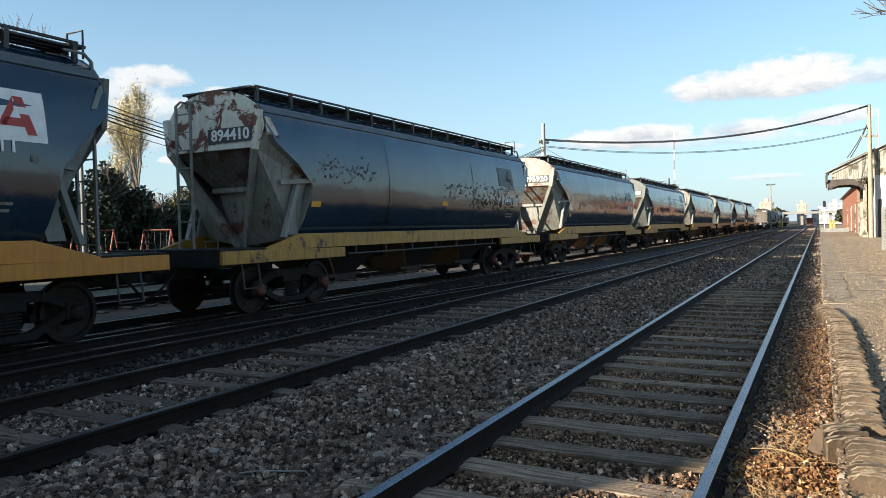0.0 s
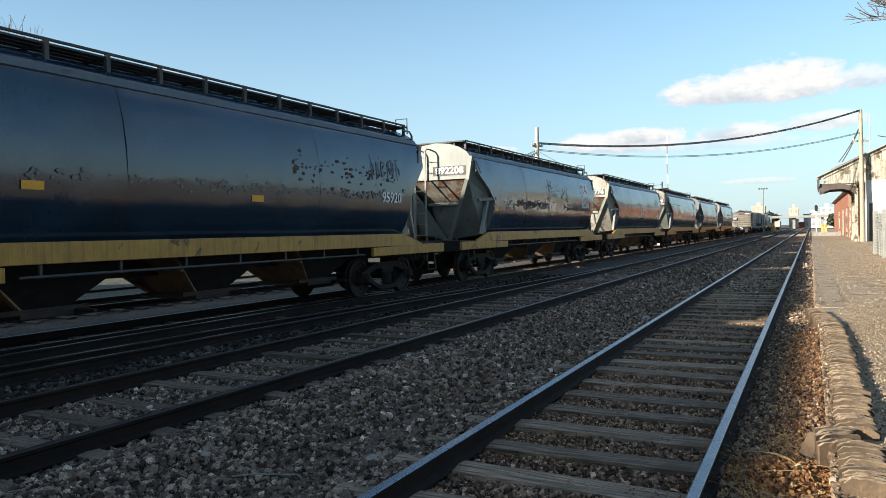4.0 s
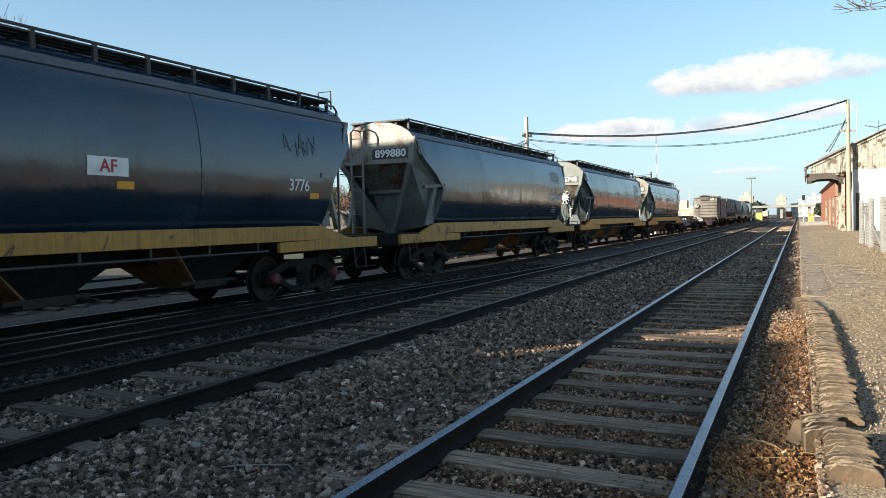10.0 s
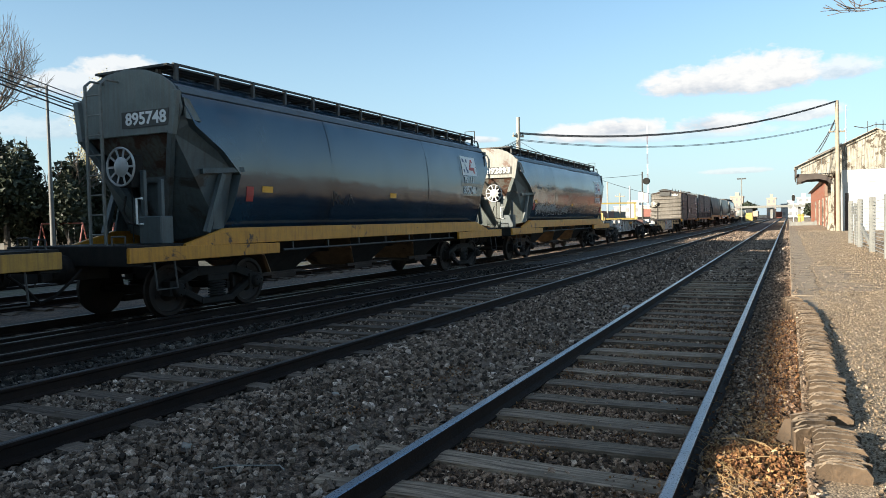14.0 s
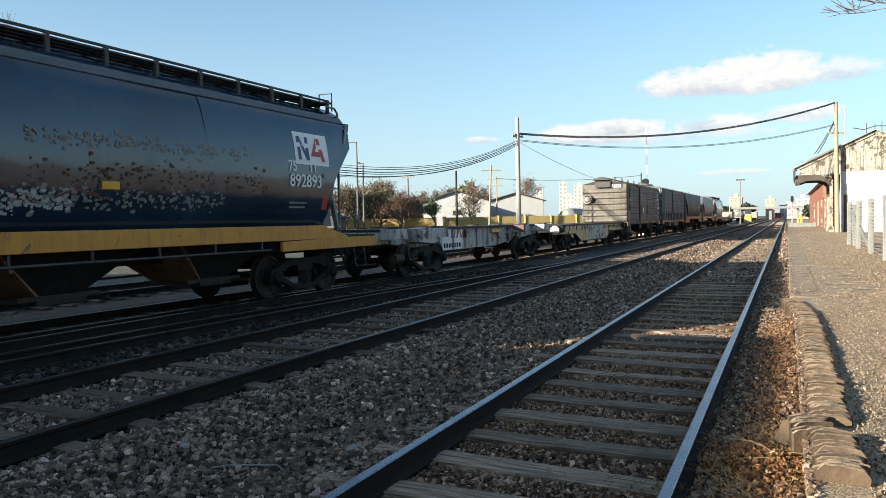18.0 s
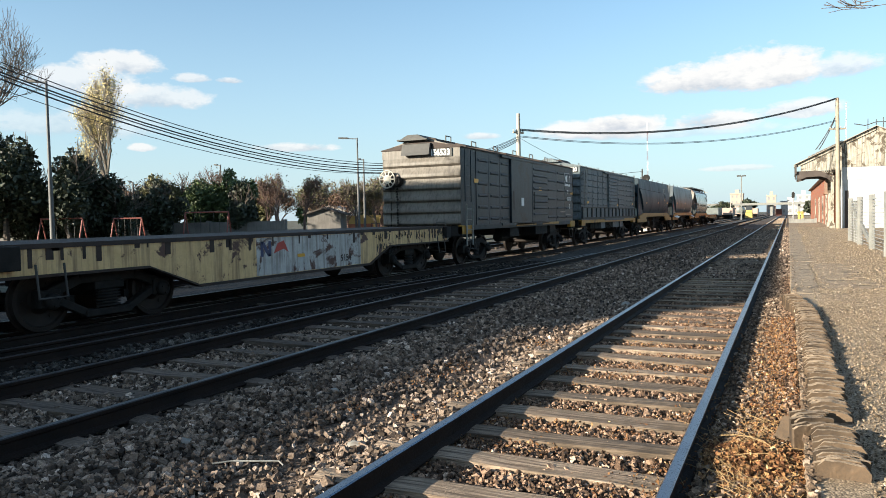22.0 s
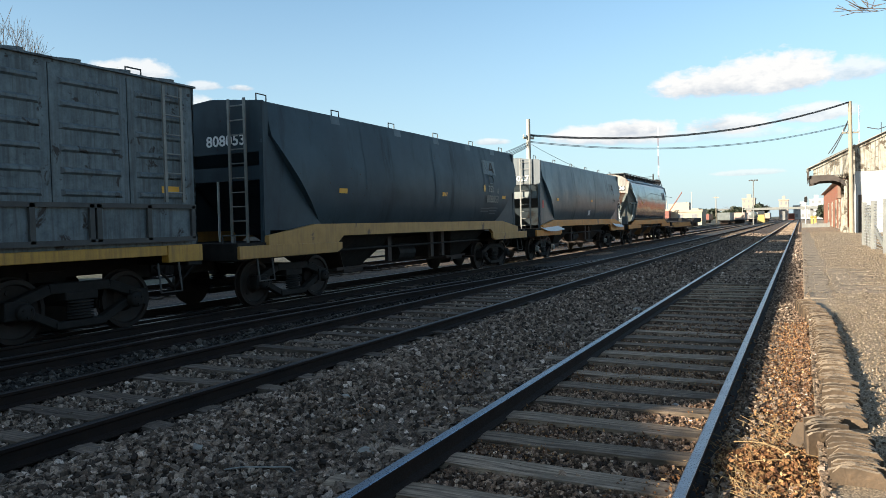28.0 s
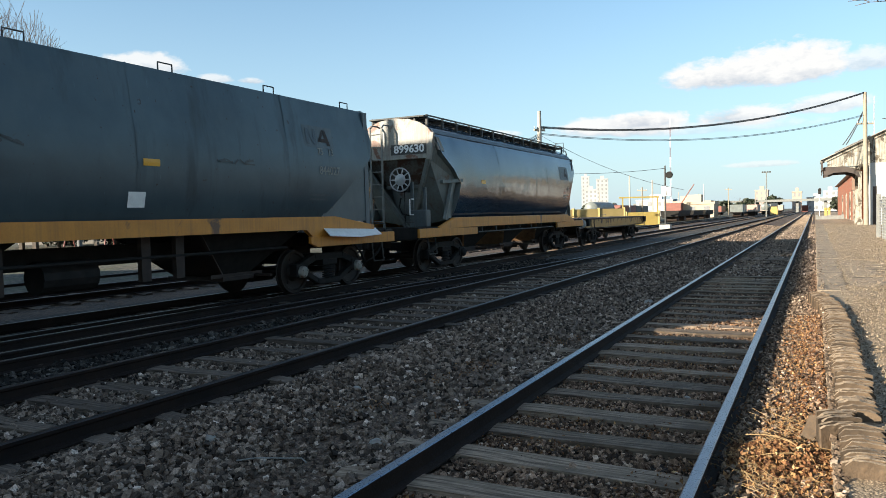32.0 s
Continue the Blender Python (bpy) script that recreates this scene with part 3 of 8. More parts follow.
build_ground()
sleeper_meshes()
X1R, X1L, X2R, X2L = -0.62, -2.36, -5.2, -7.0
build_track("track_near", "railway track with polished rails on weathered wooden sleepers", [straight(X1R), straight(X1L)], M["rail_top"], (X1R + X1L) / 2, 2.0, 200, 0.66, 75.0, 3, dark=False)
build_track("track_middle", "railway track with dull rails on sunken wooden sleepers", [straight(X2R), straight(X2L)], M["rail_dull"], (X2R + X2L) / 2, 3.0, 200, 0.72, 60.0, 5, 0.012)
build_track("track_train", "railway track that the goods train runs on", [straight(TRAIN_X + 0.87), straight(TRAIN_X - 0.87)], M["rail_dull"], TRAIN_X, 0.0, 200, 0.7, 50.0, 7)
build_track("track_far", "railway track beyond the train", [straight(-14.9), straight(-16.64)], M["rail_dull"], -15.77, 4.0, 160, 0.7, 45.0, 9)
turnout = thing("turnout_rails", "curved turnout rails that join the middle track", "railway track", kind="structure")
share("rail", rail_mesh([(-8.62, -8), (-8.45, 3), (-8.3, 9), (-8.1, 14), (-7.75, 18), (-7.4, 23), (-7.12, 29)], M["rail_dull"]), turnout)
share("rail", rail_mesh([(-9.3, -8), (-9.0, 3), (-8.85, 9), (-8.5, 14), (-8.2, 18)], M["rail_dull"]), turnout)
share("rail", rail_mesh([(-10.3, -12), (-10.25, 3), (-10.2, 12), (-10.0, 20), (-9.87, 26)], M["rail_dull"]), turnout)


# ---------------------------------------------------------------- wagons (y = 0 at the end that comes first, x = 0 mid track, z = 0 rail top)
WHEELS = []                       # wheelsets to turn
WHEEL_R = 0.46
MESHES = {}


def wheelset_mesh():
    if "wheelset" not in MESHES:
        bm = BM()
        rod(bm, (-1.0, 0, 0), (1.0, 0, 0), 0.075, 10)
        for s in (-1, 1):
            disc_stack(bm, (0, 0, 0), (s, 0, 0), ((0.76, 0.2), (0.765, 0.46), (0.785, 0.487), (0.8, 0.487), (0.815, 0.462), (0.9, 0.452), (0.905, 0.39), (0.87, 0.37), (0.845, 0.2), (0.9, 0.13), (0.93, 0.12)), 28)
            for k in range(3):
                a = k * 2.094
                rod(bm, (s * 0.85, 0.28 * math.cos(a), 0.28 * math.sin(a)), (s * 0.872, 0.28 * math.cos(a), 0.28 * math.sin(a)), 0.035, 8)
        MESHES["wheelset"] = mesh_of("wheelset", bm, M["wheel"], smooth=True)
    return MESHES["wheelset"]


def side_frame_mesh():
    """Cast three-piece bogie side frame with its windows, spring nest and axle boxes."""
    if "side_frame" not in MESHES:
        bm = BM()
        x0, x1 = -0.06, 0.06
        top = [(-1.02, 0.56), (-0.5, 0.74), (0.5, 0.74), (1.02, 0.56)]
        for p, q in zip(top, top[1:]):
            beam(bm, (0, *p), (0, *q), 0.14, 0.15)
        for s in (-1, 1):
            beam(bm, (0, s * 0.98, 0.5), (0, s * 0.36, 0.2), 0.13, 0.12)
            beam(bm, (0, s * 0.33, 0.7), (0, s * 0.33, 0.2), 0.13, 0.11)
            box(bm, -0.1, 0.1, s * 1.02 - 0.17, s * 1.02 + 0.17, 0.36, 0.62)
        beam(bm, (0, -0.42, 0.2), (0, 0.42, 0.2), 0.17, 0.11)
        box(bm, -0.16, 0.09, -0.27, 0.27, 0.55, 0.68)
        me = mesh_of("side_frame", bm, M["black_steel"], bevel=0.012)
        MESHES["side_frame"] = me
        bm = BM()
        rings = []
        for j in range(6):
            rings += [(0.046 * j, 0.06), (0.046 * j + 0.012, 0.085), (0.046 * j + 0.03, 0.085)]
        disc_stack(bm, (0.03, 0, 0.27), (0, 0, 1), rings + [(0.28, 0.05)], 14)
        for v in bm.verts:
            v.co.y *= 2.6
        MESHES["spring_nest"] = mesh_of("spring_nest", bm, M["black_steel"], smooth=True)
        bm = BM()
        disc_stack(bm, (0, 0, 0), (1, 0, 0), ((0, 0.125), (0.1, 0.125), (0.13, 0.1), (0.14, 0.05)), 16)
        for k in range(3):
            a = k * 2.094 + 0.5
            rod(bm, (0.12, 0.07 * math.cos(a), 0.07 * math.sin(a)), (0.155, 0.07 * math.cos(a), 0.07 * math.sin(a)), 0.02, 6)
        MESHES["axle_cap"] = mesh_of("axle_cap", bm, M["black_steel"], smooth=True)
    return MESHES["side_frame"]


def bogie(root, y, caps=None, wb=2.04):
    """A bogie as a part of its wagon, with two wheelsets that turn."""
    side_frame_mesh()
    bm = BM()
    box(bm, -0.95, 0.95, -0.2, 0.2, 0.56, 0.8)
    box(bm, -0.3, 0.3, -0.3, 0.3, 0.78, 0.95)
    for s in (-1, 1):
        beam(bm, (-0.85, s * 0.5, 0.42), (0.85, s * 0.5, 0.42), 0.09, 0.12)
    b = part("bogie", bm, M["black_steel"], root)
    b.location = (0, y, 0)
    for s in (-1, 1):
        share("side_frame", MESHES["side_frame"], b, pose(s * 0.99, 0, 0, 0, 0, 0 if s > 0 else 180))
        share("spring_nest", MESHES["spring_nest"], b, pose(s * 1.0, 0, 0, 0, 0, 0 if s > 0 else 180))
        for e in (-1, 1):
            cap = share("axle_cap", MESHES["axle_cap"], b, pose(s * 1.05, e * wb / 2, WHEEL_R, 0, 0, 0 if s > 0 else 180))
            if caps and s > 0:
                cap.data = cap.data.copy()
                cap.data.materials[0] = M[caps]
                cap["label"] = "painted axle cap"
    for e in (-1, 1):
        w = share("wheelset", wheelset_mesh(), root, pose(0, y + e * wb / 2, WHEEL_R))
        WHEELS.append(w)


def coupler(root, y, s):
    """Automatic coupler and draft box at an end; s is the way it points along y."""
    bm = BM()
    box(bm, -0.2, 0.2, min(y, y - s * 0.7), max(y, y - s * 0.7), 0.72, 1.02)
    box(bm, -0.1, 0.1, min(y, y + s * 0.4), max(y, y + s * 0.4), 0.8, 0.96)
    prism(bm, [(-0.2, y + s * 0.3), (0.14, y + s * 0.3), (0.2, y + s * 0.54), (0.06, y + s * 0.58), (0.02, y + s * 0.44), (-0.16, y + s * 0.58)], "z", 0.73, 1.03)
    part("coupler", bm, M["black_steel"], root, bevel=0.015)
    bm = BM()
    pts = [(0.35, y - s * 0.05, 0.9), (0.36, y + s * 0.2, 0.7), (0.3, y + s * 0.42, 0.5), (0.18, y + s * 0.56, 0.42)]
    chain(bm, pts, 0.025, 8)
    part("brake_hose", bm, M["black_steel"], root)


def end_sill(root, y, s, mat, half=1.45):
    bm = BM()
    a, b = sorted((y, y - s * 0.32))
    box(bm, -half, half, a, b, 0.95, 1.28)
    part("buffer_beam", bm, mat if half < 1.4 else M["black_steel"], root, bevel=0.012)
    bm = BM()
    disc_stack(bm, (0, y - s * 0.02, 0.9), (0, s, 0), ((0, 0.24), (0.1, 0.24), (0.14, 0.2), (0.34, 0.2), (0.36, 0.12)), 16)
    part("draft_gear", bm, M["black_steel"], root, smooth=True)
    for e in (-1, 1):
        bm = BM()
        chain(bm, [(e * 1.44, y - s * 0.52, 1.02), (e * 1.5, y - s * 0.52, 0.55), (e * 1.5, y - s * 0.95, 0.55), (e * 1.44, y - s * 0.95, 1.02)], 0.018, 6)
        part("step", bm, M["walkway"], root)
        bm = BM()
        chain(bm, [(e * 1.0, y - s * 0.1, 1.28), (e * 1.0, y - s * 0.1, 1.42), (e * 1.3, y - s * 0.1, 1.42), (e * 1.3, y - s * 0.1, 1.28)], 0.015, 6)
        part("grab_rail", bm, M["walkway"], root)


def ladder(root, x, y, z0, z1, width=0.42, rungs=9, along="x", hook=None):
    bm = BM()
    dx, dy = (width / 2, 0) if along == "x" else (0, width / 2)
    for s in (-1, 1):
        beam(bm, (x + s * dx, y + s * dy, z0), (x + s * dx, y + s * dy, z1), 0.05, 0.035, (0, 1, 0) if along == "x" else (1, 0, 0))
        if hook:
            p = Vector((x + s * dx, y + s * dy, z1))
            chain(bm, [p, p + Vector((0, hook * 0.12, 0.1)), p + Vector((0, hook * 0.45, 0.1))], 0.024, 6)
    for k in range(rungs):
        z = z0 + (z1 - z0) * (k + 0.5) / rungs
        rod(bm, (x - dx, y - dy, z), (x + dx, y + dy, z), 0.013, 6)
    return part("ladder", bm, M["ladder_grey"], root, bevel=0.0)


def brake_wheel(root, x, y, z, mat, r=0.28):
    bm = BM()
    n = 24
    ring = [(x + r * math.cos(2 * math.pi * k / n), y, z + r * math.sin(2 * math.pi * k / n)) for k in range(n + 1)]
    chain(bm, ring, 0.02, 6)
    wheel = part("brake_wheel", bm, mat, root, "spoked hand brake wheel", smooth=True)
    for k in range(10):
        a = 2 * math.pi * k / 10
        bm = BM()
        beam(bm, (x + 0.1 * math.cos(a), y + 0.01, z + 0.1 * math.sin(a)), (x + r * 0.97 * math.cos(a), y, z + r * 0.97 * math.sin(a)), 0.035, 0.012, (0, 1, 0))
        part("spoke", bm, mat, wheel)
    bm = BM()
    disc_stack(bm, (x, y - 0.025, z), (0, 1, 0), ((0, 0.05), (0.012, 0.12), (0.03, r * 0.52), (0.045, r * 0.52), (0.07, 0.06)), 18)
    part("hub", bm, mat, wheel, smooth=True)
    bm = BM()
    box(bm, x - 0.14, x + 0.16, y + 0.08, y + 0.34, z - 0.34, z + 0.2)
    rod(bm, (x, y + 0.02, z), (x, y + 0.15, z), 0.04, 8)
    rod(bm, (x + 0.02, y + 0.2, z - 0.3), (x + 0.02, y + 0.2, 1.3), 0.014, 6)
    part("brake_gear", bm, M["black_steel"], root, bevel=0.01)


def brake_stand(root, x, y):
    """Posts, box and pipes of the hand brake on an end platform."""
    for dx in (0.22, 0.62):
        bm = BM()
        beam(bm, (x + dx, y + 0.12, 1.27), (x + dx, y + 0.12, 2.62 - dx * 0.4), 0.09, 0.07, (0, 1, 0))
        part("brake_post", bm, M["hopper_slate"], root, bevel=0.008)
    bm = BM()
    box(bm, x + 0.18, x + 0.7, y + 0.02, y + 0.3, 1.27, 1.75)
    part("brake_box", bm, M["hopper_slate"], root, bevel=0.02)
    bm = BM()
    chain(bm, [(x - 0.05, y - 0.02, 2.1), (x - 0.12, y - 0.02, 1.85), (x - 0.02, y - 0.02, 1.65), (x + 0.2, y, 1.6)], 0.02, 6)
    part("air_pipe", bm, M["black_steel"], root, smooth=True)
    bm = BM()
    chain(bm, [(x + 0.34, y - 0.02, 2.05), (x + 0.24, y - 0.06, 2.05), (x + 0.24, y - 0.06, 1.62), (x + 0.34, y - 0.02, 1.62)], 0.02, 6)
    part("release_handle", bm, M["paint_white"], root, "white release handle", smooth=True)


def spans(points, z):
    """Piecewise linear value at z of (z, value) points in falling z."""
    for (za, va), (zb, vb) in zip(points, points[1:]):
        if za >= z >= zb:
            return va + (vb - va) * (za - z) / max(za - zb, 1e-6)
    return points[-1][1] if z < points[-1][0] else points[0][1]


HOPPER_SIDE = ((1.25, 1.5), (1.37, 1.75), (1.455, 2.1), (1.49, 2.5), (1.475, 2.9), (1.42, 3.3), (1.34, 3.62), (1.25, 3.84), (1.1, 4.03), (0.85, 4.19), (0.5, 4.31), (0.0, 4.36))
HOPPER_END = ((4.5, 1.42), (3.86, 1.42), (3.4, 1.42), (2.6, 2.62), (1.5, 2.33))
HOPPER_FAR = ((4.5, 0.99), (3.86, 0.97), (3.4, 0.9), (2.6, 1.72), (1.5, 1.98))


def hopper_body(side, end_line, far_line, L, panels):
    """A shell swept over the half outline `side`, with both ends cut back by end_line(z); panels are y of the weld seams."""
    bm = BM()
    prof = list(side) + [(-x, z) for x, z in reversed(side[:-1])]
    ts = [0.0, 0.004] + [0.004 + 0.992 * k / 16 for k in range(1, 16)] + [0.996, 1.0]
    rows = []
    for t in ts:
        row = []
        for i, (x, z) in enumerate(prof):
            y0 = spans(end_line, z)
            y = y0 + (L - y0 - spans(far_line, z)) * t
            dent = 0.012 * noise.noise(Vector((x * 0.8 + side[0][0] * 3, y * 0.55 + panels, z * 0.9))) if 0 < t < 1 else 0.0
            row.append(bm.verts.new((x * (1 + dent), y, z)))
        rows.append(row)
    for a, b in zip(rows, rows[1:]):
        for i in range(len(prof) - 1):
            bm.faces.new((a[i], a[i + 1], b[i + 1], b[i]))
        bm.faces.new((a[-1], a[0], b[0], b[-1]))
    h = len(side)
    for row in (rows[0], rows[-1]):          # ends: strips from side to side
        for i in range(h - 2):
            bm.faces.new((row[i], row[i + 1], row[-2 - i], row[-1 - i])).material_index = 1
        bm.faces.new((row[h - 2], row[h - 1], row[h])).material_index = 1
    return bm


def seams(bm, side, y, L, end_line):
    """A thin weld band round the shell at y."""
    prof = list(side) + [(-x, z) for x, z in reversed(side[:-1])]
    a, b = [bm.verts.new((x * 1.004, y - 0.018, z + 0.004)) for x, z in prof], [bm.verts.new((x * 1.004, y + 0.018, z + 0.004)) for x, z in prof]
    for i in range(len(prof) - 1):
        bm.faces.new((a[i], a[i + 1], b[i + 1], b[i]))


def side_matrix(x, y, z, lean=0.0):
    """Lettering on the side that faces +x: reads towards +y."""
    return Matrix.Translation((x, y, z)) @ Matrix(((0, 0, 1, 0), (1, 0, 0, 0), (0, 1, 0, 0), (0, 0, 0, 1))) @ pose(0, 0, 0, -lean)


def end_matrix(x, y, z, lean=0.0):
    """Lettering on an end that faces -y."""
    return Matrix.Translation((x, y, z)) @ pose(0, 0, 0, 90 - lean, 0, 0)


def side_x(side, z):
    return spans([(b, a) for a, b in reversed(side)], z)


def side_lean(side, z):
    return math.degrees(math.atan2(side_x(side, z - 0.15) - side_x(side, z + 0.15), 0.3))


def side_panel(root, name, side, y0, y1, z0, z1, mat, off=0.006, label=""):
    """A thin painted field on the curved side."""
    bm = BM()
    n = 5
    cols = []
    for k in range(n + 1):
        z = z0 + (z1 - z0) * k / n
        x = side_x(side, z) + off
        cols.append((bm.verts.new((x, y0, z)), bm.verts.new((x, y1, z))))
    for a, b in zip(cols, cols[1:]):
        bm.faces.new((a[0], a[1], b[1], b[0]))
    return part(name, bm, mat, root, label)


def logo(root, side, y, z, w=1.1, h=0.55, style=0):
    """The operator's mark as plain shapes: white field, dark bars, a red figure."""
    side_panel(root, "logo_field", side, y - w / 2, y + w / 2, z - h / 2, z + h / 2, M["hopper_slate"] if style else M["paint_white"], 0.008, "faded grey logo field" if style else "white logo field")
    m = lambda yy, zz: (side_x(side, zz) + 0.014, yy, zz)
    bm = BM()
    k = h / 0.55
    for pts in ([(-0.46, -0.2), (-0.36, -0.2), (-0.36, 0.2), (-0.46, 0.2)], [(-0.2, -0.2), (-0.1, -0.2), (-0.1, 0.2), (-0.2, 0.2)], [(-0.36, 0.2), (-0.36, 0.05), (-0.2, -0.2), (-0.2, -0.05)]):
        bm.faces.new([bm.verts.new(m(y + a * w / 1.1, z + b * k)) for a, b in pts])
    part("logo_mark", bm, M["soot"] if style else M["logo_blue"], root)
    bm = BM()
    for pts in ([(-0.05, -0.12), (0.16, 0.2), (0.16, 0.06), (0.05, -0.12)], [(0.16, 0.2), (0.28, 0.2), (0.42, -0.2), (0.3, -0.2)], [(0.0, -0.03), (0.36, -0.03), (0.38, -0.12), (0.0, -0.12)]):
        bm.faces.new([bm.verts.new(m(y + a * w / 1.1, z + b * k)) for a, b in pts])
    part("logo_figure", bm, M["brown_steel"] if style else M["plate_red"], root)


def scrawl(root, side, y, z, width, height, count, mat, seed=1):
    """A sprayed tag kept as short plain strokes on the curved side."""
    rnd = random.Random(seed)
    bm = BM()
    letters = max(2, count // 3)
    w = width / letters
    for k in range(letters):
        y0, h = y + w * (k + rnd.uniform(0.0, 0.2)), height * rnd.uniform(0.7, 1.0)
        c = [(y0, z - h / 2), (y0 + w * 0.75, z - h / 2), (y0 + w * 0.75, z + h / 2), (y0, z + h / 2), (y0 + w * 0.4, z)]
        c = [(a + rnd.uniform(-0.22, 0.22) * w, b + rnd.uniform(-0.25, 0.25) * h) for a, b in c]
        for a, b in [(0, 3), rnd.choice([(3, 2), (3, 4), (0, 4)]), rnd.choice([(2, 1), (4, 1), (4, 2)]), rnd.choice([(0, 1), (0, 2), (3, 1)])]:
            p, q = Vector(c[a]), Vector(c[b])
            q = p.lerp(q, rnd.uniform(0.7, 1.0))
            d = q - p
            s = Vector((-d.y, d.x)).normalized() * rnd.uniform(0.01, 0.022)
            bm.faces.new([bm.verts.new((side_x(side, v.y) + 0.009 + 0.0004 * (k % 5) + 0.0007 * a, v.x, v.y)) for v in (p + s, q + s, q - s, p - s)])
    return part("spray_scrawl", bm, M[mat], root)


def underframe_hoppers(root, ys, mat, z_top=1.5, z_low=0.5, rib="sunlit_tan"):
    """Discharge hoppers under the body, each with rusty slope plates and a sliding gate; the -y plate and ribs are
    painted as sunlit.
    """
    for y in ys:
        bm = BM()
        a = [(-1.28, y - 1.55, z_top), (1.28, y - 1.55, z_top), (1.28, y + 1.55, z_top), (-1.28, y + 1.55, z_top)]
        b = [(-0.62, y - 0.32, z_low), (0.62, y - 0.32, z_low), (0.62, y + 0.32, z_low), (-0.62, y + 0.32, z_low)]
        va, vb = [bm.verts.new(p) for p in a], [bm.verts.new(p) for p in b]
        for i in range(4):
            # only the -y plate takes the lighter material: its sunlight is painted on
            bm.faces.new((va[i], va[(i + 1) % 4], vb[(i + 1) % 4], vb[i])).material_index = 1 if i == 0 else 0
        bm.faces.new(va), bm.faces.new(vb[::-1])
        h = part("discharge_hopper", bm, [mat, M[rib]], root)
        bm = BM()
        for s in (-1, 1):
            beam(bm, (s * 1.2, y - 1.48, z_top - 0.06), (s * 0.62, y - 0.34, z_low + 0.02), 0.06, 0.05)
        beam(bm, (-0.95, y - 0.95, z_top - 0.52), (0.95, y - 0.95, z_top - 0.52), 0.05, 0.07)
        part("slope_rib", bm, M[rib], h)
        bm = BM()
        box(bm, -0.72, 0.72, y - 0.42, y + 0.42, z_low - 0.08, z_low)
        beam(bm, (0.66, y - 0.7, z_low + 0.02), (0.66, y + 0.7, z_low + 0.02), 0.07, 0.07)
        rod(bm, (-1.1, y + 0.5, z_low - 0.02), (1.1, y + 0.5, z_low - 0.02), 0.03, 8)
        part("discharge_gate", bm, M["brown_steel"], root)


def running_boards(root, y0, y1, z, xs):
    """Roof walkways on both sides of the hatches: grating, edge rail on brackets, and cross boards at the ends."""
    for s in (-1, 1):
        bm = BM()
        for k in range(3):
            xa = xs[0] + (xs[1] - xs[0]) * k / 3
            box(bm, *sorted((s * (xa + 0.02), s * (xa + 0.17))), y0, y1, z - 0.09, z - 0.06)
        part("running_board", bm, M["walkway"], root)
        bm = BM()
        box(bm, *sorted((s * (xs[1] - 0.03), s * (xs[1] + 0.02))), y0, y1, z - 0.035, z)
        part("edge_rail", bm, M["walkway"], root)
        n = 14
        for k in range(n):
            y = y0 + 0.06 + (y1 - y0 - 0.12) * k / (n - 1)
            bm = BM()
            box(bm, *sorted((s * (xs[1] - 0.03), s * (xs[1] + 0.03))), y - 0.035, y + 0.035, 4.12, z - 0.035)
            beam(bm, (s * xs[1], y, z - 0.1), (s * (xs[0] - 0.05), y, z - 0.1), 0.05, 0.04)
            part("board_bracket", bm, M["walkway"], root)
    for y in (y0, y1):
        bm = BM()
        box(bm, -xs[1], xs[1], y - 0.14, y + 0.14, z - 0.07, z - 0.03)
        for e in (-0.55, 0.0, 0.55):
            box(bm, e - 0.03, e + 0.03, y - 0.05, y + 0.05, z - 0.25, z - 0.06)
        part("cross_board", bm, M["walkway"], root)
    for k in range(9):
        y = y0 + 1.0 + (y1 - y0 - 2.0) * k / 8
        bm = BM()
        box(bm, -0.1, 0.1, y - 0.06, y + 0.06, z - 0.06, z + 0.02)
        rod(bm, (0.05, y, z), (0.3, y + 0.1, z + 0.01), 0.015, 6)
        part("hatch_clamp", bm, M["walkway"], root)


def flakes(root, side, y, z, dy, dz, count, mat, seed, size=0.05):
    """Peeled flakes of paint strewn over the curved side, thicker towards the middle line."""
    rnd = random.Random(seed)
    bm = BM()
    for k in range(count):
        yy, zz = y + rnd.uniform(-dy, dy), z + rnd.gauss(0, dz * (0.55 + 0.45 * noise.noise(Vector((y + k * 0.07, seed, 0)))))
        n, r = rnd.randint(5, 7), size * rnd.uniform(0.3, 1.0)
        st = rnd.uniform(0.8, 2.0)
        bm.faces.new([bm.verts.new((side_x(side, zz + b) + 0.007 + 0.0006 * (k % 7), yy + a, zz + b)) for a, b in [(r * st * rnd.uniform(0.6, 1.1) * math.cos(2 * math.pi * i / n), r * rnd.uniform(0.6, 1.1) * math.sin(2 * math.pi * i / n)) for i in range(n)]])
    return tagged(part("paint_wear", bm, M[mat], root), kind="stuff")


def plate(bm, pts, off):
    """A sheet over the points, given thickness by the offset."""
    off = Vector(off)
    a = [bm.verts.new(p) for p in pts]
    b = [bm.verts.new(Vector(p) + off) for p in pts]
    bm.faces.new(a), bm.faces.new(b[::-1])
    for i in range(len(pts)):
        bm.faces.new((a[i], a[(i + 1) % len(pts)], b[(i + 1) % len(pts)], b[i]))
    return bm


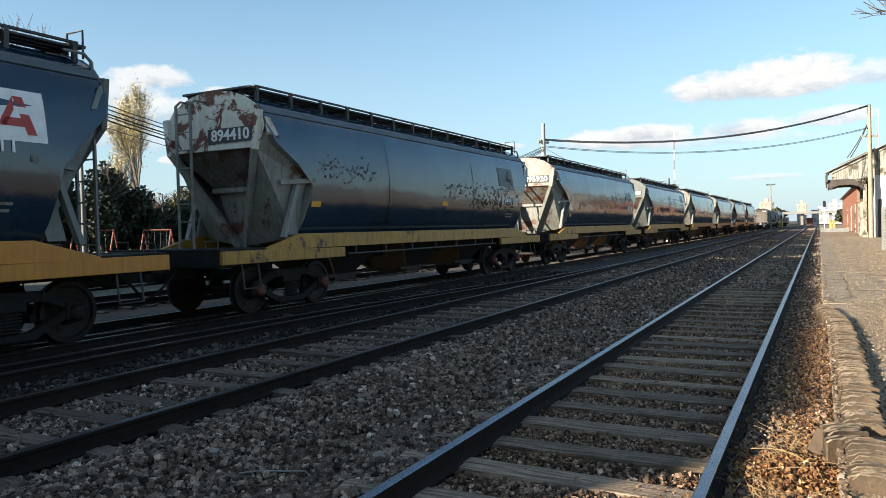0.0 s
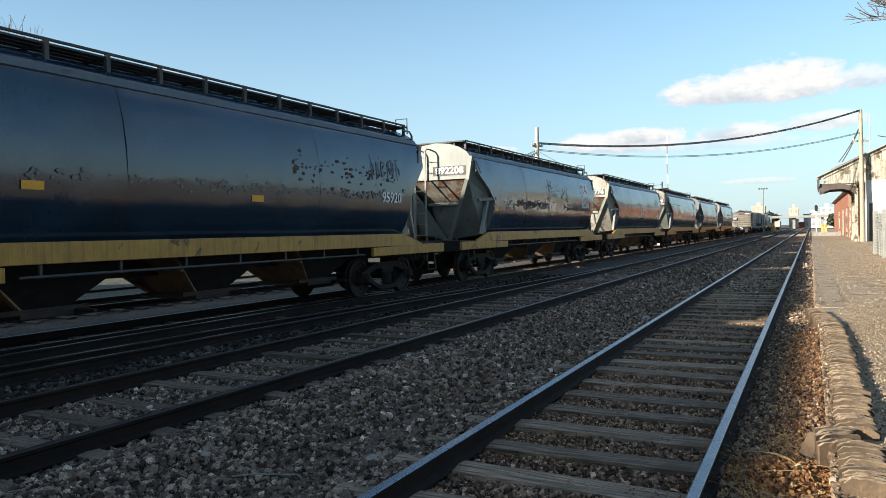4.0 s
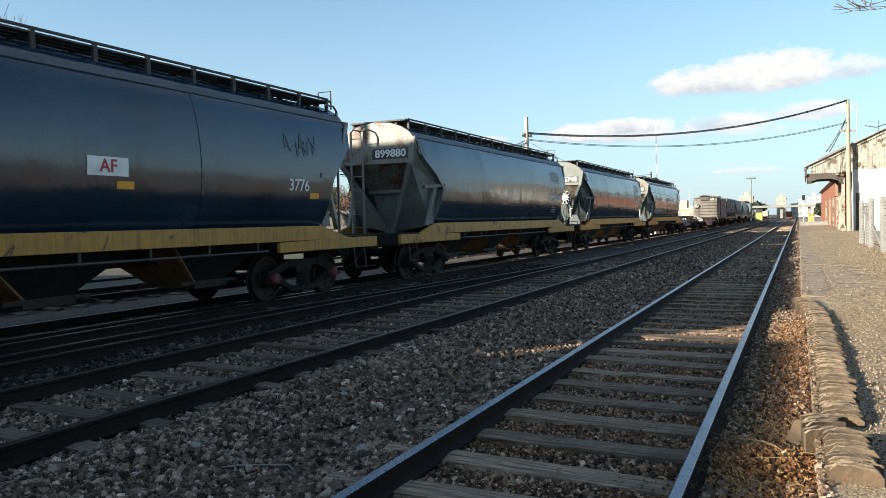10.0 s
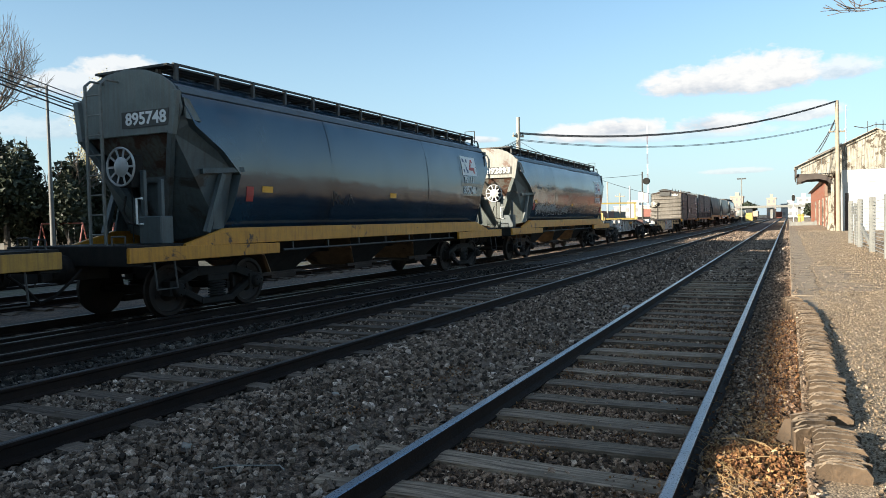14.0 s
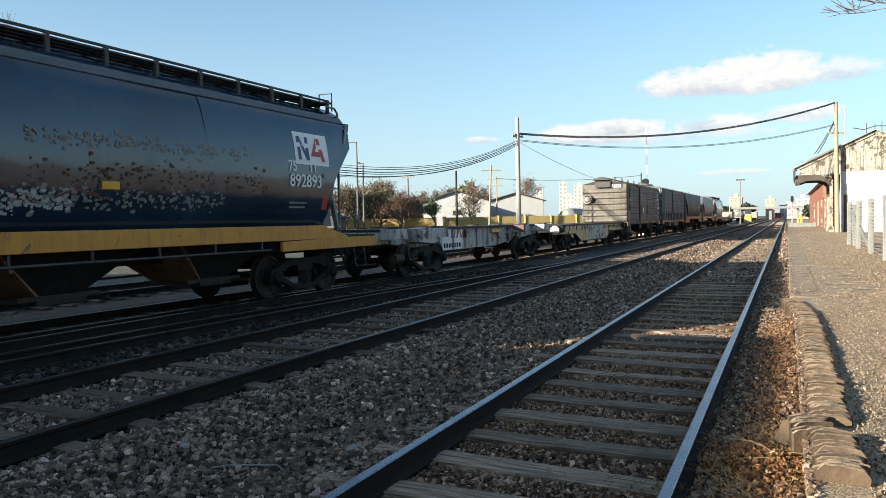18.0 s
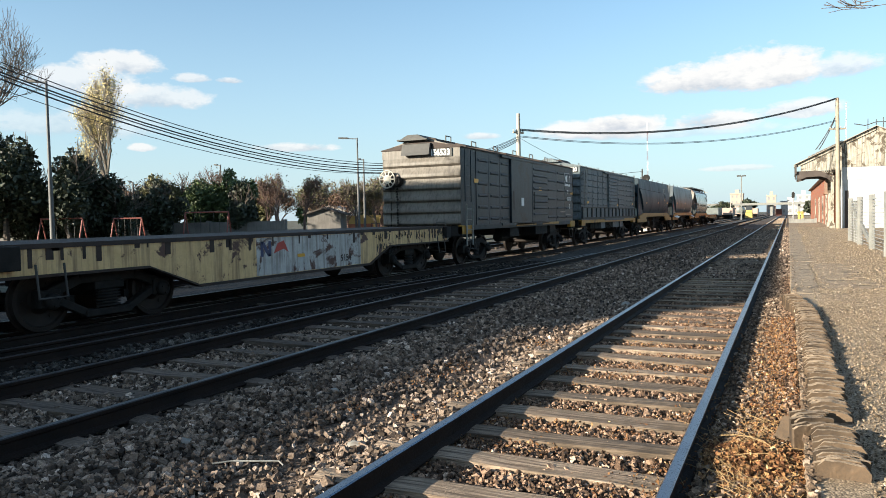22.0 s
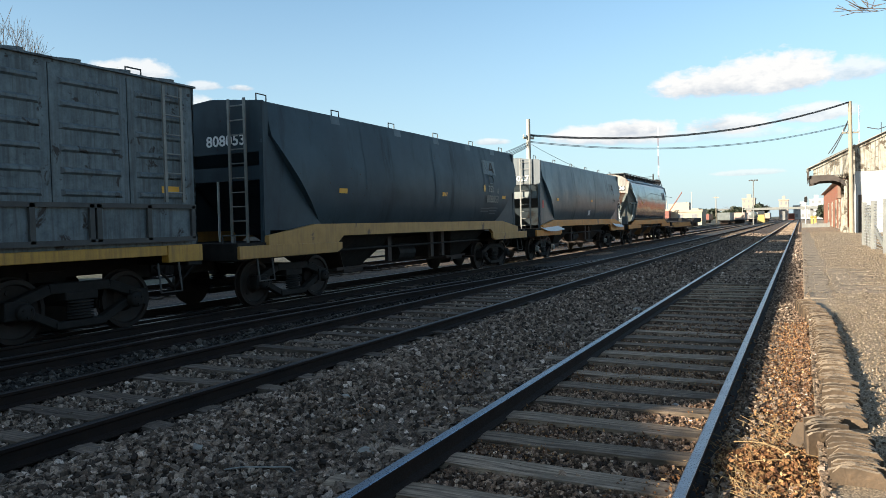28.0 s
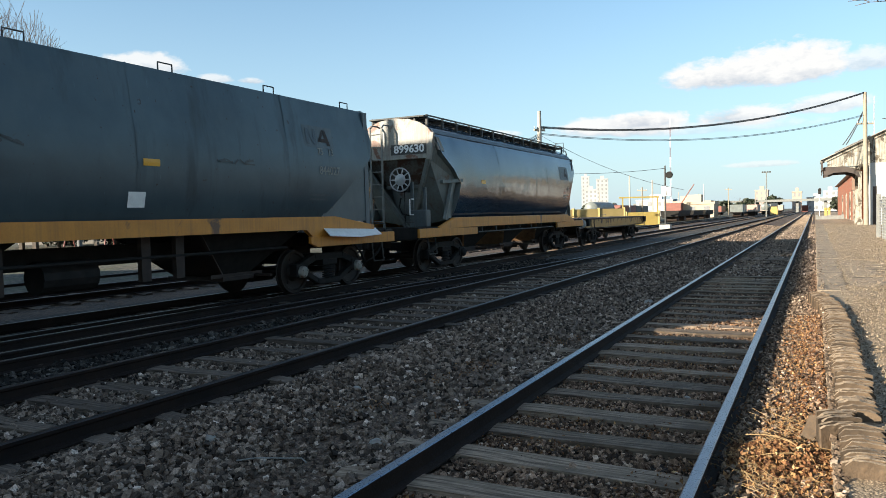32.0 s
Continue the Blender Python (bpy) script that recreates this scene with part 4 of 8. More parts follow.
def hopper_wagon(label, group, number, body="hopper_blue", endmat="hopper_grey", sill="sill_yellow", paneltone=None, brake=False, caps=None, marks=(), L=16.05, seed=1):
    root = thing("hopper_wagon", label, "railway wagon", group=group)
    S_, E_ = HOPPER_SIDE, HOPPER_END
    part("body", hopper_body(S_, E_, HOPPER_FAR, L, seed * 3.1), [M[body], M[endmat]], root, smooth=True)
    for e in (-1, 1):             # lighter band along the roof shoulder
        bm = BM()
        ring = [(e * 1.23, 3.86), (e * 1.25, 3.875), (e * 1.15, 4.005), (e * 1.13, 3.99)]
        prism(bm, ring if e > 0 else ring[::-1], "y", 1.43, L - 0.98)
        part("shoulder_band", bm, M["hopper_band"], root)
    for y in (5.6, 10.4):
        bm = BM()
        seams(bm, S_, y, L, E_)
        part("weld_band", bm, M[body], root)
    for s, y in ((-1, 0.0), (1, L)):
        far = 0.0 if s < 0 else 0.45
        f = (lambda v: v) if s < 0 else (lambda v: L - v + far)
        # arched head panel
        arch = [(-1.14, 3.2), (1.14, 3.2), (1.3, 3.6), (1.24, 3.85), (1.08, 4.05), (0.83, 4.21), (0.48, 4.33), (0.0, 4.38), (-0.48, 4.33), (-0.83, 4.21), (-1.08, 4.05), (-1.24, 3.85), (-1.3, 3.6)]
        part("head_panel", prism(BM(), arch, "y", *sorted((f(1.36), f(1.41)))), M[paneltone or endmat], root, "arched end panel", bevel=0.008)
        # slope sheet running down and in, a cross channel and the plate below it
        bm = BM()
        plate(bm, [(-1.1, f(1.42), 3.22), (1.1, f(1.42), 3.22), (0.62, f(2.06), 2.45), (-0.62, f(2.06), 2.45)], (0, f(1.04) - f(1.0), 0))
        part("slope_sheet", bm, M["rust_streak"], root, "rust-stained slope sheet")
        bm = BM()
        box(bm, -0.68, 0.68, *sorted((f(1.98), f(2.1))), 2.4, 2.5)
        part("cross_channel", bm, M[endmat], root)
        bm = BM()
        plate(bm, [(-0.6, f(2.1), 2.42), (0.6, f(2.1), 2.42), (0.3, f(2.24), 1.28), (-0.3, f(2.24), 1.28)], (0, f(1.04) - f(1.0), 0))
        part("lower_plate", bm, M[endmat], root)
        for e in (-1, 1):
            # upper post, then a leg that runs in to the middle of the bolster
            bm = BM()
            beam(bm, (e * 1.24, f(1.33), 3.9), (e * 1.12, f(1.31), 3.15), 0.13, 0.1, (0, 1, 0))
            part("end_post", bm, M[paneltone or endmat], root, bevel=0.01)
            bm = BM()
            beam(bm, (e * 1.12, f(1.3), 3.2), (e * 0.08, f(2.1), 1.25), 0.13, 0.09, (0, 1, 0))
            beam(bm, (e * 1.09, f(1.38), 3.2), (e * 0.07, f(2.2), 1.25), 0.03, 0.12, (0, 1, 0))
            part("end_leg", bm, M[endmat], root, bevel=0.008)
            bm = BM()
            off = (-e * 0.015, f(1.03) - f(1.0), 0)
            plate(bm, [(e * 1.1, f(1.36), 3.18), (e * 0.09, f(2.14), 1.28), (e * 1.16, f(2.36), 1.45), (e * 1.36, f(2.52), 2.6)], off)
            plate(bm, [(e * 1.1, f(1.36), 3.18), (e * 1.36, f(2.52), 2.6), (e * 1.33, f(1.62), 3.42), (e * 1.2, f(1.4), 3.5)], off)
            part("side_plate", bm, M[endmat], root)
            # gusset below the notch, with its strut and bracket
            bm = BM()
            g = [(f(2.66), 2.6), (f(2.33), 1.5), (f(2.05), 1.5), (f(2.3), 2.5)]
            prism(bm, g, "x", *sorted((e * 1.22, e * 1.27)))
            part("gusset", bm, M[endmat], root)
            bm = BM()
            beam(bm, (e * 1.34, f(2.26), 2.5), (e * 1.3, f(1.86), 1.45), 0.1, 0.09)
            beam(bm, (e * 1.2, f(1.88), 2.54), (e * 1.45, f(2.68), 2.6), 0.14, 0.09)
            part("strut", bm, M[endmat], root)
            bm = BM()
            plate(bm, [(e * 1.31, f(1.42), 3.78), (e * 1.36, f(1.42), 3.42), (e * 1.42, f(1.7), 3.38), (e * 1.35, f(1.5), 3.75)], (-e * 0.03, 0, 0))
            part("corner_plate", bm, M[paneltone or endmat], root)
        f = (lambda v: v) if s < 0 else (lambda v: L - v)
        end_sill(root, y, s, M[sill])
        coupler(root, y, s)
        bm = BM()
        box(bm, -1.4, 1.4, *sorted((f(0.25), f(1.6))), 1.18, 1.27)
        part("end_platform", bm, M["black_steel"], root)
        if s < 0:
            ladder(root, -0.39, f(0.98), 1.27, 4.08, 0.38, 8, "x", -s)
        else:
            ladder(root, 0.85, f(0.95), 1.27, 4.15, 0.42, 9, "x", -s)
            bm = BM()
            chain(bm, [(0.95, f(1.0), 4.2), (0.95, f(1.0), 4.62), (0.6, f(1.0), 4.62), (0.6, f(1.0), 4.3)], 0.018, 6)
            part("hand_hoop", bm, M["walkway"], root)
        for e in (-1, 1):
            bm = BM()
            prism(bm, [(f(0.0), 1.0), (f(3.66), 1.0), (f(3.66), 1.2), (f(0.95), 1.24), (f(0.0), 1.24)], "x", *sorted((e * 1.42, e * 1.5)))
            part("sill_step", bm, M[sill], root, bevel=0.008)
        bogie(root, f(2.36), caps)
    for e in (-1, 1):
        bm = BM()
        prism(bm, [(1.2, 1.22), (L - 1.2, 1.22), (L - 1.2, 1.26), (L - 2.2, 1.52), (2.2, 1.52), (1.2, 1.26)], "x", *sorted((e * 1.36, e * 1.46)))
        part("side_sill", bm, M[sill], root, bevel=0.008)
        bm = BM()
        rod(bm, (e * 1.4, 3.9, 1.05), (e * 1.4, L - 3.9, 1.05), 0.022, 6)
        for k in range(7):
            yy = 4.2 + (L - 8.4) * k / 6
            beam(bm, (e * 1.4, yy, 1.22), (e * 1.4, yy, 1.03), 0.04, 0.03, (1, 0, 0))
        part("pipe_rail", bm, M["walkway"], root)
    bm = BM()
    box(bm, -0.22, 0.22, 0.3, L - 0.3, 0.88, 1.2)
    part("centre_sill", bm, M["black_steel"], root)
    underframe_hoppers(root, (4.75, 8.03, 11.3), M["black_steel"])
    running_boards(root, 1.6, L - 1.05, 4.45, (0.34, 0.9))
    bm = BM()
    box(bm, -0.24, 0.24, 2.2, L - 2.2, 4.3, 4.4)
    part("hatch_trough", bm, M["walkway"], root)
    if brake:
        brake_wheel(root, 0.5, 0.75, 2.59, M["galv"], 0.32)
        brake_stand(root, 0.5, 0.9)
    if number:
        bm = BM()
        box(bm, -0.12, 1.02, 1.345, 1.358, 3.33, 3.62)
        part("number_field", bm, M["walkway"], root)
        lettering(number, 0.3, M["paint_white"], root, end_matrix(0.47, 1.342, 3.475), "end_number", 0.008, 1.1)
    for kind, y, z, *rest in marks:
        if kind == "plate":
            side_panel(root, "yellow_plate", S_, y - 0.16, y + 0.16, z - 0.06, z + 0.06, M["plate_yellow"], 0.01, "small yellow plate")
        elif kind == "white":
            side_panel(root, "white_notice", S_, y - 0.36, y + 0.36, z - 0.14, z + 0.14, M["paint_white"], 0.01, "small white notice")
            lettering("AF", 0.27, M["plate_red"], root, side_matrix(side_x(S_, z) + 0.014, y, z, side_lean(S_, z)), "notice_letters", 0.004)
        elif kind == "red":
            side_panel(root, "red_mark", S_, y - 0.1, y + 0.1, z - 0.14, z + 0.14, M["plate_red"], 0.01, "red painted mark")
        elif kind == "logo":
            logo(root, S_, y - 0.12, z, rest[0] * 1.2, rest[1] * 1.1, *rest[2:])
        elif kind == "text":
            lettering(rest[0], rest[1] * 1.4, M["paint_white"], root, side_matrix(side_x(S_, z) + 0.012, y - 0.22, z, side_lean(S_, z)), "side_number", 0.004)
        elif kind == "scrawl":
            scrawl(root, S_, y, z, *rest)
        elif kind == "field":
            side_panel(root, "painted_field", S_, y - rest[0] / 2, y + rest[0] / 2, z - rest[1] / 2, z + rest[1] / 2, M[rest[2]], 0.004, "darker repainted field")
        elif kind == "flakes":
            flakes(root, S_, y, z, *rest)
        elif kind == "bars":
            for k in range(rest[0]):
                side_panel(root, "writing_bar", S_, y - 0.3 + 0.02 * k, y + 0.3 - 0.04 * k, z - 0.09 * k - 0.02, z - 0.09 * k + 0.02, M["hopper_white"], 0.008)
    return root

HOPPER_B = ((1.26, 1.52), (1.38, 1.75), (1.46, 2.1), (1.5, 2.5), (1.475, 2.95), (1.4, 3.35), (1.36, 3.66), (1.33, 3.8), (1.29, 4.02), (0.9, 4.08), (0.5, 4.13), (0.0, 4.15))
B_FAR = ((4.2, 0.95), (3.5, 0.86), (3.1, 0.76), (1.5, 2.8))
B_END = ((4.2, 1.06), (3.5, 1.06), (3.3, 1.12), (1.5, 2.8))


def wedge_wagon(label, group, number, sill, marks=(), L=15.4, seed=1, caps=None, tray=False, endm="hopper_teal"):
    """Grain hopper with flat roof, open recessed ends and flat triangular side plates."""
    root = thing("hopper_wagon", label, "railway wagon", group=group)
    S_ = HOPPER_B
    skin = M["hopper_teal_light"] if seed == 2 else M["hopper_teal"]
    part("body", hopper_body(S_, B_END, B_FAR, L, seed * 5.3), [skin, skin], root, smooth=True)
    for y in (4.4, 8.0, 11.6):
        bm = BM()
        seams(bm, S_, y, L, B_END)
        part("weld_band", bm, skin, root)
    for s, y in ((-1, 0.0), (1, L)):
        f = (lambda v: v) if s < 0 else (lambda v: L - v)
        part("head_panel", prism(BM(), [(-1.32, 3.05), (1.32, 3.05), (1.33, 3.8), (1.28, 4.04), (0, 4.16), (-1.28, 4.04), (-1.33, 3.8)], "y", *sorted((f(0.98), f(1.04)))), M[endm], root, "flat end panel")
        bm = BM()
        a = [(-1.2, f(1.02), 3.06), (1.2, f(1.02), 3.06), (1.2, f(2.9), 1.4), (-1.2, f(2.9), 1.4)]
        b = [(p[0], p[1] + (0.06 if s < 0 else -0.06), p[2]) for p in a]
        va, vb = [bm.verts.new(p) for p in a], [bm.verts.new(p) for p in b]
        bm.faces.new(va), bm.faces.new(vb[::-1])
        for i in range(4):
            bm.faces.new((va[i], va[(i + 1) % 4], vb[(i + 1) % 4], vb[i]))
        part("slope_sheet", bm, M[endm], root)
        bm = BM()
        box(bm, -1.2, 1.2, *sorted((f(0.98), f(1.1))), 2.5, 2.78)
        part("cross_beam", bm, M["hopper_grey"] if seed == 2 else skin, root)
        for e in (-1, 1):
            part("side_plate", prism(BM(), [(f(0.82), 1.5), (f(2.82), 1.5), (f(1.1), 3.34), (f(0.98), 3.34)], "x", *sorted((e * 1.3, e * 1.345))), skin, root, "flat triangular side plate")
            bm = BM()
            beam(bm, (e * 1.31, f(0.94), 1.28), (e * 1.31, f(0.98), 4.0), 0.1, 0.16, (0, 1, 0))
            part("end_post", bm, M[endm], root)
            bm = BM()
            prism(bm, [(f(0.0), 0.98), (f(3.1), 0.98), (f(3.3), 1.06), (f(3.3), 1.2), (f(0.9), 1.22), (f(0.0), 1.22)], "x", *sorted((e * 1.42, e * 1.5)))
            part("sill_step", bm, M[sill], root, bevel=0.008)
        bm = BM()
        rod(bm, (0.1, f(0.98), 1.28), (0.1, f(0.98), 2.5), 0.025, 8)
        part("stanchion", bm, M["galv"], root)
        if tray:
            bm = BM()
            plate(bm, [(1.42, f(0.75), 1.31), (1.42, f(2.8), 1.37), (1.72, f(2.95), 1.2), (1.7, f(1.8), 1.14), (1.66, f(0.85), 1.17)], (0, 0, 0.02))
            part("bent_tray", bm, M["paint_white"], root, "bent white sheet on the sill")
        end_sill(root, y, s, M[sill])
        coupler(root, y, s)
        bm = BM()
        box(bm, -1.4, 1.4, *sorted((f(0.25), f(2.4))), 1.18, 1.27)
        part("end_platform", bm, M["black_steel"], root)
        ladder(root, (0.74 if s < 0 else -0.74), f(0.86), 1.27, 4.1, 0.4, 10)
        bogie(root, f(2.1), caps)
    for e in (-1, 1):
        bm = BM()
        prism(bm, [(0.85, 1.2), (3.2, 1.2), (3.4, 1.35), (L - 3.4, 1.35), (L - 3.2, 1.2), (L - 0.85, 1.2), (L - 0.85, 1.4), (L - 2.4, 1.61), (2.4, 1.61), (0.85, 1.4)], "x", *sorted((e * 1.36, e * 1.47)))
        part("side_sill", bm, M[sill], root, bevel=0.008)
        bm = BM()
        rod(bm, (e * 1.1, 3.6, 1.0), (e * 1.1, L - 3.6, 1.0), 0.03, 6)
        part("brake_rod", bm, M["black_steel"], root)
    bm = BM()
    box(bm, -0.22, 0.22, 0.3, L - 0.3, 0.88, 1.2)
    part("centre_sill", bm, M["black_steel"], root)
    underframe_hoppers(root, (4.9, 10.9), M["black_steel"], rib="brown_steel")
    bm = BM()
    rod(bm, (0.75, 6.75, 0.8), (0.75, 7.65, 0.8), 0.24, 14)
    part("air_reservoir", bm, M["black_steel"], root)
    for yy in (6.0, 8.4, 9.1):
        bm = BM()
        box(bm, 1.02, 1.12, yy - 0.09, yy + 0.09, 0.62, 1.38)
        part("hanger", bm, M["brown_steel"], root)
    for k in range(6):
        yy = 1.3 + (L - 2.6) * k / 5
        bm = BM()
        chain(bm, [(1.0, yy - 0.15, 4.06), (1.0, yy - 0.15, 4.22), (1.0, yy + 0.15, 4.22), (1.0, yy + 0.15, 4.06)], 0.015, 6)
        part("hand_hoop", bm, M["walkway"], root)
    bm = BM()
    box(bm, -0.3, 0.3, 1.6, L - 1.6, 4.13, 4.2)
    part("roof_hatch", bm, skin, root, bevel=0.01)
    if number:
        lettering(number, 0.3, M["paint_white"], root, end_matrix(0.34, 0.972, 3.3), "end_number", 0.006, 1.15)
    for kind, y, z, *rest in marks:
        if kind == "plate":
            side_panel(root, "yellow_plate", S_, y - 0.16, y + 0.16, z - 0.055, z + 0.055, M["plate_yellow"], 0.01, "small yellow plate")
        elif kind == "white":
            side_panel(root, "white_notice", S_, y - 0.16, y + 0.16, z - 0.12, z + 0.12, M["paint_white"], 0.01, "small white notice")
        elif kind == "patch":
            side_panel(root, "welded_patch", S_, y - 0.17, y + 0.17, z - 0.1, z + 0.09, M["hopper_band"], 0.006, "pale welded patch")
        elif kind == "red":
            bm = BM()
            box(bm, 1.345, 1.352, y - 0.1, y + 0.1, z - 0.15, z + 0.15)
            part("red_mark", bm, M["plate_red"], root)
        elif kind == "scrawl":
            scrawl(root, S_, y, z, *rest)
        elif kind == "logo":
            logo(root, S_, y, z, *rest)
        elif kind == "sun":
            bm = BM()
            n = 24
            bm.faces.new([bm.verts.new((side_x(S_, z) + 0.012, y + (0.1, 0.07)[k % 2] * math.cos(2 * math.pi * k / n), z + (0.13, 0.09)[k % 2] * math.sin(2 * math.pi * k / n))) for k in range(n)])
            part("sun_mark", bm, M["plate_yellow"], root, "yellow sun mark")
        elif kind == "dee":
            bm = BM()
            pts = [(side_x(S_, z + b) + 0.01, y + a, z + b) for a, b in ((-0.18, -0.14), (-0.18, 0.14), (0.08, 0.14), (0.18, 0.05), (0.18, -0.06), (0.1, -0.14), (-0.18, -0.14))]
            chain(bm, pts, 0.014, 5)
            part("outline_mark", bm, M["hopper_grey"], root)
        elif kind == "text":
            lettering(rest[0], rest[1], M["hopper_pale"], root, side_matrix(side_x(S_, z) + 0.012, y, z, side_lean(S_, z)), "side_number", 0.004)
        elif kind == "bars":
            for k in range(rest[0]):
                side_panel(root, "writing_bar", S_, y - 0.35 + 0.02 * k, y + 0.35 - 0.05 * k, z - 0.09 * k - 0.02, z - 0.09 * k + 0.02, M["hopper_band"], 0.008)
    return root


def corrugated_end(bm, y, s, z0, z1, half, n):
    """Pressed steel end: rounded horizontal ribs."""
    steps = n * 6
    rows = []
    for k in range(steps + 1):
        z = z0 + (z1 - z0) * k / steps
        d = (0.0, 0.105, 0.115, 0.085, 0.05, 0.02)[k % 6]
        rows.append([bm.verts.new((x, y + s * d * (1 if abs(x) < half else 0.2), z)) for x in (-half, -half + 0.12, -0.4, 0.4, half - 0.12, half)])
    for a, b in zip(rows, rows[1:]):
        for i in range(5):
            bm.faces.new((a[i], a[i + 1], b[i + 1], b[i]))


def pressed_rib(bm, x, y0, y1, z, out=0.036, h=0.1):
    v = [bm.verts.new(p) for p in ((x, y0, z - h / 2), (x, y1, z - h / 2), (x, y1, z + h / 2), (x, y0, z + h / 2))]
    w = [bm.verts.new(p) for p in ((x + out, y0 + 0.05, z - h / 5), (x + out, y1 - 0.05, z - h / 5), (x + out, y1 - 0.05, z + h / 5), (x + out, y0 + 0.05, z + h / 5))]
    bm.faces.new(w)
    for i in range(4):
        bm.faces.new((v[i], v[(i + 1) % 4], w[(i + 1) % 4], w[i]))


def boxcar(label, number, side, endm, L, bays, doors, skirt=False, brake=False, marks=(), seed=1):
    """Covered van. bays: list of (y0, y1, ribs) for the pressed side panels; doors: list of (y0, y1, ribs)."""
    root = thing("boxcar", label, "railway wagon", group="covered vans of the goods train")
    zb, zt, hw = 1.3, (3.95 if skirt else 3.76), 1.4
    bm = BM()
    box(bm, -hw + 0.02, hw - 0.02, 0.06, L - 0.06, zb, zt)
    part("body", bm, M[side], root)
    for s, y in ((-1, 0.06), (1, L - 0.06)):
        bm = BM()
        corrugated_end(bm, y, s, zb, zt - 0.2, hw, 6)
        part("corrugated_end", bm, M[endm], root, "pressed steel end with horizontal ribs", smooth=True)
        bm = BM()
        prism(bm, [(-hw, zt - 0.28), (hw, zt - 0.28), (hw, zt), (0.45, zt + 0.28), (-0.45, zt + 0.28), (-hw, zt)], "y", *sorted((y, y + s * 0.03)))
        part("gable_plate", bm, M[endm], root)
        if s < 0:
            bm = BM()
            prism(bm, [(y - 0.26, zt - 0.2), (y, zt - 0.14), (y, zt + 0.2), (y - 0.16, zt + 0.16)], "x", -0.58, 0.42)
            beam(bm, (-0.72, y - 0.1, zt + 0.3), (0.36, y - 0.1, zt + 0.3), 0.3, 0.05)
            prism(bm, [(-0.72, zt + 0.28), (0.36, zt + 0.28), (0.0, zt + 0.46), (-0.36, zt + 0.46)], "y", y - 0.2, y + 1.2)
            part("roof_end_step", bm, M["walkway"] if not skirt else M[endm], root)
        end_sill(root, 0.0 if s < 0 else L, s, M["sill_yellow"])
        coupler(root, 0.0 if s < 0 else L, s)
        f = (lambda v: v) if s < 0 else (lambda v: L - v)
        bogie(root, f(2.05), None, 1.85)
        for e in (-1, 1):
            if skirt:
                ladder(root, e * (hw + 0.1), f(0.6), 2.0, 3.88, 0.36, 6, "y")
            elif s < 0:
                ladder(root, e * (hw + 0.1), f(0.48), 0.66, 1.98, 0.48, 4, "y")
                ladder(root, e * (hw + 0.07), f(0.48), 2.05, 3.7, 0.48, 5, "y").data.materials[0] = M[side]
            bm = BM()
            box(bm, *sorted((e * 1.3, e * 1.47)), *sorted((f(0.0), f(0.75))), 1.02, 1.3)
            part("corner_sill", bm, M["sill_yellow"], root, bevel=0.01)
    # roof: shallow gable with cross ribs and raised hatches
    bm = BM()
    prism(bm, [(-hw - 0.03, zt), (hw + 0.03, zt), (hw + 0.03, zt + 0.03), (0.0, zt + 0.3), (-hw - 0.03, zt + 0.03)], "y", 0.0, L)
    part("roof", bm, M["brown_steel"] if not skirt else M[side], root)
    n = 11 if not skirt else 16
    for k in range(n):
        y = 0.5 + (L - 1.0) * k / (n - 1)
        bm = BM()
        for e in (-1, 1):
            beam(bm, (0, y, zt + 0.31), (e * (hw + 0.02), y, zt + 0.045), 0.07, 0.05)
        part("roof_rib", bm, M["brown_steel"] if not skirt else M[side], root)
    if not skirt:
        for k in range(6):
            y = 1.2 + (L - 2.4) * k / 5
            bm = BM()
            prism(bm, [(-0.42, zt + 0.26), (0.42, zt + 0.26), (0.36, zt + 0.36), (0, zt + 0.44), (-0.36, zt + 0.36)], "y", y - 0.75, y + 0.75)
            part("roof_hatch", bm, M["brown_steel"], root, "rust-red raised roof hatch")
            bm = BM()
            chain(bm, [(0.42, y - 0.1, zt + 0.3), (0.42, y - 0.1, zt + 0.5), (0.42, y + 0.3, zt + 0.5), (0.42, y + 0.3, zt + 0.3)], 0.022, 6)
            part("hatch_bow", bm, M["walkway"], root)
    else:
        bm = BM()
        prism(bm, [(-0.6, zt + 0.2), (0.6, zt + 0.2), (0.4, zt + 0.4), (-0.4, zt + 0.4)], "y", 0.1, 1.5)
        part("roof_hatch", bm, M["brown_steel"], root, bevel=0.02)
        for k in range(4):
            y = 1.0 + (L - 2.0) * k / 3
            bm = BM()
            chain(bm, [(1.1, y - 0.15, zt + 0.08), (1.1, y - 0.15, zt + 0.2), (1.1, y + 0.15, zt + 0.2), (1.1, y + 0.15, zt + 0.08)], 0.015, 6)
            part("hand_hoop", bm, M["walkway"], root)
    for e in (-1, 1):
        low = 1.95 if skirt else zb
        for y0, y1, ribs in bays:
            bm = BM()
            box(bm, *sorted((e * (hw - 0.03), e * hw)), y0 + 0.01, y1 - 0.01, low, zt - 0.05)
            part("side_panel", bm, M[side], root)
            for k in range(ribs):
                bm = BM()
                z = low + (zt - 0.12 - low) * (k + 0.5) / ribs
                pressed_rib(bm, 0, y0 + 0.14, y1 - 0.14, z)
                ob = part("pressed_rib", bm, M[side], root)
                ob.matrix_basis = pose(e * hw, 0, 0) if e > 0 else Matrix.Translation((e * hw, y0 + y1, 0)) @ pose(0, 0, 0, 0, 0, 180)
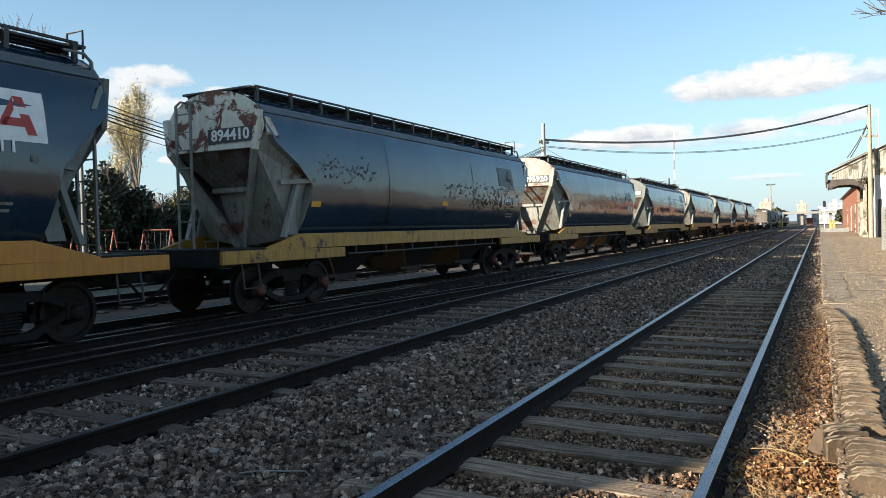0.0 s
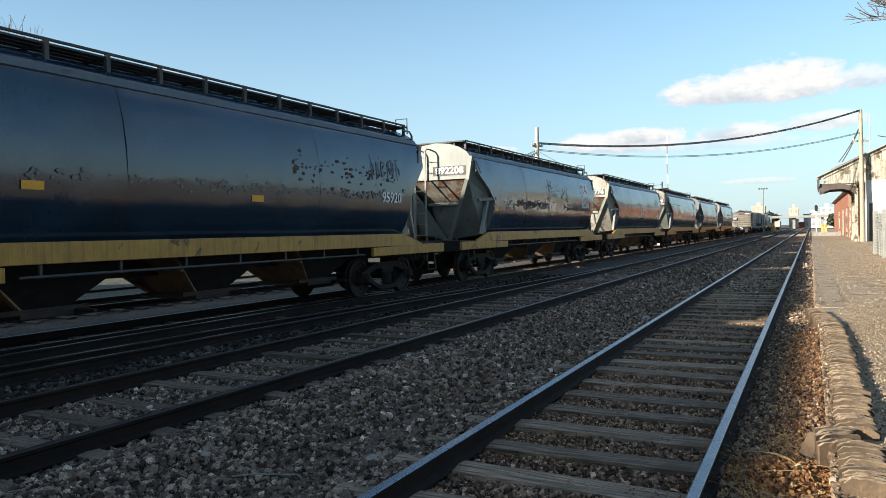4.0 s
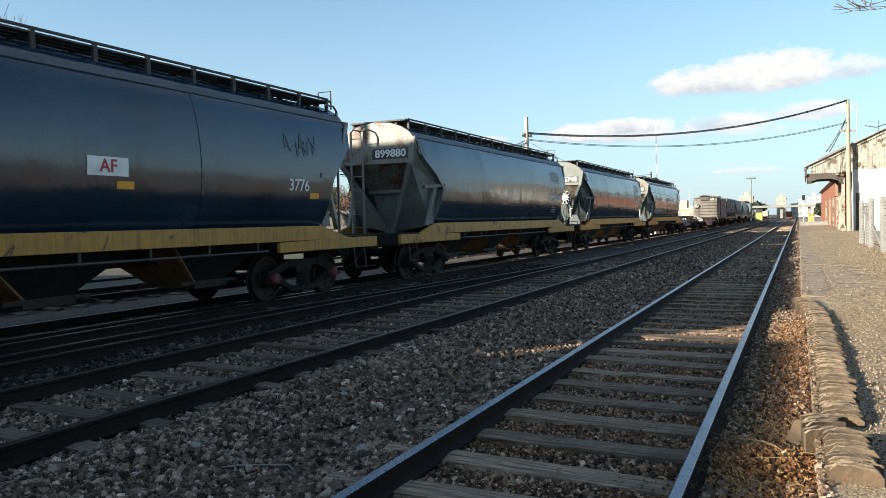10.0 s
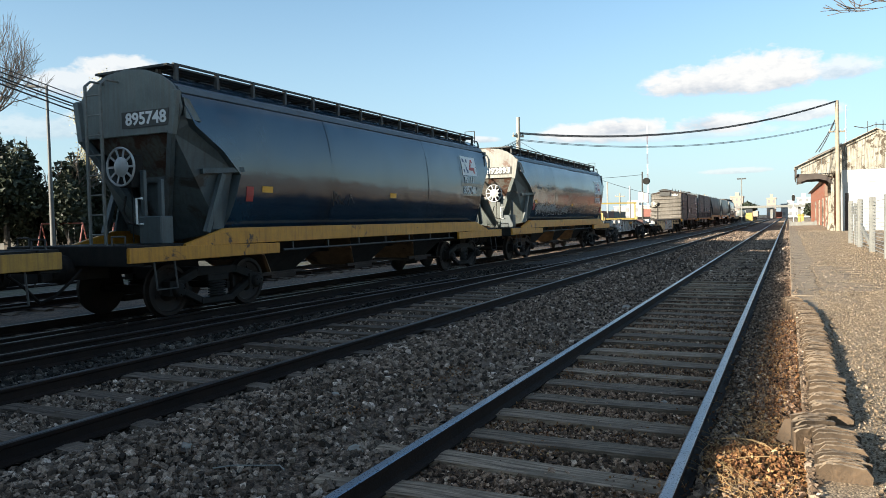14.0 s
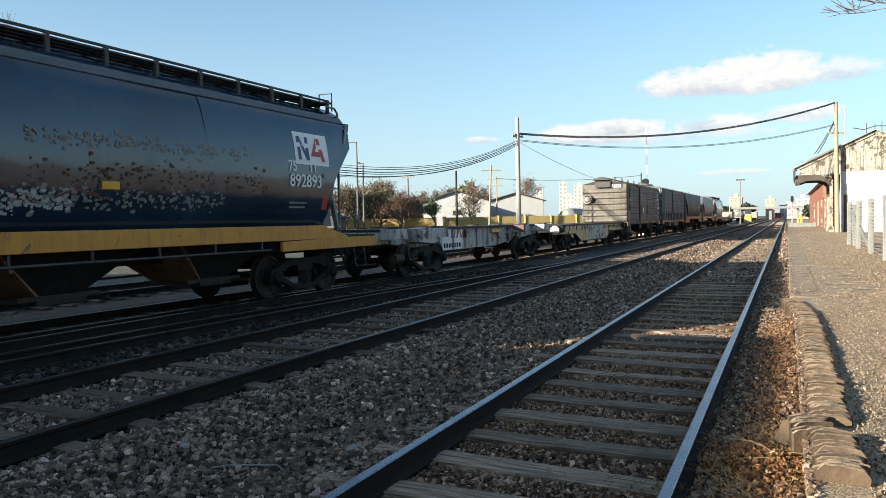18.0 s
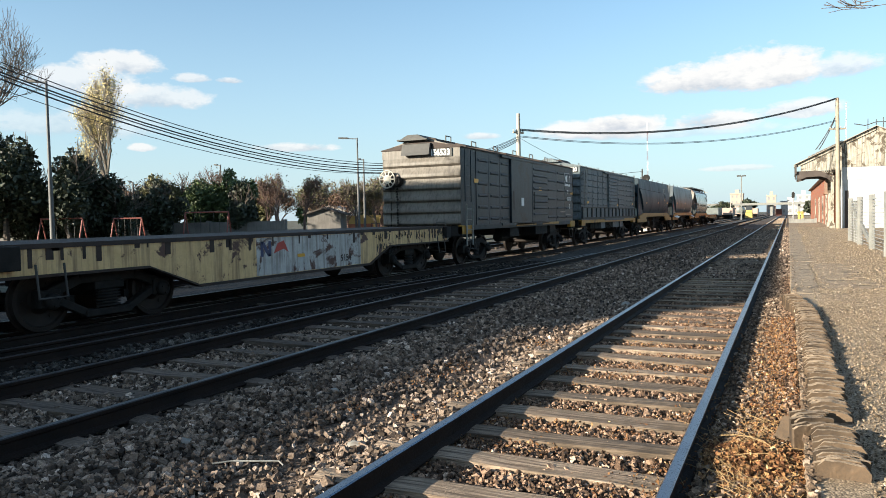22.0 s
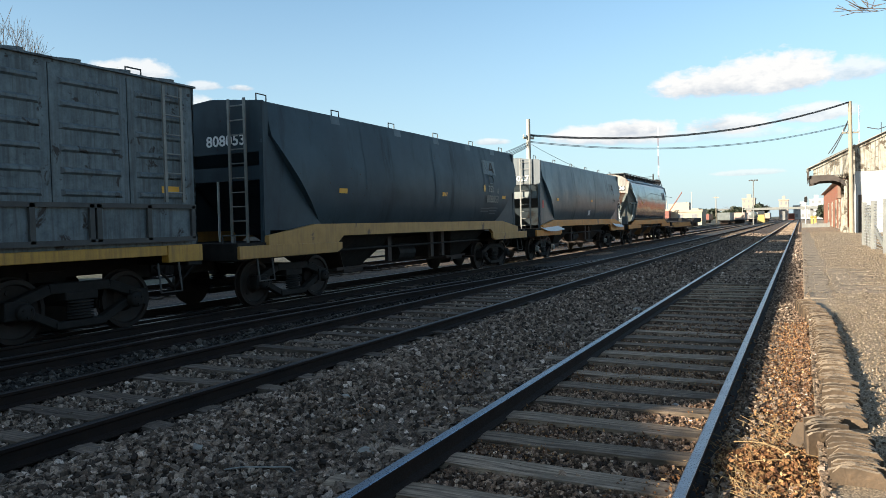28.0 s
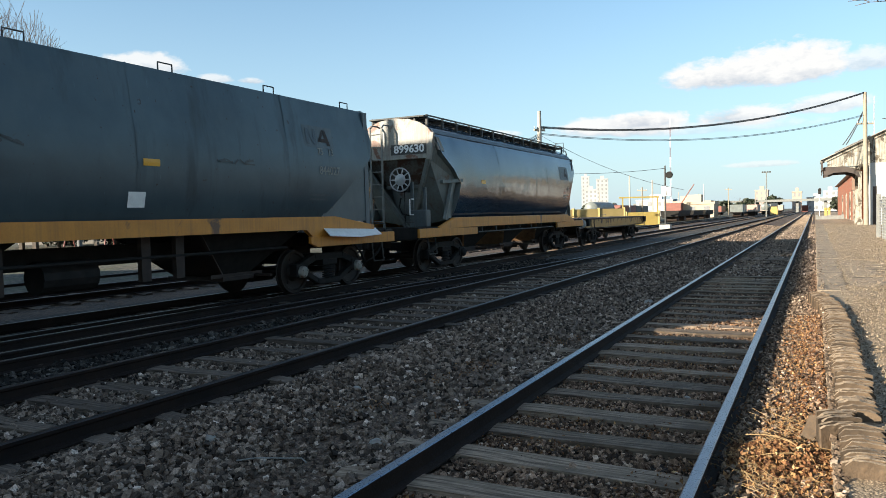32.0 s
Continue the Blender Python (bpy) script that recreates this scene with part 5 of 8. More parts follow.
        for y0, y1, ribs in doors:
            bm = BM()
            box(bm, *sorted((e * hw, e * (hw + 0.07))), y0, y1, zb + (0.62 if skirt else 0.02), zt - 0.1)
            d = part("sliding_door", bm, M[side], root, bevel=0.008)
            for k in range(ribs):
                z = zb + (0.75 if skirt else 0.2) + (zt - zb - (0.95 if skirt else 0.4)) * (k + 0.5) / ribs
                bm = BM()
                pressed_rib(bm, 0, y0 + 0.1, y1 - 0.1, z)
                ob = part("pressed_rib", bm, M[side], d)
                ob.matrix_basis = pose(e * (hw + 0.07), 0, 0) if e > 0 else Matrix.Translation((e * (hw + 0.07), y0 + y1, 0)) @ pose(0, 0, 0, 0, 0, 180)
            bm = BM()
            rod(bm, (e * (hw + 0.11), y0 + 0.12, zb + 0.5), (e * (hw + 0.11), y0 + 0.12, zb + 1.2), 0.015, 6)
            part("door_handle", bm, M["walkway"], d)
        if doors:
            bm = BM()
            y0, y1 = min(d[0] for d in doors) - 1.0, max(d[1] for d in doors) + 0.1
            box(bm, *sorted((e * hw, e * (hw + 0.1))), y0, y1, zt - 0.1, zt - 0.02)
            part("door_track", bm, M[side], root)
            bm = BM()
            box(bm, *sorted((e * hw, e * (hw + 0.09))), y0, y1, zb - 0.07, zb + 0.02)
            part("door_track", bm, M[side], root)
        bm = BM()
        box(bm, *sorted((e * (hw - 0.06), e * (hw + 0.05))), 0.75, L - 0.75, 1.14, 1.3)
        part("side_sill", bm, M["sill_yellow"] if skirt else M["walkway"], root, bevel=0.008)
        if skirt:
            n = 7
            for k in range(n):
                y0, y1 = 0.15 + (L - 0.3) * k / n, 0.15 + (L - 0.3) * (k + 1) / n
                bm = BM()
                box(bm, *sorted((e * hw, e * (hw + 0.05))), y0 + 0.02, y1 - 0.02, 1.42, 1.92)
                sk = part("drop_panel", bm, M[side], root)
                bm = BM()
                for a, b, c, dd in ((y0, y1, 1.36, 1.44), (y0, y1, 1.9, 1.97), (y0 + 0.02, y0 + 0.1, 1.4, 1.95), (y1 - 0.1, y1 - 0.02, 1.4, 1.95), ((y0 + y1) / 2 - 0.04, (y0 + y1) / 2 + 0.04, 1.4, 1.95)):
                    box(bm, *sorted((e * (hw + 0.05), e * (hw + 0.1))), a, b, c, dd)
                part("panel_frame", bm, M["walkway"], sk)
        else:
            for k in range(2):
                bm = BM()
                y0 = (5.0, 8.2)[k]
                box(bm, *sorted((e * (hw - 0.02), e * (hw + 0.09))), y0, y0 + 2.3, 1.2, 1.29)
                part("yellow_rail", bm, M["sill_yellow"], root)
    bm = BM()
    box(bm, -0.25, 0.25, 0.3, L - 0.3, 0.85, 1.25)
    box(bm, -1.35, 1.35, 0.1, L - 0.1, 1.2, 1.31)
    part("underframe", bm, M["black_steel"], root)
    for y, w in ((4.6, 1.0), (7.6, 1.6), (9.6, 0.8)):
        bm = BM()
        box(bm, 0.75, 1.35, y, y + w, 0.8, 1.15)
        part("equipment_box", bm, M["box_grey"] if skirt else M["black_steel"], root, bevel=0.01)
    bm = BM()
    disc_stack(bm, (0.2, 6.2, 0.75), (0, 1, 0), ((0, 0.1), (0.05, 0.2), (0.9, 0.2), (0.95, 0.1)), 14)
    part("air_tank", bm, M["black_steel"], root, smooth=True)
    if brake:
        brake_wheel(root, -1.08, -0.24, 2.83, M["pale_hub"], 0.28)
        bm = BM()
        for k in range(16):
            disc_stack(bm, (-0.8 + 0.01 * (k % 2), -0.1, 2.6 - 0.085 * k), (0, 1, 0), ((-0.015, 0.025), (0, 0.04), (0.015, 0.025)), 8)
        part("brake_chain", bm, M["black_steel"], root)
        bm = BM()
        disc_stack(bm, (-0.8, -0.16, 2.75), (0, 1, 0), ((0, 0.13), (0.1, 0.18), (0.16, 0.18)), 16)
        part("dark_boss", bm, M["black_steel"], root, smooth=True)
    bm = BM()
    box(bm, 0.5 if skirt else 0.3, 1.28 if skirt else 1.14, -0.012, 0.02 if not skirt else 0.028, zt - 0.27, zt - 0.02)
    part("number_field", bm, M["walkway"], root)
    lettering(number, 0.27, M["paint_white"], root, end_matrix(0.89 if skirt else 0.72, -0.016, zt - 0.145), "end_number", 0.006, 0.9)
    for kind, y, z, *rest in marks:
        x = hw + (0.082 if any(a - 0.1 < y < b + 0.1 for a, b, _ in doors) else 0.012)
        if kind == "text":
            lettering(rest[0], rest[1], M["paint_white"], root, side_matrix(x + 0.03, y, z), "side_number", 0.004)
        else:
            col, w, h = {"plate": ("plate_yellow", 0.36, 0.13), "white": ("paint_white", 0.3, 0.3), "logo": ("paint_white", 0.9, 0.6), "bars": ("hopper_white", 0.8, 0.05)}[kind]
            bm = BM()
            box(bm, x - 0.012, x - 0.004, y - w / 2, y + w / 2, z - h / 2, z + h / 2)
            part({"plate": "yellow_plate", "white": "white_notice", "logo": "logo_field", "bars": "writing_bar"}[kind], bm, M[col], root)
            if kind == "logo":
                bm = BM()
                disc_stack(bm, (x - 0.002, y + 0.18, z), (1, 0, 0), ((0, 0.22), (0.004, 0.22)), 16)
                prism(bm, [(y - 0.44, z - 0.28), (y - 0.3, z - 0.1), (y - 0.36, z + 0.1), (y - 0.2, z + 0.27), (y - 0.44, z + 0.27)], "x", x - 0.003, x + 0.003)
                part("logo_mark", bm, M["box_dark"], root)
    return root


def spine_flat(label, L=14.3):
    """Container flat with a narrow deep girder, so that the bogies show outside it."""
    root = thing("flat_wagon", label, "railway wagon", group="empty flat wagons of the goods train")
    bm = BM()
    prism(bm, [(0.9, 0.95), (4.2, 0.62), (9.0, 0.62), (L - 0.9, 0.95), (L - 0.2, 0.98), (L - 0.2, 1.3), (0.2, 1.3), (0.2, 0.98)], "x", -0.66, 0.66)
    part("girder", bm, M["flat_white"], root)
    bm = BM()
    box(bm, -0.78, 0.78, 0.15, L - 0.15, 1.3, 1.37)
    part("deck", bm, M["brown_steel"], root)
    for e in (-1, 1):
        for k in range(13):
            y = 0.9 + (L - 1.8) * k / 12
            bm = BM()
            box(bm, *sorted((e * 0.66, e * 0.74)), y - 0.035, y + 0.035, 0.95 if (k < 3 or k > 9) else 0.65, 1.3)
            part("stiffener", bm, M["flat_white"], root)
        bm = BM()
        box(bm, *sorted((e * 0.66, e * 0.7)), 4.25, 5.85, 0.63, 1.33)
        part("logo_field", bm, M["paint_white"], root, "white panel with painted mark")
        bm = BM()
        for y0 in (4.95, 5.17):
            box(bm, *sorted((e * 0.7, e * 0.706)), y0, y0 + 0.09, 1.0, 1.28)
        part("logo_mark", bm, M["logo_blue"], root)
        bm = BM()
        prism(bm, [(5.33, 1.0), (5.44, 1.0), (5.6, 1.28), (5.7, 1.0), (5.82, 1.0), (5.66, 1.28), (5.45, 1.28)], "x", *sorted((e * 0.7, e * 0.706)))
        part("logo_figure", bm, M["plate_red"], root)
        bm = BM()
        for k in range(7):
            box(bm, *sorted((e * 0.7, e * 0.706)), 4.35 + 0.2 * k, 4.48 + 0.2 * k, 0.7, 0.84)
        part("number_mark", bm, M["brown_steel"], root)
        for y in (0.55, 3.2, L - 3.3, L - 0.65):
            bm = BM()
            prism(bm, [(y - 0.4, 1.08), (y + 0.4, 1.08), (y + 0.32, 1.37), (y - 0.32, 1.37)], "x", *sorted((e * 0.6, e * 1.25)))
            part("container_bracket", bm, M["flat_white"], root, bevel=0.015)
            bm = BM()
            box(bm, *sorted((e * 0.9, e * 1.2)), y - 0.16, y + 0.16, 1.37, 1.42)
            part("twist_lock", bm, M["brown_steel"], root, bevel=0.01)
        bm = BM()
        prism(bm, [(1.75, 0.98), (2.7, 0.9), (2.95, 0.98), (2.3, 1.4), (1.65, 1.36)], "x", *sorted((e * 0.8, e * 1.2)))
        part("bent_cover", bm, M["flat_white"], root, "battered white cover plate")
    bm = BM()
    box(bm, 0.75, 0.78, 8.4, 9.2, 1.12, 1.25)
    part("yellow_plate", bm, M["plate_yellow"], root)
    for s, y in ((-1, 0.0), (1, L)):
        f = (lambda v: v) if s < 0 else (lambda v: L - v)
        end_sill(root, y, s, M["flat_white"], 0.74)
        coupler(root, y, s)
        bogie(root, f(2.45))
        bm = BM()
        disc_stack(bm, (1.0, f(0.6), 0.55), (0, 1, 0), ((-0.1, 0.08), (-0.1, 0.13), (0.35, 0.13), (0.35, 0.08)), 12)
        part("brake_cylinder", bm, M["brown_steel"], root, smooth=True)
    return root


def belly_flat(label, L=13.95, low=0.45, col="flat_cream", marked=True):
    """Flat wagon with fish-bellied side girders at full width."""
    root = thing("flat_wagon", label, "railway wagon", group="empty flat wagons of the goods train")
    for e in (-1, 1):
        bm = BM()
        prism(bm, [(0.0, 0.86), (2.55, 0.86), (3.65, low), (9.4, low), (10.4, 0.86), (L, 0.86), (L, 1.25), (0.0, 1.25)], "x", *sorted((e * 1.24, e * 1.31)))
        g = part("side_girder", bm, M[col], root, "rust-streaked side girder")
        bm = BM()
        prism(bm, [(2.5, 0.83), (2.58, 0.83), (3.68, low - 0.03), (9.38, low - 0.03), (10.38, 0.83), (L, 0.83), (L, 0.87), (10.42, 0.87), (9.42, low + 0.02), (3.64, low + 0.02), (2.53, 0.87), (0, 0.87), (0, 0.83)], "x", *sorted((e * 1.2, e * 1.36)))
        part("girder_flange", bm, M["brown_steel"], g)
        if marked:
            bm = BM()
            box(bm, *sorted((e * 1.31, e * 1.314)), 5.2, 9.0, low + 0.03, 1.22)
            part("logo_field", bm, M["flat_white"], g, "flaking white panel")
            bm = BM()
            for pts in ([(5.32, 0.85), (5.4, 0.85), (5.4, 1.15), (5.32, 1.15)], [(5.56, 0.85), (5.64, 0.85), (5.64, 1.15), (5.56, 1.15)], [(5.32, 1.15), (5.42, 1.15), (5.64, 0.85), (5.54, 0.85)]):
                prism(bm, pts, "x", *sorted((e * 1.314, e * 1.318)))
            part("logo_mark", bm, M["logo_blue"], g)
            bm = BM()
            prism(bm, [(5.72, 0.9), (5.85, 1.1), (6.05, 1.15), (6.2, 0.9), (6.05, 0.98), (5.9, 0.95)], "x", *sorted((e * 1.314, e * 1.318)))
            part("logo_figure", bm, M["plate_red"], g)
            bm = BM()
            box(bm, *sorted((e * 1.314, e * 1.318)), 6.5, 6.75, 0.78, 0.85)
            part("yellow_plate", bm, M["plate_yellow"], g)
            if e > 0:
                lettering("9154", 0.22, M["brown_steel"], root, side_matrix(1.318, 8.35, 0.66), "side_number", 0.004)
                # sprayed scrawls, kept as plain strokes
                rnd = random.Random(11)
                for y0, z0, n in ((9.7, 1.08, 5), (10.75, 1.1, 6), (11.9, 1.08, 4), (12.9, 1.08, 5), (9.75, 0.82, 3), (10.2, 0.78, 4)):
                    bm = BM()
                    for k in range(n):
                        y = y0 + 0.16 * k
                        pts = [(1.3165, y + rnd.uniform(0, 0.1), z0 + rnd.uniform(-0.11, 0.11)) for _ in range(5)]
                        chain(bm, pts, 0.011, 5)
                    part("spray_scrawl", bm, M["paint_black"], g)
        bm = BM()
        rnd = random.Random(5)
        for k in range(40):
            y = rnd.uniform(0.1, L - 0.1)
            box(bm, *sorted((e * 1.31, e * 1.3155)), y, y + rnd.uniform(0.02, 0.12), 1.25 - rnd.uniform(0.05, 0.3), 1.25)
        tagged(part("rust_run", bm, M["brown_steel"], g), kind="stuff")
    bm = BM()
    box(bm, -1.33, 1.33, 0.0, L, 1.23, 1.3)
    part("deck", bm, M["brown_steel"], root)
    bm = BM()
    box(bm, -0.3, 0.3, 0.3, L - 0.3, 0.8, 1.23)
    for k in range(9):
        y = 0.6 + (L - 1.2) * k / 8
        box(bm, -1.22, 1.22, y - 0.05, y + 0.05, 0.95, 1.22)
    part("underframe", bm, M["black_steel"], root)
    for s, y in ((-1, 0.0), (1, L)):
        f = (lambda v: v) if s < 0 else (lambda v: L - v)
        end_sill(root, y, s, None)
        coupler(root, y, s)
        bogie(root, f(2.0))
        bm = BM()
        disc_stack(bm, (1.12, f(0.12), 1.05), (0, s, 0), ((0, 0.1), (0.1, 0.12), (0.12, 0.22), (0.3, 0.22), (0.34, 0.15)), 14)
        part("wrapped_fitting", bm, M["flat_white"], root, smooth=True)
    return root


# ---------------------------------------------------------------- the train
TRAIN = []                        # (wagon, y of its first end at 0 s)
HOPPERS = "grain hopper wagons of the goods train"
A = "blue hopper wagon, yellow sill, "
TRAIN.append((hopper_wagon(A + "white logo field on its side", HOPPERS, "", caps=None, sill="sill_orange", marks=(("logo", 13.6, 3.15, 1.0, 0.62), ("text", 13.4, 2.75, "75     11", 0.21), ("text", 13.4, 2.45, "521", 0.28), ("bars", 13.3, 2.0, 2)), seed=1), 9.33 - 17.2))
TRAIN.append((hopper_wagon(A + "rust-blotched white end panel", HOPPERS, "894410", endmat="hopper_pale", paneltone="hopper_rusty", caps="cap_red", marks=(("plate", 2.72, 2.12), ("plate", 8.51, 2.25), ("bars", 13.2, 2.0, 2), ("logo", 13.1, 3.2, 1.0, 0.55, 1), ("text", 13.3, 2.42, "894410", 0.27), ("scrawl", 12.5, 2.83, 1.3, 0.18, 14, "hopper_white", 3), ("flakes", 3.9, 2.85, 1.1, 0.22, 120, "rust_flake", 5, 0.03), ("flakes", 10.8, 2.6, 2.4, 0.25, 140, "pale_flake", 6), ("flakes", 12.0, 2.3, 1.6, 0.12, 90, "rust_flake", 7)), seed=2), 9.33))
TRAIN.append((hopper_wagon(A + "rust-spotted grey end panel", HOPPERS, "895920", endmat="hopper_pale", paneltone="hopper_white", caps=None, marks=(("plate", 4.08, 2.28), ("plate", 8.46, 2.24), ("plate", 2.75, 2.0), ("scrawl", 12.4, 3.1, 1.4, 0.5, 18, "hopper_band", 6), ("text", 13.5, 2.4, "95920", 0.26), ("flakes", 8.5, 2.45, 4.5, 0.1, 160, "pale_flake", 31), ("flakes", 11.5, 2.9, 2.0, 0.3, 80, "rust_flake", 32)), seed=3), 26.53))
TRAIN.append((hopper_wagon(A + "grey end panel, scuffed side", HOPPERS, "892208", marks=(("plate", 2.77, 2.26), ("plate", 8.54, 2.17), ("field", 13.45, 1.95, 1.5, 0.7, "hopper_fresh"), ("logo", 13.34, 3.34, 0.95, 0.5), ("text", 13.3, 2.9, "75   11", 0.2), ("text", 13.4, 2.6, "892208", 0.26), ("flakes", 6.3, 2.5, 1.7, 0.13, 260, "rust_flake", 8), ("flakes", 6.0, 2.42, 2.4, 0.2, 150, "pale_flake", 9), ("flakes", 9.2, 2.9, 1.5, 0.3, 70, "rust_flake", 10), ("flakes", 11.9, 2.48, 2.0, 0.12, 260, "pale_flake", 11), ("flakes", 12.2, 2.42, 1.9, 0.1, 170, "rust_flake", 12), ("flakes", 8.4, 3.3, 0.3, 0.16, 40, "soot", 13), ("flakes", 3.9, 2.52, 1.0, 0.015, 8, "pale_flake", 14)), seed=4), 43.73))
TRAIN.append((hopper_wagon(A + "streaked light grey end panel", HOPPERS, "893776", endmat="hopper_pale", paneltone="hopper_white", caps="cap_red", marks=(("plate", 3.6, 2.22), ("plate", 8.81, 2.21), ("white", 8.5, 2.48), ("text", 13.3, 2.35, "3776", 0.24), ("plate", 13.6, 2.15), ("scrawl", 12.7, 3.2, 1.1, 0.4, 14, "hopper_band", 9)), seed=5), 60.93))
TRAIN.append((hopper_wagon(A + "mottled grey end panel", HOPPERS, "899880", paneltone="hopper_pale", marks=(("plate", 14.09, 2.17), ("scrawl", 12.8, 3.3, 1.2, 0.5, 26, "hopper_grey", 10), ("text", 13.3, 2.75, "75   1", 0.22), ("text", 13.45, 2.42, "899880", 0.27), ("bars", 13.2, 2.05, 3)), seed=6), 78.13))
TRAIN.append((hopper_wagon(A + "grey end panel and hand brake wheel", HOPPERS, "895748", endmat="hopper_slate", paneltone="hopper_grey", sill="sill_fresh", brake=True, marks=(("field", 13.45, 2.55, 1.55, 2.0, "hopper_fresh"), ("plate", 3.36, 2.25), ("plate", 8.35, 2.24), ("red", 2.85, 2.15), ("logo", 13.53, 3.3, 0.95, 0.55), ("text", 13.5, 2.85, "75   11", 0.2), ("text", 13.5, 2.52, "895748", 0.24), ("scrawl", 5.6, 2.1, 0.9, 0.3, 10, "soot", 11)), seed=7), 95.33))
TRAIN.append((hopper_wagon(A + "cream end panel, graffiti", HOPPERS, "892893", endmat="hopper_grey", paneltone="hopper_pale", sill="sill_fresh", brake=True, marks=(("plate", 2.89, 2.28), ("red", 2.66, 2.08), ("plate", 8.34, 2.19), ("logo", 13.62, 3.15, 1.0, 0.62), ("text", 13.35, 2.75, "75     11", 0.21), ("text", 13.45, 2.45, "892893", 0.27), ("bars", 13.0, 2.0, 2), ("red", 13.95, 2.0), ("flakes", 4.3, 2.0, 1.3, 0.17, 620, "graffiti_white", 12, 0.05), ("flakes", 6.4, 1.95, 1.3, 0.14, 300, "graffiti_white", 13, 0.045), ("flakes", 8.8, 2.0, 2.0, 0.16, 260, "pale_flake", 15, 0.04), ("scrawl", 3.2, 1.85, 3.6, 0.2, 34, "soot", 19), ("scrawl", 6.0, 2.02, 2.6, 0.26, 9, "cap_red", 14), ("flakes", 4.4, 2.85, 1.4, 0.1, 110, "pale_flake", 16, 0.035), ("flakes", 9.2, 2.85, 2.2, 0.13, 220, "pale_flake", 17, 0.04), ("flakes", 9.5, 2.35, 2.5, 0.2, 160, "rust_flake", 18, 0.035)), seed=8), 112.5))
TRAIN.append((spine_flat("empty skeletal flat wagon with stained white girder and open bogies"), 129.75))
TRAIN.append((belly_flat("empty cream flat wagon with fish-bellied girder, rust runs and scrawls"), 145.18))
TRAIN.append((boxcar("dark slate boxcar with ribbed grey-brown end and rusty roof hatches", "456533", "box_dark", "box_end", 13.2,
                     [(1.3, 2.4, 6), (2.4, 3.45, 6), (3.45, 4.48, 6), (9.0, 10.4, 6), (10.4, 11.75, 6), (11.75, 13.1, 6)], [(4.5, 6.88, 0), (6.92, 8.95, 8)], brake=True,
                     marks=(("plate", 1.3, 2.75), ("white", 5.7, 2.1), ("plate", 7.9, 2.65), ("logo", 12.2, 3.2), ("text", 12.1, 2.62, "17", 0.24), ("text", 12.3, 2.3, "456533", 0.24), ("plate", 12.9, 2.6), ("text", 12.4, 1.95, "G", 0.3), ("bars", 11.4, 1.72), ("bars", 12.3, 1.6)), seed=1), 159.96))
TRAIN.append((boxcar("blue-grey boxcar with pressed ribs, drop panels and yellow sill", "660720", "box_grey", "box_grey", 13.9,
                     [(0.1, 1.35, 6), (1.38, 2.42, 6), (2.46, 3.6, 6), (3.64, 4.8, 6), (4.84, 6.0, 6), (10.2, 11.2, 6), (11.2, 12.5, 6), (12.5, 13.8, 6)], [(6.03, 8.28, 9), (8.3, 10.1, 6)], skirt=True,
                     marks=(("plate", 1.55, 2.2), ("plate", 8.3, 2.12), ("plate", 13.3, 2.2)), seed=2), 174.46))
TRAIN.append((wedge_wagon("dark teal hopper wagon with flat roof, dented side and tan sill", "flat-roofed hopper wagons of the goods train", "808053", "sill_tan",
                          (("plate", 3.4, 2.34), ("plate", 8.55, 2.4), ("patch", 3.4, 3.93), ("patch", 6.2, 3.93), ("patch", 8.4, 3.93), ("patch", 10.6, 3.93), ("patch", 12.6, 3.93), ("flakes", 5.6, 2.72, 0.7, 0.07, 26, "hopper_grey", 23, 0.04), ("logo", 12.05, 3.37, 1.05, 0.46, 1), ("dee", 12.12, 2.98), ("text", 12.02, 2.65, "752", 0.3), ("text", 12.58, 2.6, "11", 0.22), ("text", 12.17, 2.32, "808053", 0.34), ("plate", 13.14, 2.41), ("sun", 11.48, 2.67), ("bars", 11.6, 2.02, 2), ("bars", 12.3, 2.04, 3)), L=15.42, seed=1), 189.24))
TRAIN.append((wedge_wagon("teal hopper wagon with flat roof, orange sill and bent white sheet", "flat-roofed hopper wagons of the goods train", "844027", "sill_orange",
                          (("plate", 2.76, 2.47), ("plate", 8.25, 2.5), ("white", 8.0, 1.92), ("red", 1.25, 2.25), ("logo", 12.63, 3.27, 1.0, 0.45, 1), ("text", 12.8, 2.96, "75   13", 0.2), ("text", 12.9, 2.57, "844027", 0.24), ("bars", 12.6, 2.06, 2), ("scrawl", 5.0, 2.68, 1.2, 0.1, 9, "soot", 21), ("scrawl", 9.7, 2.62, 0.9, 0.1, 7, "soot", 22)), L=15.5, seed=2, caps="hopper_white", tray=True, endm="hopper_band"), 205.82))
TRAIN.append((hopper_wagon("blue hopper wagon with cream end panel and brake wheel", HOPPERS, "899630", paneltone="hopper_white", sill="sill_orange", brake=True, L=15.05, marks=(("logo", 12.6, 3.2, 0.9, 0.5, 1), ("bars", 12.6, 2.3, 2), ("plate", 4.2, 2.6)), seed=9), 222.6))
TRAIN.append((belly_flat("low yellow flat wagon at the tail of the train", 12.7, 0.82, "sill_yellow", False), 238.7))


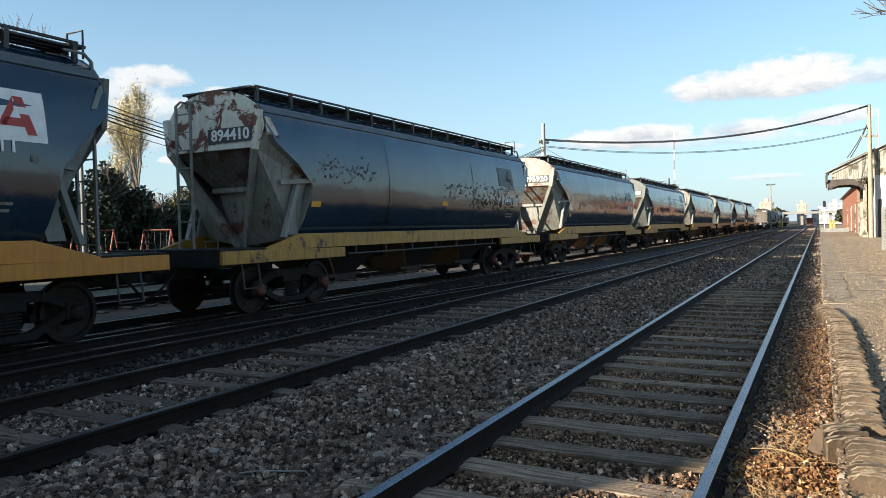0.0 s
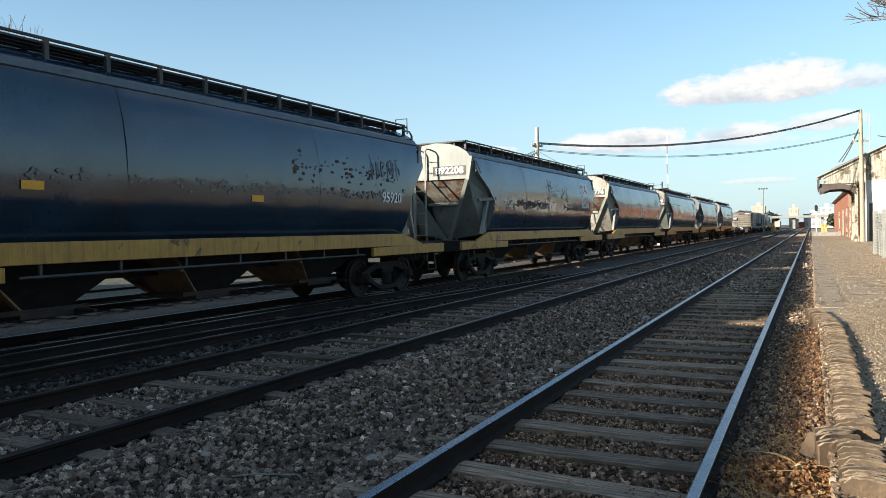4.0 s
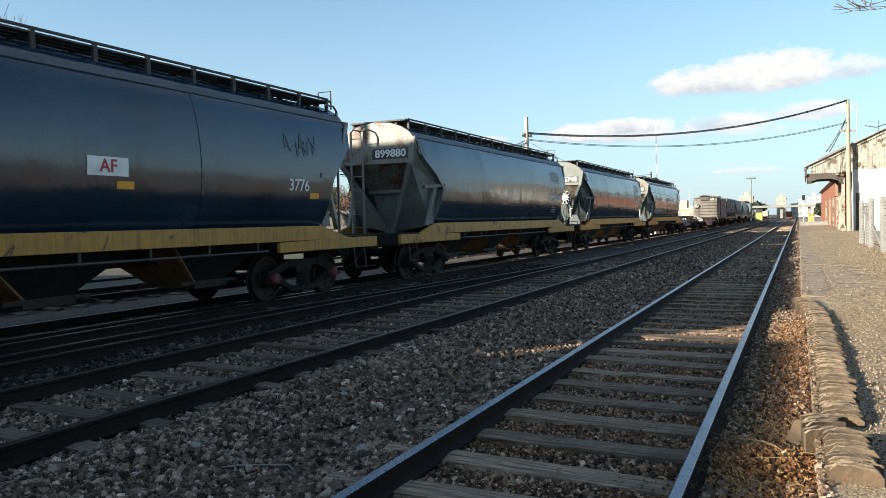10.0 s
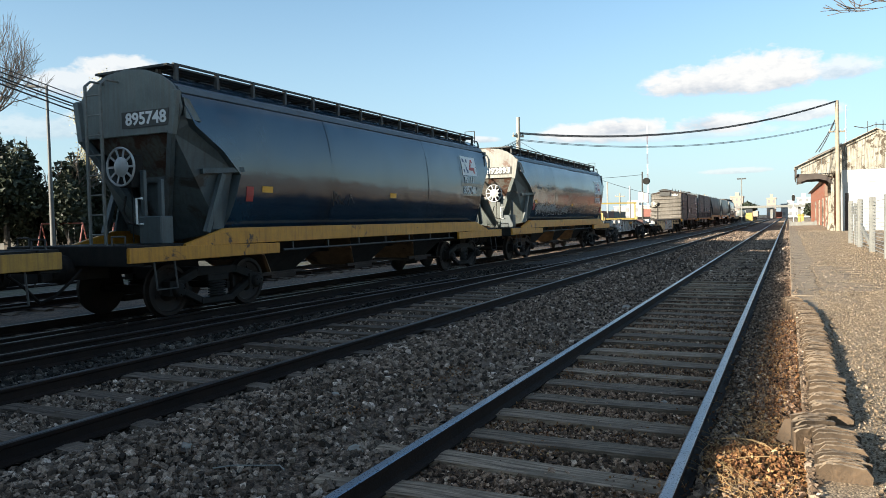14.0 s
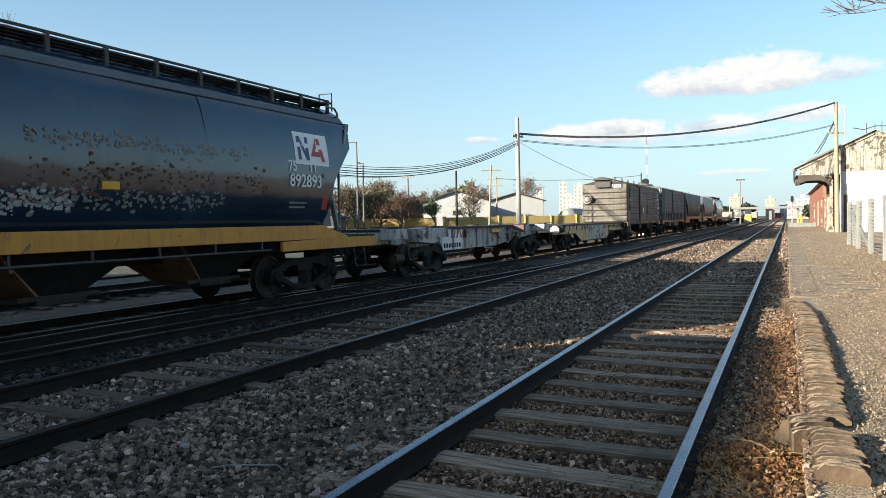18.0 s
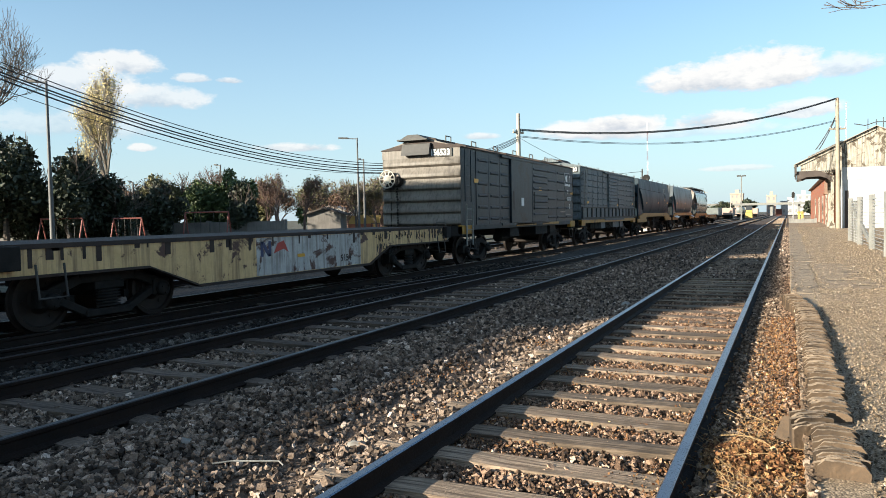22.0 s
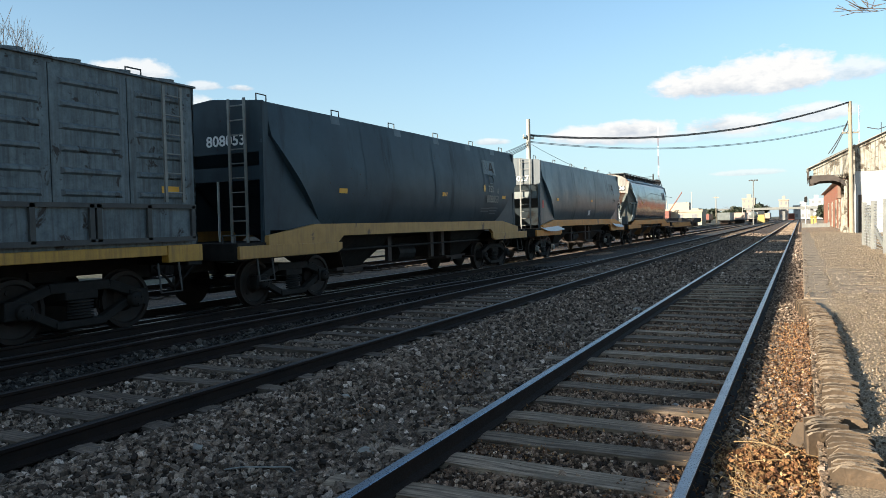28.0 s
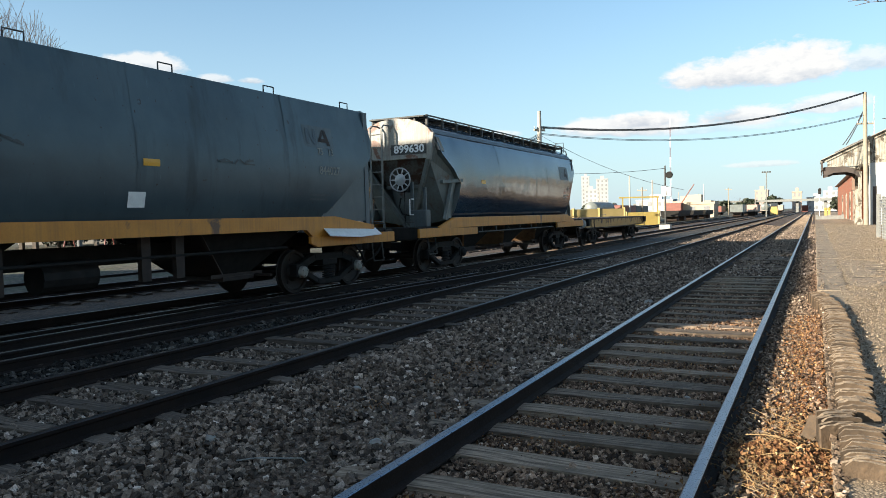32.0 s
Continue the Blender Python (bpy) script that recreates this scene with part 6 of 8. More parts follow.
# ---------------------------------------------------------------- surroundings: materials
M["leaf_dark"] = surface("dark_evergreen_leaf", ((0.012, 0.018, 0.009), (0.036, 0.046, 0.02)), 0.6, 0, 1.5, 9, 0)
M["leaf_mid"] = surface("green_leaf", ((0.04, 0.07, 0.022), (0.09, 0.12, 0.04)), 0.6, 0, 1.5, 9, 0)
M["leaf_olive"] = surface("olive_leaf", ((0.07, 0.07, 0.025), (0.14, 0.125, 0.05)), 0.65, 0, 1.5, 9, 0)
M["leaf_gold"] = surface("pale_golden_leaf", ((0.42, 0.34, 0.13), (0.6, 0.51, 0.25)), 0.65, 0, 1.5, 9, 0)
M["bark"] = surface("brown_bark", ((0.06, 0.048, 0.038), (0.13, 0.105, 0.085)), 0.9, 0, 4, 40, 0.5)
M["bark_pale"] = surface("pale_grey_bark", ((0.13, 0.11, 0.085), (0.24, 0.205, 0.16)), 0.9, 0, 4, 40, 0.4)
M["leaf_rust"] = surface("rust_brown_leaf", ((0.11, 0.06, 0.03), (0.2, 0.115, 0.06)), 0.65, 0, 1.5, 9, 0)
M["bark_red"] = surface("reddish_twig_bark", ((0.1, 0.062, 0.05), (0.18, 0.115, 0.09)), 0.9, 0, 4, 40, 0.3)
M["dry_leaf"] = stone_material("dry_leaf_litter", ((0.07, 0.03, 0.015), (0.19, 0.088, 0.038), (0.32, 0.185, 0.08), (0.42, 0.31, 0.165)))
M["straw"] = surface("dry_straw", ((0.2, 0.125, 0.055), (0.34, 0.225, 0.105)), 0.85, 0, 8, 60, 0)
M["clay_tile"] = surface("weathered_clay_tile", ((0.045, 0.03, 0.018), (0.12, 0.08, 0.048)), 0.88, 0, 7, 60, 0.4, rand=0.5)
M["clay_edge"] = surface("worn_pale_tile_edge", ((0.17, 0.122, 0.078), (0.34, 0.255, 0.17)), 0.88, 0, 9, 70, 0.4, rand=0.3)
M["asphalt"] = surface("old_cement_paving", ((0.16, 0.12, 0.08), (0.33, 0.252, 0.17)), 0.9, 0, 3.5, 45, 0.6, 0, (0.1, 0.078, 0.056), 0.56)
M["concrete"] = surface("weathered_concrete", ((0.3, 0.28, 0.24), (0.44, 0.41, 0.36)), 0.85, 0, 2.5, 40, 0.25, 0.3)
M["white_wall"] = surface("whitewashed_wall", ((0.34, 0.345, 0.34), (0.47, 0.475, 0.47)), 0.8, 0, 1.0, 30, 0.1, 0.15, (0.45, 0.4, 0.32), 0.66)
M["peeling"] = surface("peeling_cream_boards", ((0.26, 0.235, 0.185), (0.42, 0.39, 0.33)), 0.85, 0, 3.0, 40, 0.3, 1.0, (0.085, 0.066, 0.046), 0.52)
M["brick_red"] = brick_like("red_brick_wall", (0.4, 0.115, 0.05), (0.3, 0.085, 0.04), (0.26, 0.17, 0.12), 0.25, 0.075)
M["roof_sheet"] = surface("old_roof_sheet", ((0.2, 0.18, 0.16), (0.34, 0.31, 0.27)), 0.7, 0.1, 1.2, 20, 0.2, 0.4, (0.16, 0.09, 0.06), 0.62)
M["roof_dark"] = surface("dark_brown_roof", ((0.035, 0.027, 0.023), (0.075, 0.058, 0.048)), 0.8, 0, 1.2, 20, 0.2)
M["wall_yellow"] = surface("yellow_painted_wall", ((0.3, 0.22, 0.08), (0.4, 0.3, 0.12)), 0.8, 0, 1, 20, 0.05)
M["wall_red"] = surface("faded_red_wall", ((0.2, 0.075, 0.05), (0.28, 0.11, 0.075)), 0.8, 0, 1, 20, 0.05)
M["paint_red_tube"] = surface("faded_red_tube", ((0.14, 0.035, 0.025), (0.2, 0.055, 0.04)), 0.6, 0, 3, 40, 0)
M["far_grey"] = surface("pale_grey_facade", ((0.3, 0.3, 0.3), (0.4, 0.4, 0.39)), 0.8, 0, 0.1, 2, 0)
M["far_cream"] = surface("cream_facade", ((0.36, 0.29, 0.2), (0.45, 0.37, 0.27)), 0.8, 0, 0.1, 2, 0)
M["window_dark"] = surface("dark_window_glass", ((0.03, 0.035, 0.04), (0.05, 0.055, 0.06)), 0.12, 0, 1, 5, 0)
M["wall_dull"] = surface("dull_brown_render", ((0.11, 0.1, 0.09), (0.2, 0.185, 0.165)), 0.85, 0, 1.0, 20, 0.1, 0.3)
M["window_far"] = surface("dull_far_window", ((0.18, 0.18, 0.18), (0.24, 0.24, 0.24)), 0.3, 0, 1, 5, 0)
M["fence_grey"] = surface("grey_weathered_fence", ((0.15, 0.15, 0.14), (0.25, 0.25, 0.23)), 0.85, 0, 2.5, 40, 0.25, 0.4)
M["far_brown"] = surface("pale_brown_facade", ((0.34, 0.24, 0.19), (0.42, 0.31, 0.25)), 0.8, 0, 0.1, 2, 0)
M["machine_yellow"] = surface("machine_yellow_paint", ((0.32, 0.23, 0.06), (0.42, 0.31, 0.09)), 0.5, 0, 1, 10, 0.05)
M["post_dark"] = surface("dark_lamp_post_paint", ((0.06, 0.06, 0.06), (0.11, 0.11, 0.105)), 0.6, 0, 2, 30, 0.05)
M["cable"] = surface("black_cable", ((0.015, 0.015, 0.016), (0.025, 0.025, 0.026)), 0.6, 0, 5, 20, 0)
M["lamp_red"] = surface("red_machine_paint", ((0.16, 0.05, 0.035), (0.22, 0.075, 0.05)), 0.6, 0, 2, 10, 0.05)


# ---------------------------------------------------------------- plants
def quads(name, mat, c, size, rng, up=0.0):
    """Small leaf blades of random tilt at points c."""
    n = len(c)
    a = rng.normal(size=(n, 3))
    a /= np.linalg.norm(a, axis=1)[:, None]
    b = np.cross(a, rng.normal(size=(n, 3)))
    b /= np.linalg.norm(b, axis=1)[:, None]
    s = size * rng.uniform(0.6, 1.4, (n, 1))
    v = np.stack((c - a * s, c + b * s * 0.55, c + a * s, c - b * s * 0.55), 1).reshape(-1, 3)
    me = bpy.data.meshes.new(name)
    me.vertices.add(4 * n)
    me.vertices.foreach_set("co", v.reshape(-1))
    me.loops.add(4 * n)
    me.loops.foreach_set("vertex_index", np.arange(4 * n, dtype=np.int32))
    me.polygons.add(n)
    me.polygons.foreach_set("loop_start", np.arange(0, 4 * n, 4, dtype=np.int32))
    me.update(calc_edges=True)
    me.materials.append(mat)
    return me


def branches(rnd, start, way, length, radius, depth, spread, out, tips, up=0.25):
    """Grows a limb of three bent pieces and its side shoots."""
    p, d = Vector(start), Vector(way).normalized()
    n = 3
    for k in range(n):
        q = p + d * length / n
        r1 = radius * (1 - 0.28 * (k + 1) / n)
        out.append((p.copy(), q.copy(), radius * (1 - 0.28 * k / n), r1))
        p = q
        d = (d + Vector((rnd.uniform(-1, 1), rnd.uniform(-1, 1), rnd.uniform(-0.5, 0.9) * up * 2)) * 0.28).normalized()
        if depth > 0 and k > 0 or depth > 0 and k == 0 and rnd.random() < 0.4:
            side = Vector((rnd.uniform(-1, 1), rnd.uniform(-1, 1), rnd.uniform(-0.1, 0.8)))
            branches(rnd, p, (d + side.normalized() * spread), length * rnd.uniform(0.55, 0.8), r1 * 0.6, depth - 1, spread, out, tips, up)
    if depth > 0:
        for _ in range(2):
            side = Vector((rnd.uniform(-1, 1), rnd.uniform(-1, 1), rnd.uniform(-0.2, 0.8)))
            branches(rnd, p, (d + side.normalized() * spread * 0.8), length * rnd.uniform(0.55, 0.78), radius * 0.5, depth - 1, spread, out, tips, up)
    else:
        tips.append(p)


def tree(name, label, x, y, height, radius, leaf=None, count=2500, leaf_size=0.13, depth=4, trunk_part=0.3, spread=0.75, bark="bark", seed=1, shape="round", crown_low=0.15, base_z=-0.05):
    rnd, rng = random.Random(seed), np.random.default_rng(seed)
    root = thing(name, label, "tree" if name != "bush" else "bush", pose(x, y, base_z))
    limbs, tips = [], []
    branches(rnd, (0, 0, 0), (rnd.uniform(-0.06, 0.06), rnd.uniform(-0.06, 0.06), 1), height * trunk_part * 1.6, height * (0.02 if leaf else 0.012) + 0.04, depth, spread, limbs, tips)
    top = max(t.z for t in tips)
    wide = max(max(abs(t.x), abs(t.y)) for t in tips)
    k, w = height / top, radius / wide
    bm = BM()
    for p, q, r0, r1 in limbs:
        rod(bm, (p.x * w, p.y * w, p.z * k), (q.x * w, q.y * w, q.z * k), max(r0, 0.012 if leaf else 0.007), 5, max(r1, 0.008 if leaf else 0.005))
    part("trunk", bm, M[bark], root)
    if leaf:
        if shape == "round":      # lumps of leaves round the limb ends
            lumps = rng.normal(size=(26, 3))
            lumps /= np.linalg.norm(lumps, axis=1)[:, None]
            lumps *= rng.uniform(0.35, 0.85, (26, 1))
            c = lumps[rng.integers(0, 26, count)]
            off = rng.normal(size=(count, 3))
            off /= np.linalg.norm(off, axis=1)[:, None]
            c = c + off * (rng.random((count, 1)) ** 0.4) * 0.38
            half = height * (1 - crown_low) / 2
            c = c * np.array((radius * 0.85, radius * 0.85, half * 0.85)) + np.array((0, 0, height * crown_low + half))
        else:
            t = np.array([(p.x * w, p.y * w, p.z * k) for p in tips])
            c = t[rng.integers(0, len(t), count)] + rng.normal(size=(count, 3)) * radius * 0.09
        ob = new("crown", quads("crown", M[leaf], c, leaf_size, rng))
        ob.parent = root
    return root


# ---------------------------------------------------------------- platform side
def build_platform():
    bm = BM()
    xs = [0.1, 0.25, 0.6, 1.5, 3, 6, 14, 60]
    ys = [-30, 0, 3, 6, 9, 12, 15, 20, 26, 40, 80, 160, 260]
    grid = [[bm.verts.new((x, y, 0.02 + (0.02 * noise.noise(Vector((x, y * 0.5, 0))) if 0.3 < x < 5 else 0.0))) for x in xs] for y in ys]
    for j in range(len(ys) - 1):
        for i in range(len(xs) - 1):
            bm.faces.new((grid[j][i], grid[j][i + 1], grid[j + 1][i + 1], grid[j + 1][i]))
    for j in range(len(ys) - 1):
        lo = [bm.verts.new((0.1, yy, -0.2)) for yy in (ys[j], ys[j + 1])]
        bm.faces.new((grid[j][0], grid[j + 1][0], lo[1], lo[0]))
    solid("platform", bm, M["platform"], "sandy gravel platform beside the tracks", "pavement", kind="structure")
    rnd = random.Random(16)
    for k, (y0, y1, x0, x1) in enumerate(((14.9, 24.0, 0.05, 0.75), (24.2, 44.0, 0.06, 0.85), (44.3, 90.0, 0.08, 0.9))):
        bm = BM()
        n = 30
        edge = [(x1 - 0.2 + rnd.uniform(-0.06, 0.06), y0 + (y1 - y0) * k / n) for k in range(n + 1)]
        prism(bm, [(x0, y0)] + edge + [(x0, y1)], "z", -0.15, 0.036)
        solid("paving_slab", bm, M["asphalt"], "worn cement edge slab of the platform", "pavement", kind="structure", bevel=0.015)
    rnd = random.Random(17)
    for y0, y1, x1 in ((16.0, 23.5, 1.5),):      # worn paving with ragged edges, flush with the gravel
        bm = BM()
        n = 26
        right = [(x1 + rnd.uniform(-0.5, 0.35), y0 + (y1 - y0) * k / n) for k in range(n + 1)]
        prism(bm, [(0.62, y0)] + right + [(0.62, y1)], "z", 0.0, 0.03)
        solid("worn_paving", bm, M["asphalt"], "worn brown paving with ragged edges on the platform", "pavement", kind="structure")


def tile_mesh(seed):
    """A barrel roof tile standing on edge: bowed in plan, arched and chipped along the top."""
    rnd = random.Random(seed)
    bm = BM()
    n = 8
    h = 0.185 + rnd.uniform(-0.014, 0.012)
    arch, bow = rnd.uniform(0.004, 0.026), rnd.uniform(0.008, 0.02)
    rows = []
    for k in range(n + 1):
        u = k / n
        x = -0.135 + 0.27 * u
        b = bow * math.sin(math.pi * u)
        top = h + arch * (math.sin(math.pi * u) - 0.6) + rnd.uniform(-0.008, 0.003) - (rnd.uniform(0, 0.03) if k in (0, n) else 0.0)
        t = rnd.uniform(0.018, 0.024)
        rows.append([bm.verts.new(p) for p in ((x, b, 0), (x, b + t, 0), (x, b + t, top), (x, b - 0.002, top + rnd.uniform(-0.003, 0.003)))])
    for a, b in zip(rows, rows[1:]):
        for i in range(4):
            bm.faces.new((a[i], a[(i + 1) % 4], b[(i + 1) % 4], b[i])).material_index = 1 if i == 2 else 0
    bm.faces.new(rows[0][::-1]), bm.faces.new(rows[-1])
    return mesh_of("tile", bm, [M["clay_tile"], M["clay_edge"]])


def build_tile_edging():
    root = thing("tile_edging", "row of old clay roof tiles stacked on edge along the platform", "edging")
    meshes = [tile_mesh(60 + k) for k in range(12)]
    rnd = random.Random(21)
    y, lean = 4.62, 5.0
    while y < 14.0:
        x = 0.285 + 0.025 * noise.noise(Vector((0, y * 0.9, 3))) - 0.26 * max(0.0, (y - 10.5) / 3.5) ** 2
        turn = 7 * noise.noise(Vector((3, y * 0.7, 1))) + rnd.uniform(-4, 4)
        if 5.4 < y < 5.85:        # a few tiles slipped aside
            x, turn = x - 0.13 + rnd.uniform(-0.02, 0.02), 22 + rnd.uniform(-6, 8)
        lean += rnd.uniform(-4, 4) - (lean - 5) * 0.3
        share("tile", rnd.choice(meshes), root, pose(x + rnd.uniform(-0.014, 0.014), y, -0.08 + rnd.uniform(-0.012, 0.01), lean, rnd.uniform(-4, 4), turn))
        y += rnd.choice((0.04, 0.046, 0.052, 0.058, 0.07))
    share("tile", meshes[0], root, pose(0.02, 5.62, -0.1, -25, 10, -35))


def build_goods_shed():
    """Old station goods shed: gable towards the camera, its roof running out as a canopy over the platform."""
    root = thing("station_shed", "old station shed with peeling gable, white band and brick wall", "building")
    y0 = 70.0
    bm = BM()
    prism(bm, [(4.1, 0.0), (9.1, 0.0), (9.1, 4.1), (4.1, 4.1)], "y", y0, y0 + 0.35)
    part("gable_wall", bm, M["white_wall"], root)
    bm = BM()
    prism(bm, [(4.1, 4.1), (9.1, 4.1), (9.1, 5.15), (4.1, 5.15)], "y", y0 - 0.05, y0 + 0.35)
    part("white_band", bm, M["white_wall"], root, "whitewashed wall band")
    # upright boards of the gable and of the canopy end
    x = 1.0
    rnd = random.Random(4)
    while x < 12.0:
        z1 = 8.3 - abs(x + 0.1 - 6.6) * 0.48
        z0 = 5.17 if x > 4.05 else 4.97
        if z1 - z0 > 0.2:
            bm = BM()
            box(bm, x, x + 0.19, y0 - 0.02 - rnd.uniform(0, 0.015), y0 + 0.08, z0, z1)
            part("board", bm, M["peeling"], root)
        x += 0.2
    for s, xa, xb, ye in ((-1, 0.5, 6.6, 75.5), (1, 12.7, 6.6, 150.0)):
        za, zb_ = 8.45 - abs(xa - 6.6) * 0.48, 8.45
        bm = BM()
        beam(bm, (xa, y0 - 0.1, za - 0.14), (xb, y0 - 0.1, zb_ - 0.14), 0.08, 0.28)
        part("barge_board", bm, M["peeling"], root)
        bm = BM()
        v = [bm.verts.new(p) for p in ((xa, y0 - 0.4, za), (xb, y0 - 0.4, zb_), (xb, ye, zb_), (xa, ye, za), (xa, y0 - 0.4, za + 0.06), (xb, y0 - 0.4, zb_ + 0.06), (xb, ye, zb_ + 0.06), (xa, ye, za + 0.06))]
        for f in ((3, 2, 1, 0), (4, 5, 6, 7), (0, 1, 5, 4), (1, 2, 6, 5), (2, 3, 7, 6), (3, 0, 4, 7)):
            bm.faces.new([v[i] for i in f])
        part("roof_slope", bm, M["roof_sheet"], root)
    for k in range(26):           # sheet ribs at the verge
        x = 1.6 + 0.1 * k
        bm = BM()
        z = 8.5 - abs(x - 6.6) * 0.48
        rod(bm, (x, y0 - 0.35, z + 0.09), (x, 75.5, z + 0.09), 0.035, 6)
        part("roof_rib", bm, M["roof_sheet"], root)
    # canopy: edge valance, arched bracket, post
    bm = BM()
    box(bm, 0.55, 0.68, y0 - 0.3, 75.5, 4.75, 5.5)
    part("canopy_fascia", bm, M["roof_dark"], root)
    for k in range(8):
        bm = BM()
        yy = y0 - 0.25 + 0.7 * k
        prism(bm, [(yy, 4.78), (yy + 0.62, 4.78), (yy + 0.31, 4.45)], "x", 0.58, 0.64)
        part("valance_tooth", bm, M["roof_dark"], root)
    for yy in (y0 - 0.05, 75.2):  # dark arched canopy brackets
        bm = BM()
        prism(bm, [(0.72, 4.97), (2.3, 4.97), (2.85, 4.78), (3.28, 4.45), (3.47, 4.0), (3.3, 4.0), (3.02, 4.3), (2.45, 4.48), (1.5, 4.46), (1.25, 4.34), (0.72, 4.24)], "y", yy, yy + 0.14)
        part("arched_bracket", bm, M["roof_dark"], root, "dark curved canopy bracket")
    bm = BM()
    box(bm, 0.7, 4.1, y0 + 0.1, 75.2, 4.86, 4.95)
    part("canopy_soffit", bm, M["roof_dark"], root)
    for k in range(5):            # pierced cream spandrel between bracket and post
        for e in (-1, 1):
            bm = BM()
            xa = 2.72 + 0.17 * k
            beam(bm, (xa - e * 0.11, y0 + 0.02, 4.97), (xa + e * 0.11, y0 + 0.02, 4.62 - 0.1 * k), 0.04, 0.05)
            part("spandrel_bar", bm, M["peeling"], root)
    for yy in (70.0, 75.0):
        bm = BM()
        box(bm, 3.3, 3.56, yy, yy + 0.26, 0.0, 4.5)
        box(bm, 3.22, 3.64, yy - 0.06, yy + 0.32, 0.0, 0.5)
        part("canopy_post", bm, M["peeling"], root, bevel=0.02)
    bm = BM()
    prism(bm, [(3.3, 5.2), (9.5, 5.2), (6.6, 7.4)], "y", 75.6, 150.0)
    part("main_roof", bm, M["roof_sheet"], root)
    bm = BM()
    box(bm, 3.8, 4.2, 76.0, 150.0, 0.0, 5.2)
    part("brick_wall", bm, M["brick_red"], root, "red brick wall along the platform")
    for k, yy in enumerate((80.5, 88.0, 97.0, 108.0, 122.0)):
        bm = BM()
        box(bm, 3.72, 3.82, yy, yy + 1.6, 0.0, 3.1)
        part("door", bm, M["roof_dark"] if k % 2 == 0 else M["peeling"], root)
        bm = BM()
        box(bm, 3.7, 3.84, yy - 0.25, yy - 0.02, 0.0, 3.3)
        box(bm, 3.7, 3.84, yy + 1.62, yy + 1.85, 0.0, 3.3)
        part("door_surround", bm, M["peeling"], root)
    bm = BM()
    box(bm, 3.2, 3.9, 79.5, 82.6, 3.15, 4.3)
    part("door_hood", bm, M["brick_red"], root)
    bm = BM()
    box(bm, 4.35, 4.6, y0 - 0.06, y0 + 0.02, 0.0, 3.2)
    part("dark_opening", bm, M["roof_dark"], root)
    bm = BM()
    box(bm, 4.2, 9.1, y0 + 0.35, 150.0, 0.0, 5.2)
    part("store_wall", bm, M["white_wall"], root)
    bm = BM()
    for dx, dz in ((0, 0), (0.5, 0.15), (-0.6, 0.1)):
        rod(bm, (6.6 + dx, y0 - 0.1, 8.2), (6.6 + dx, y0 - 0.1, 9.0 + dz), 0.03, 6)
    chain(bm, [(5.0, y0 - 0.15, 8.75), (5.8, y0 - 0.15, 8.55), (6.6, y0 - 0.15, 8.8), (7.4, y0 - 0.15, 8.75)], 0.035, 6)
    part("cable_bracket", bm, M["walkway"], root)


def cable(name, label, p, q, sag, r=0.022, n=28):
    p, q = Vector(p), Vector(q)
    bm = BM()
    pts = [p.lerp(q, k / n) - Vector((0, 0, sag * 4 * (k / n) * (1 - k / n))) for k in range(n + 1)]
    chain(bm, pts, r, 5)
    return solid(name, bm, M["cable"], label, "cable")


def utility_pole(label, x, y, top, mat, r=0.16, arms=(), lean=(0, 0)):
    root = thing("utility_pole", label, "utility pole", pose(x, y, -0.1))
    bm = BM()
    rod(bm, (0, 0, 0), (lean[0], lean[1], top), r, 10, r * 0.68)
    part("pole", bm, M[mat], root, smooth=True)
    for z, w, a in arms:
        bm = BM()
        f = z / top
        c, s = math.cos(radians(a)), math.sin(radians(a))
        beam(bm, (lean[0] * f - w / 2 * c, lean[1] * f - w / 2 * s, z), (lean[0] * f + w / 2 * c, lean[1] * f + w / 2 * s, z), 0.1, 0.12)
        arm = part("cross_arm", bm, M["timber_post"], root)
        for k in (-0.45, -0.2, 0.2, 0.45):
            bm = BM()
            disc_stack(bm, (lean[0] * f + w * k * c, lean[1] * f + w * k * s, z + 0.06), (0, 0, 1), ((0, 0.03), (0.05, 0.05), (0.1, 0.05), (0.16, 0.03)), 8)
            part("insulator", bm, M["galv"], arm)
    return root


def lamp_post(x, y, top, arm=(1.2, 180), label="tall grey steel lamp post in the park"):
    root = thing("lamp_post", label, "street lamp", pose(x, y, -0.05))
    bm = BM()
    rod(bm, (0, 0, 0), (0, 0, top * 0.5), 0.14, 10, 0.11)
    rod(bm, (0, 0, top * 0.5), (0, 0, top), 0.09, 10, 0.07)
    part("pole", bm, M["post_dark"], root, smooth=True)
    c, s = math.cos(radians(arm[1])), math.sin(radians(arm[1]))
    bm = BM()
    rod(bm, (0, 0, top - 0.1), (arm[0] * c, arm[0] * s, top), 0.045, 8)
    part("arm", bm, M["post_dark"], root)
    bm = BM()
    beam(bm, (arm[0] * 0.6 * c, arm[0] * 0.6 * s, top), (arm[0] * 1.25 * c, arm[0] * 1.25 * s, top + 0.05), 0.22, 0.14)
    part("lamp_head", bm, M["walkway"], root, bevel=0.02)
    return root


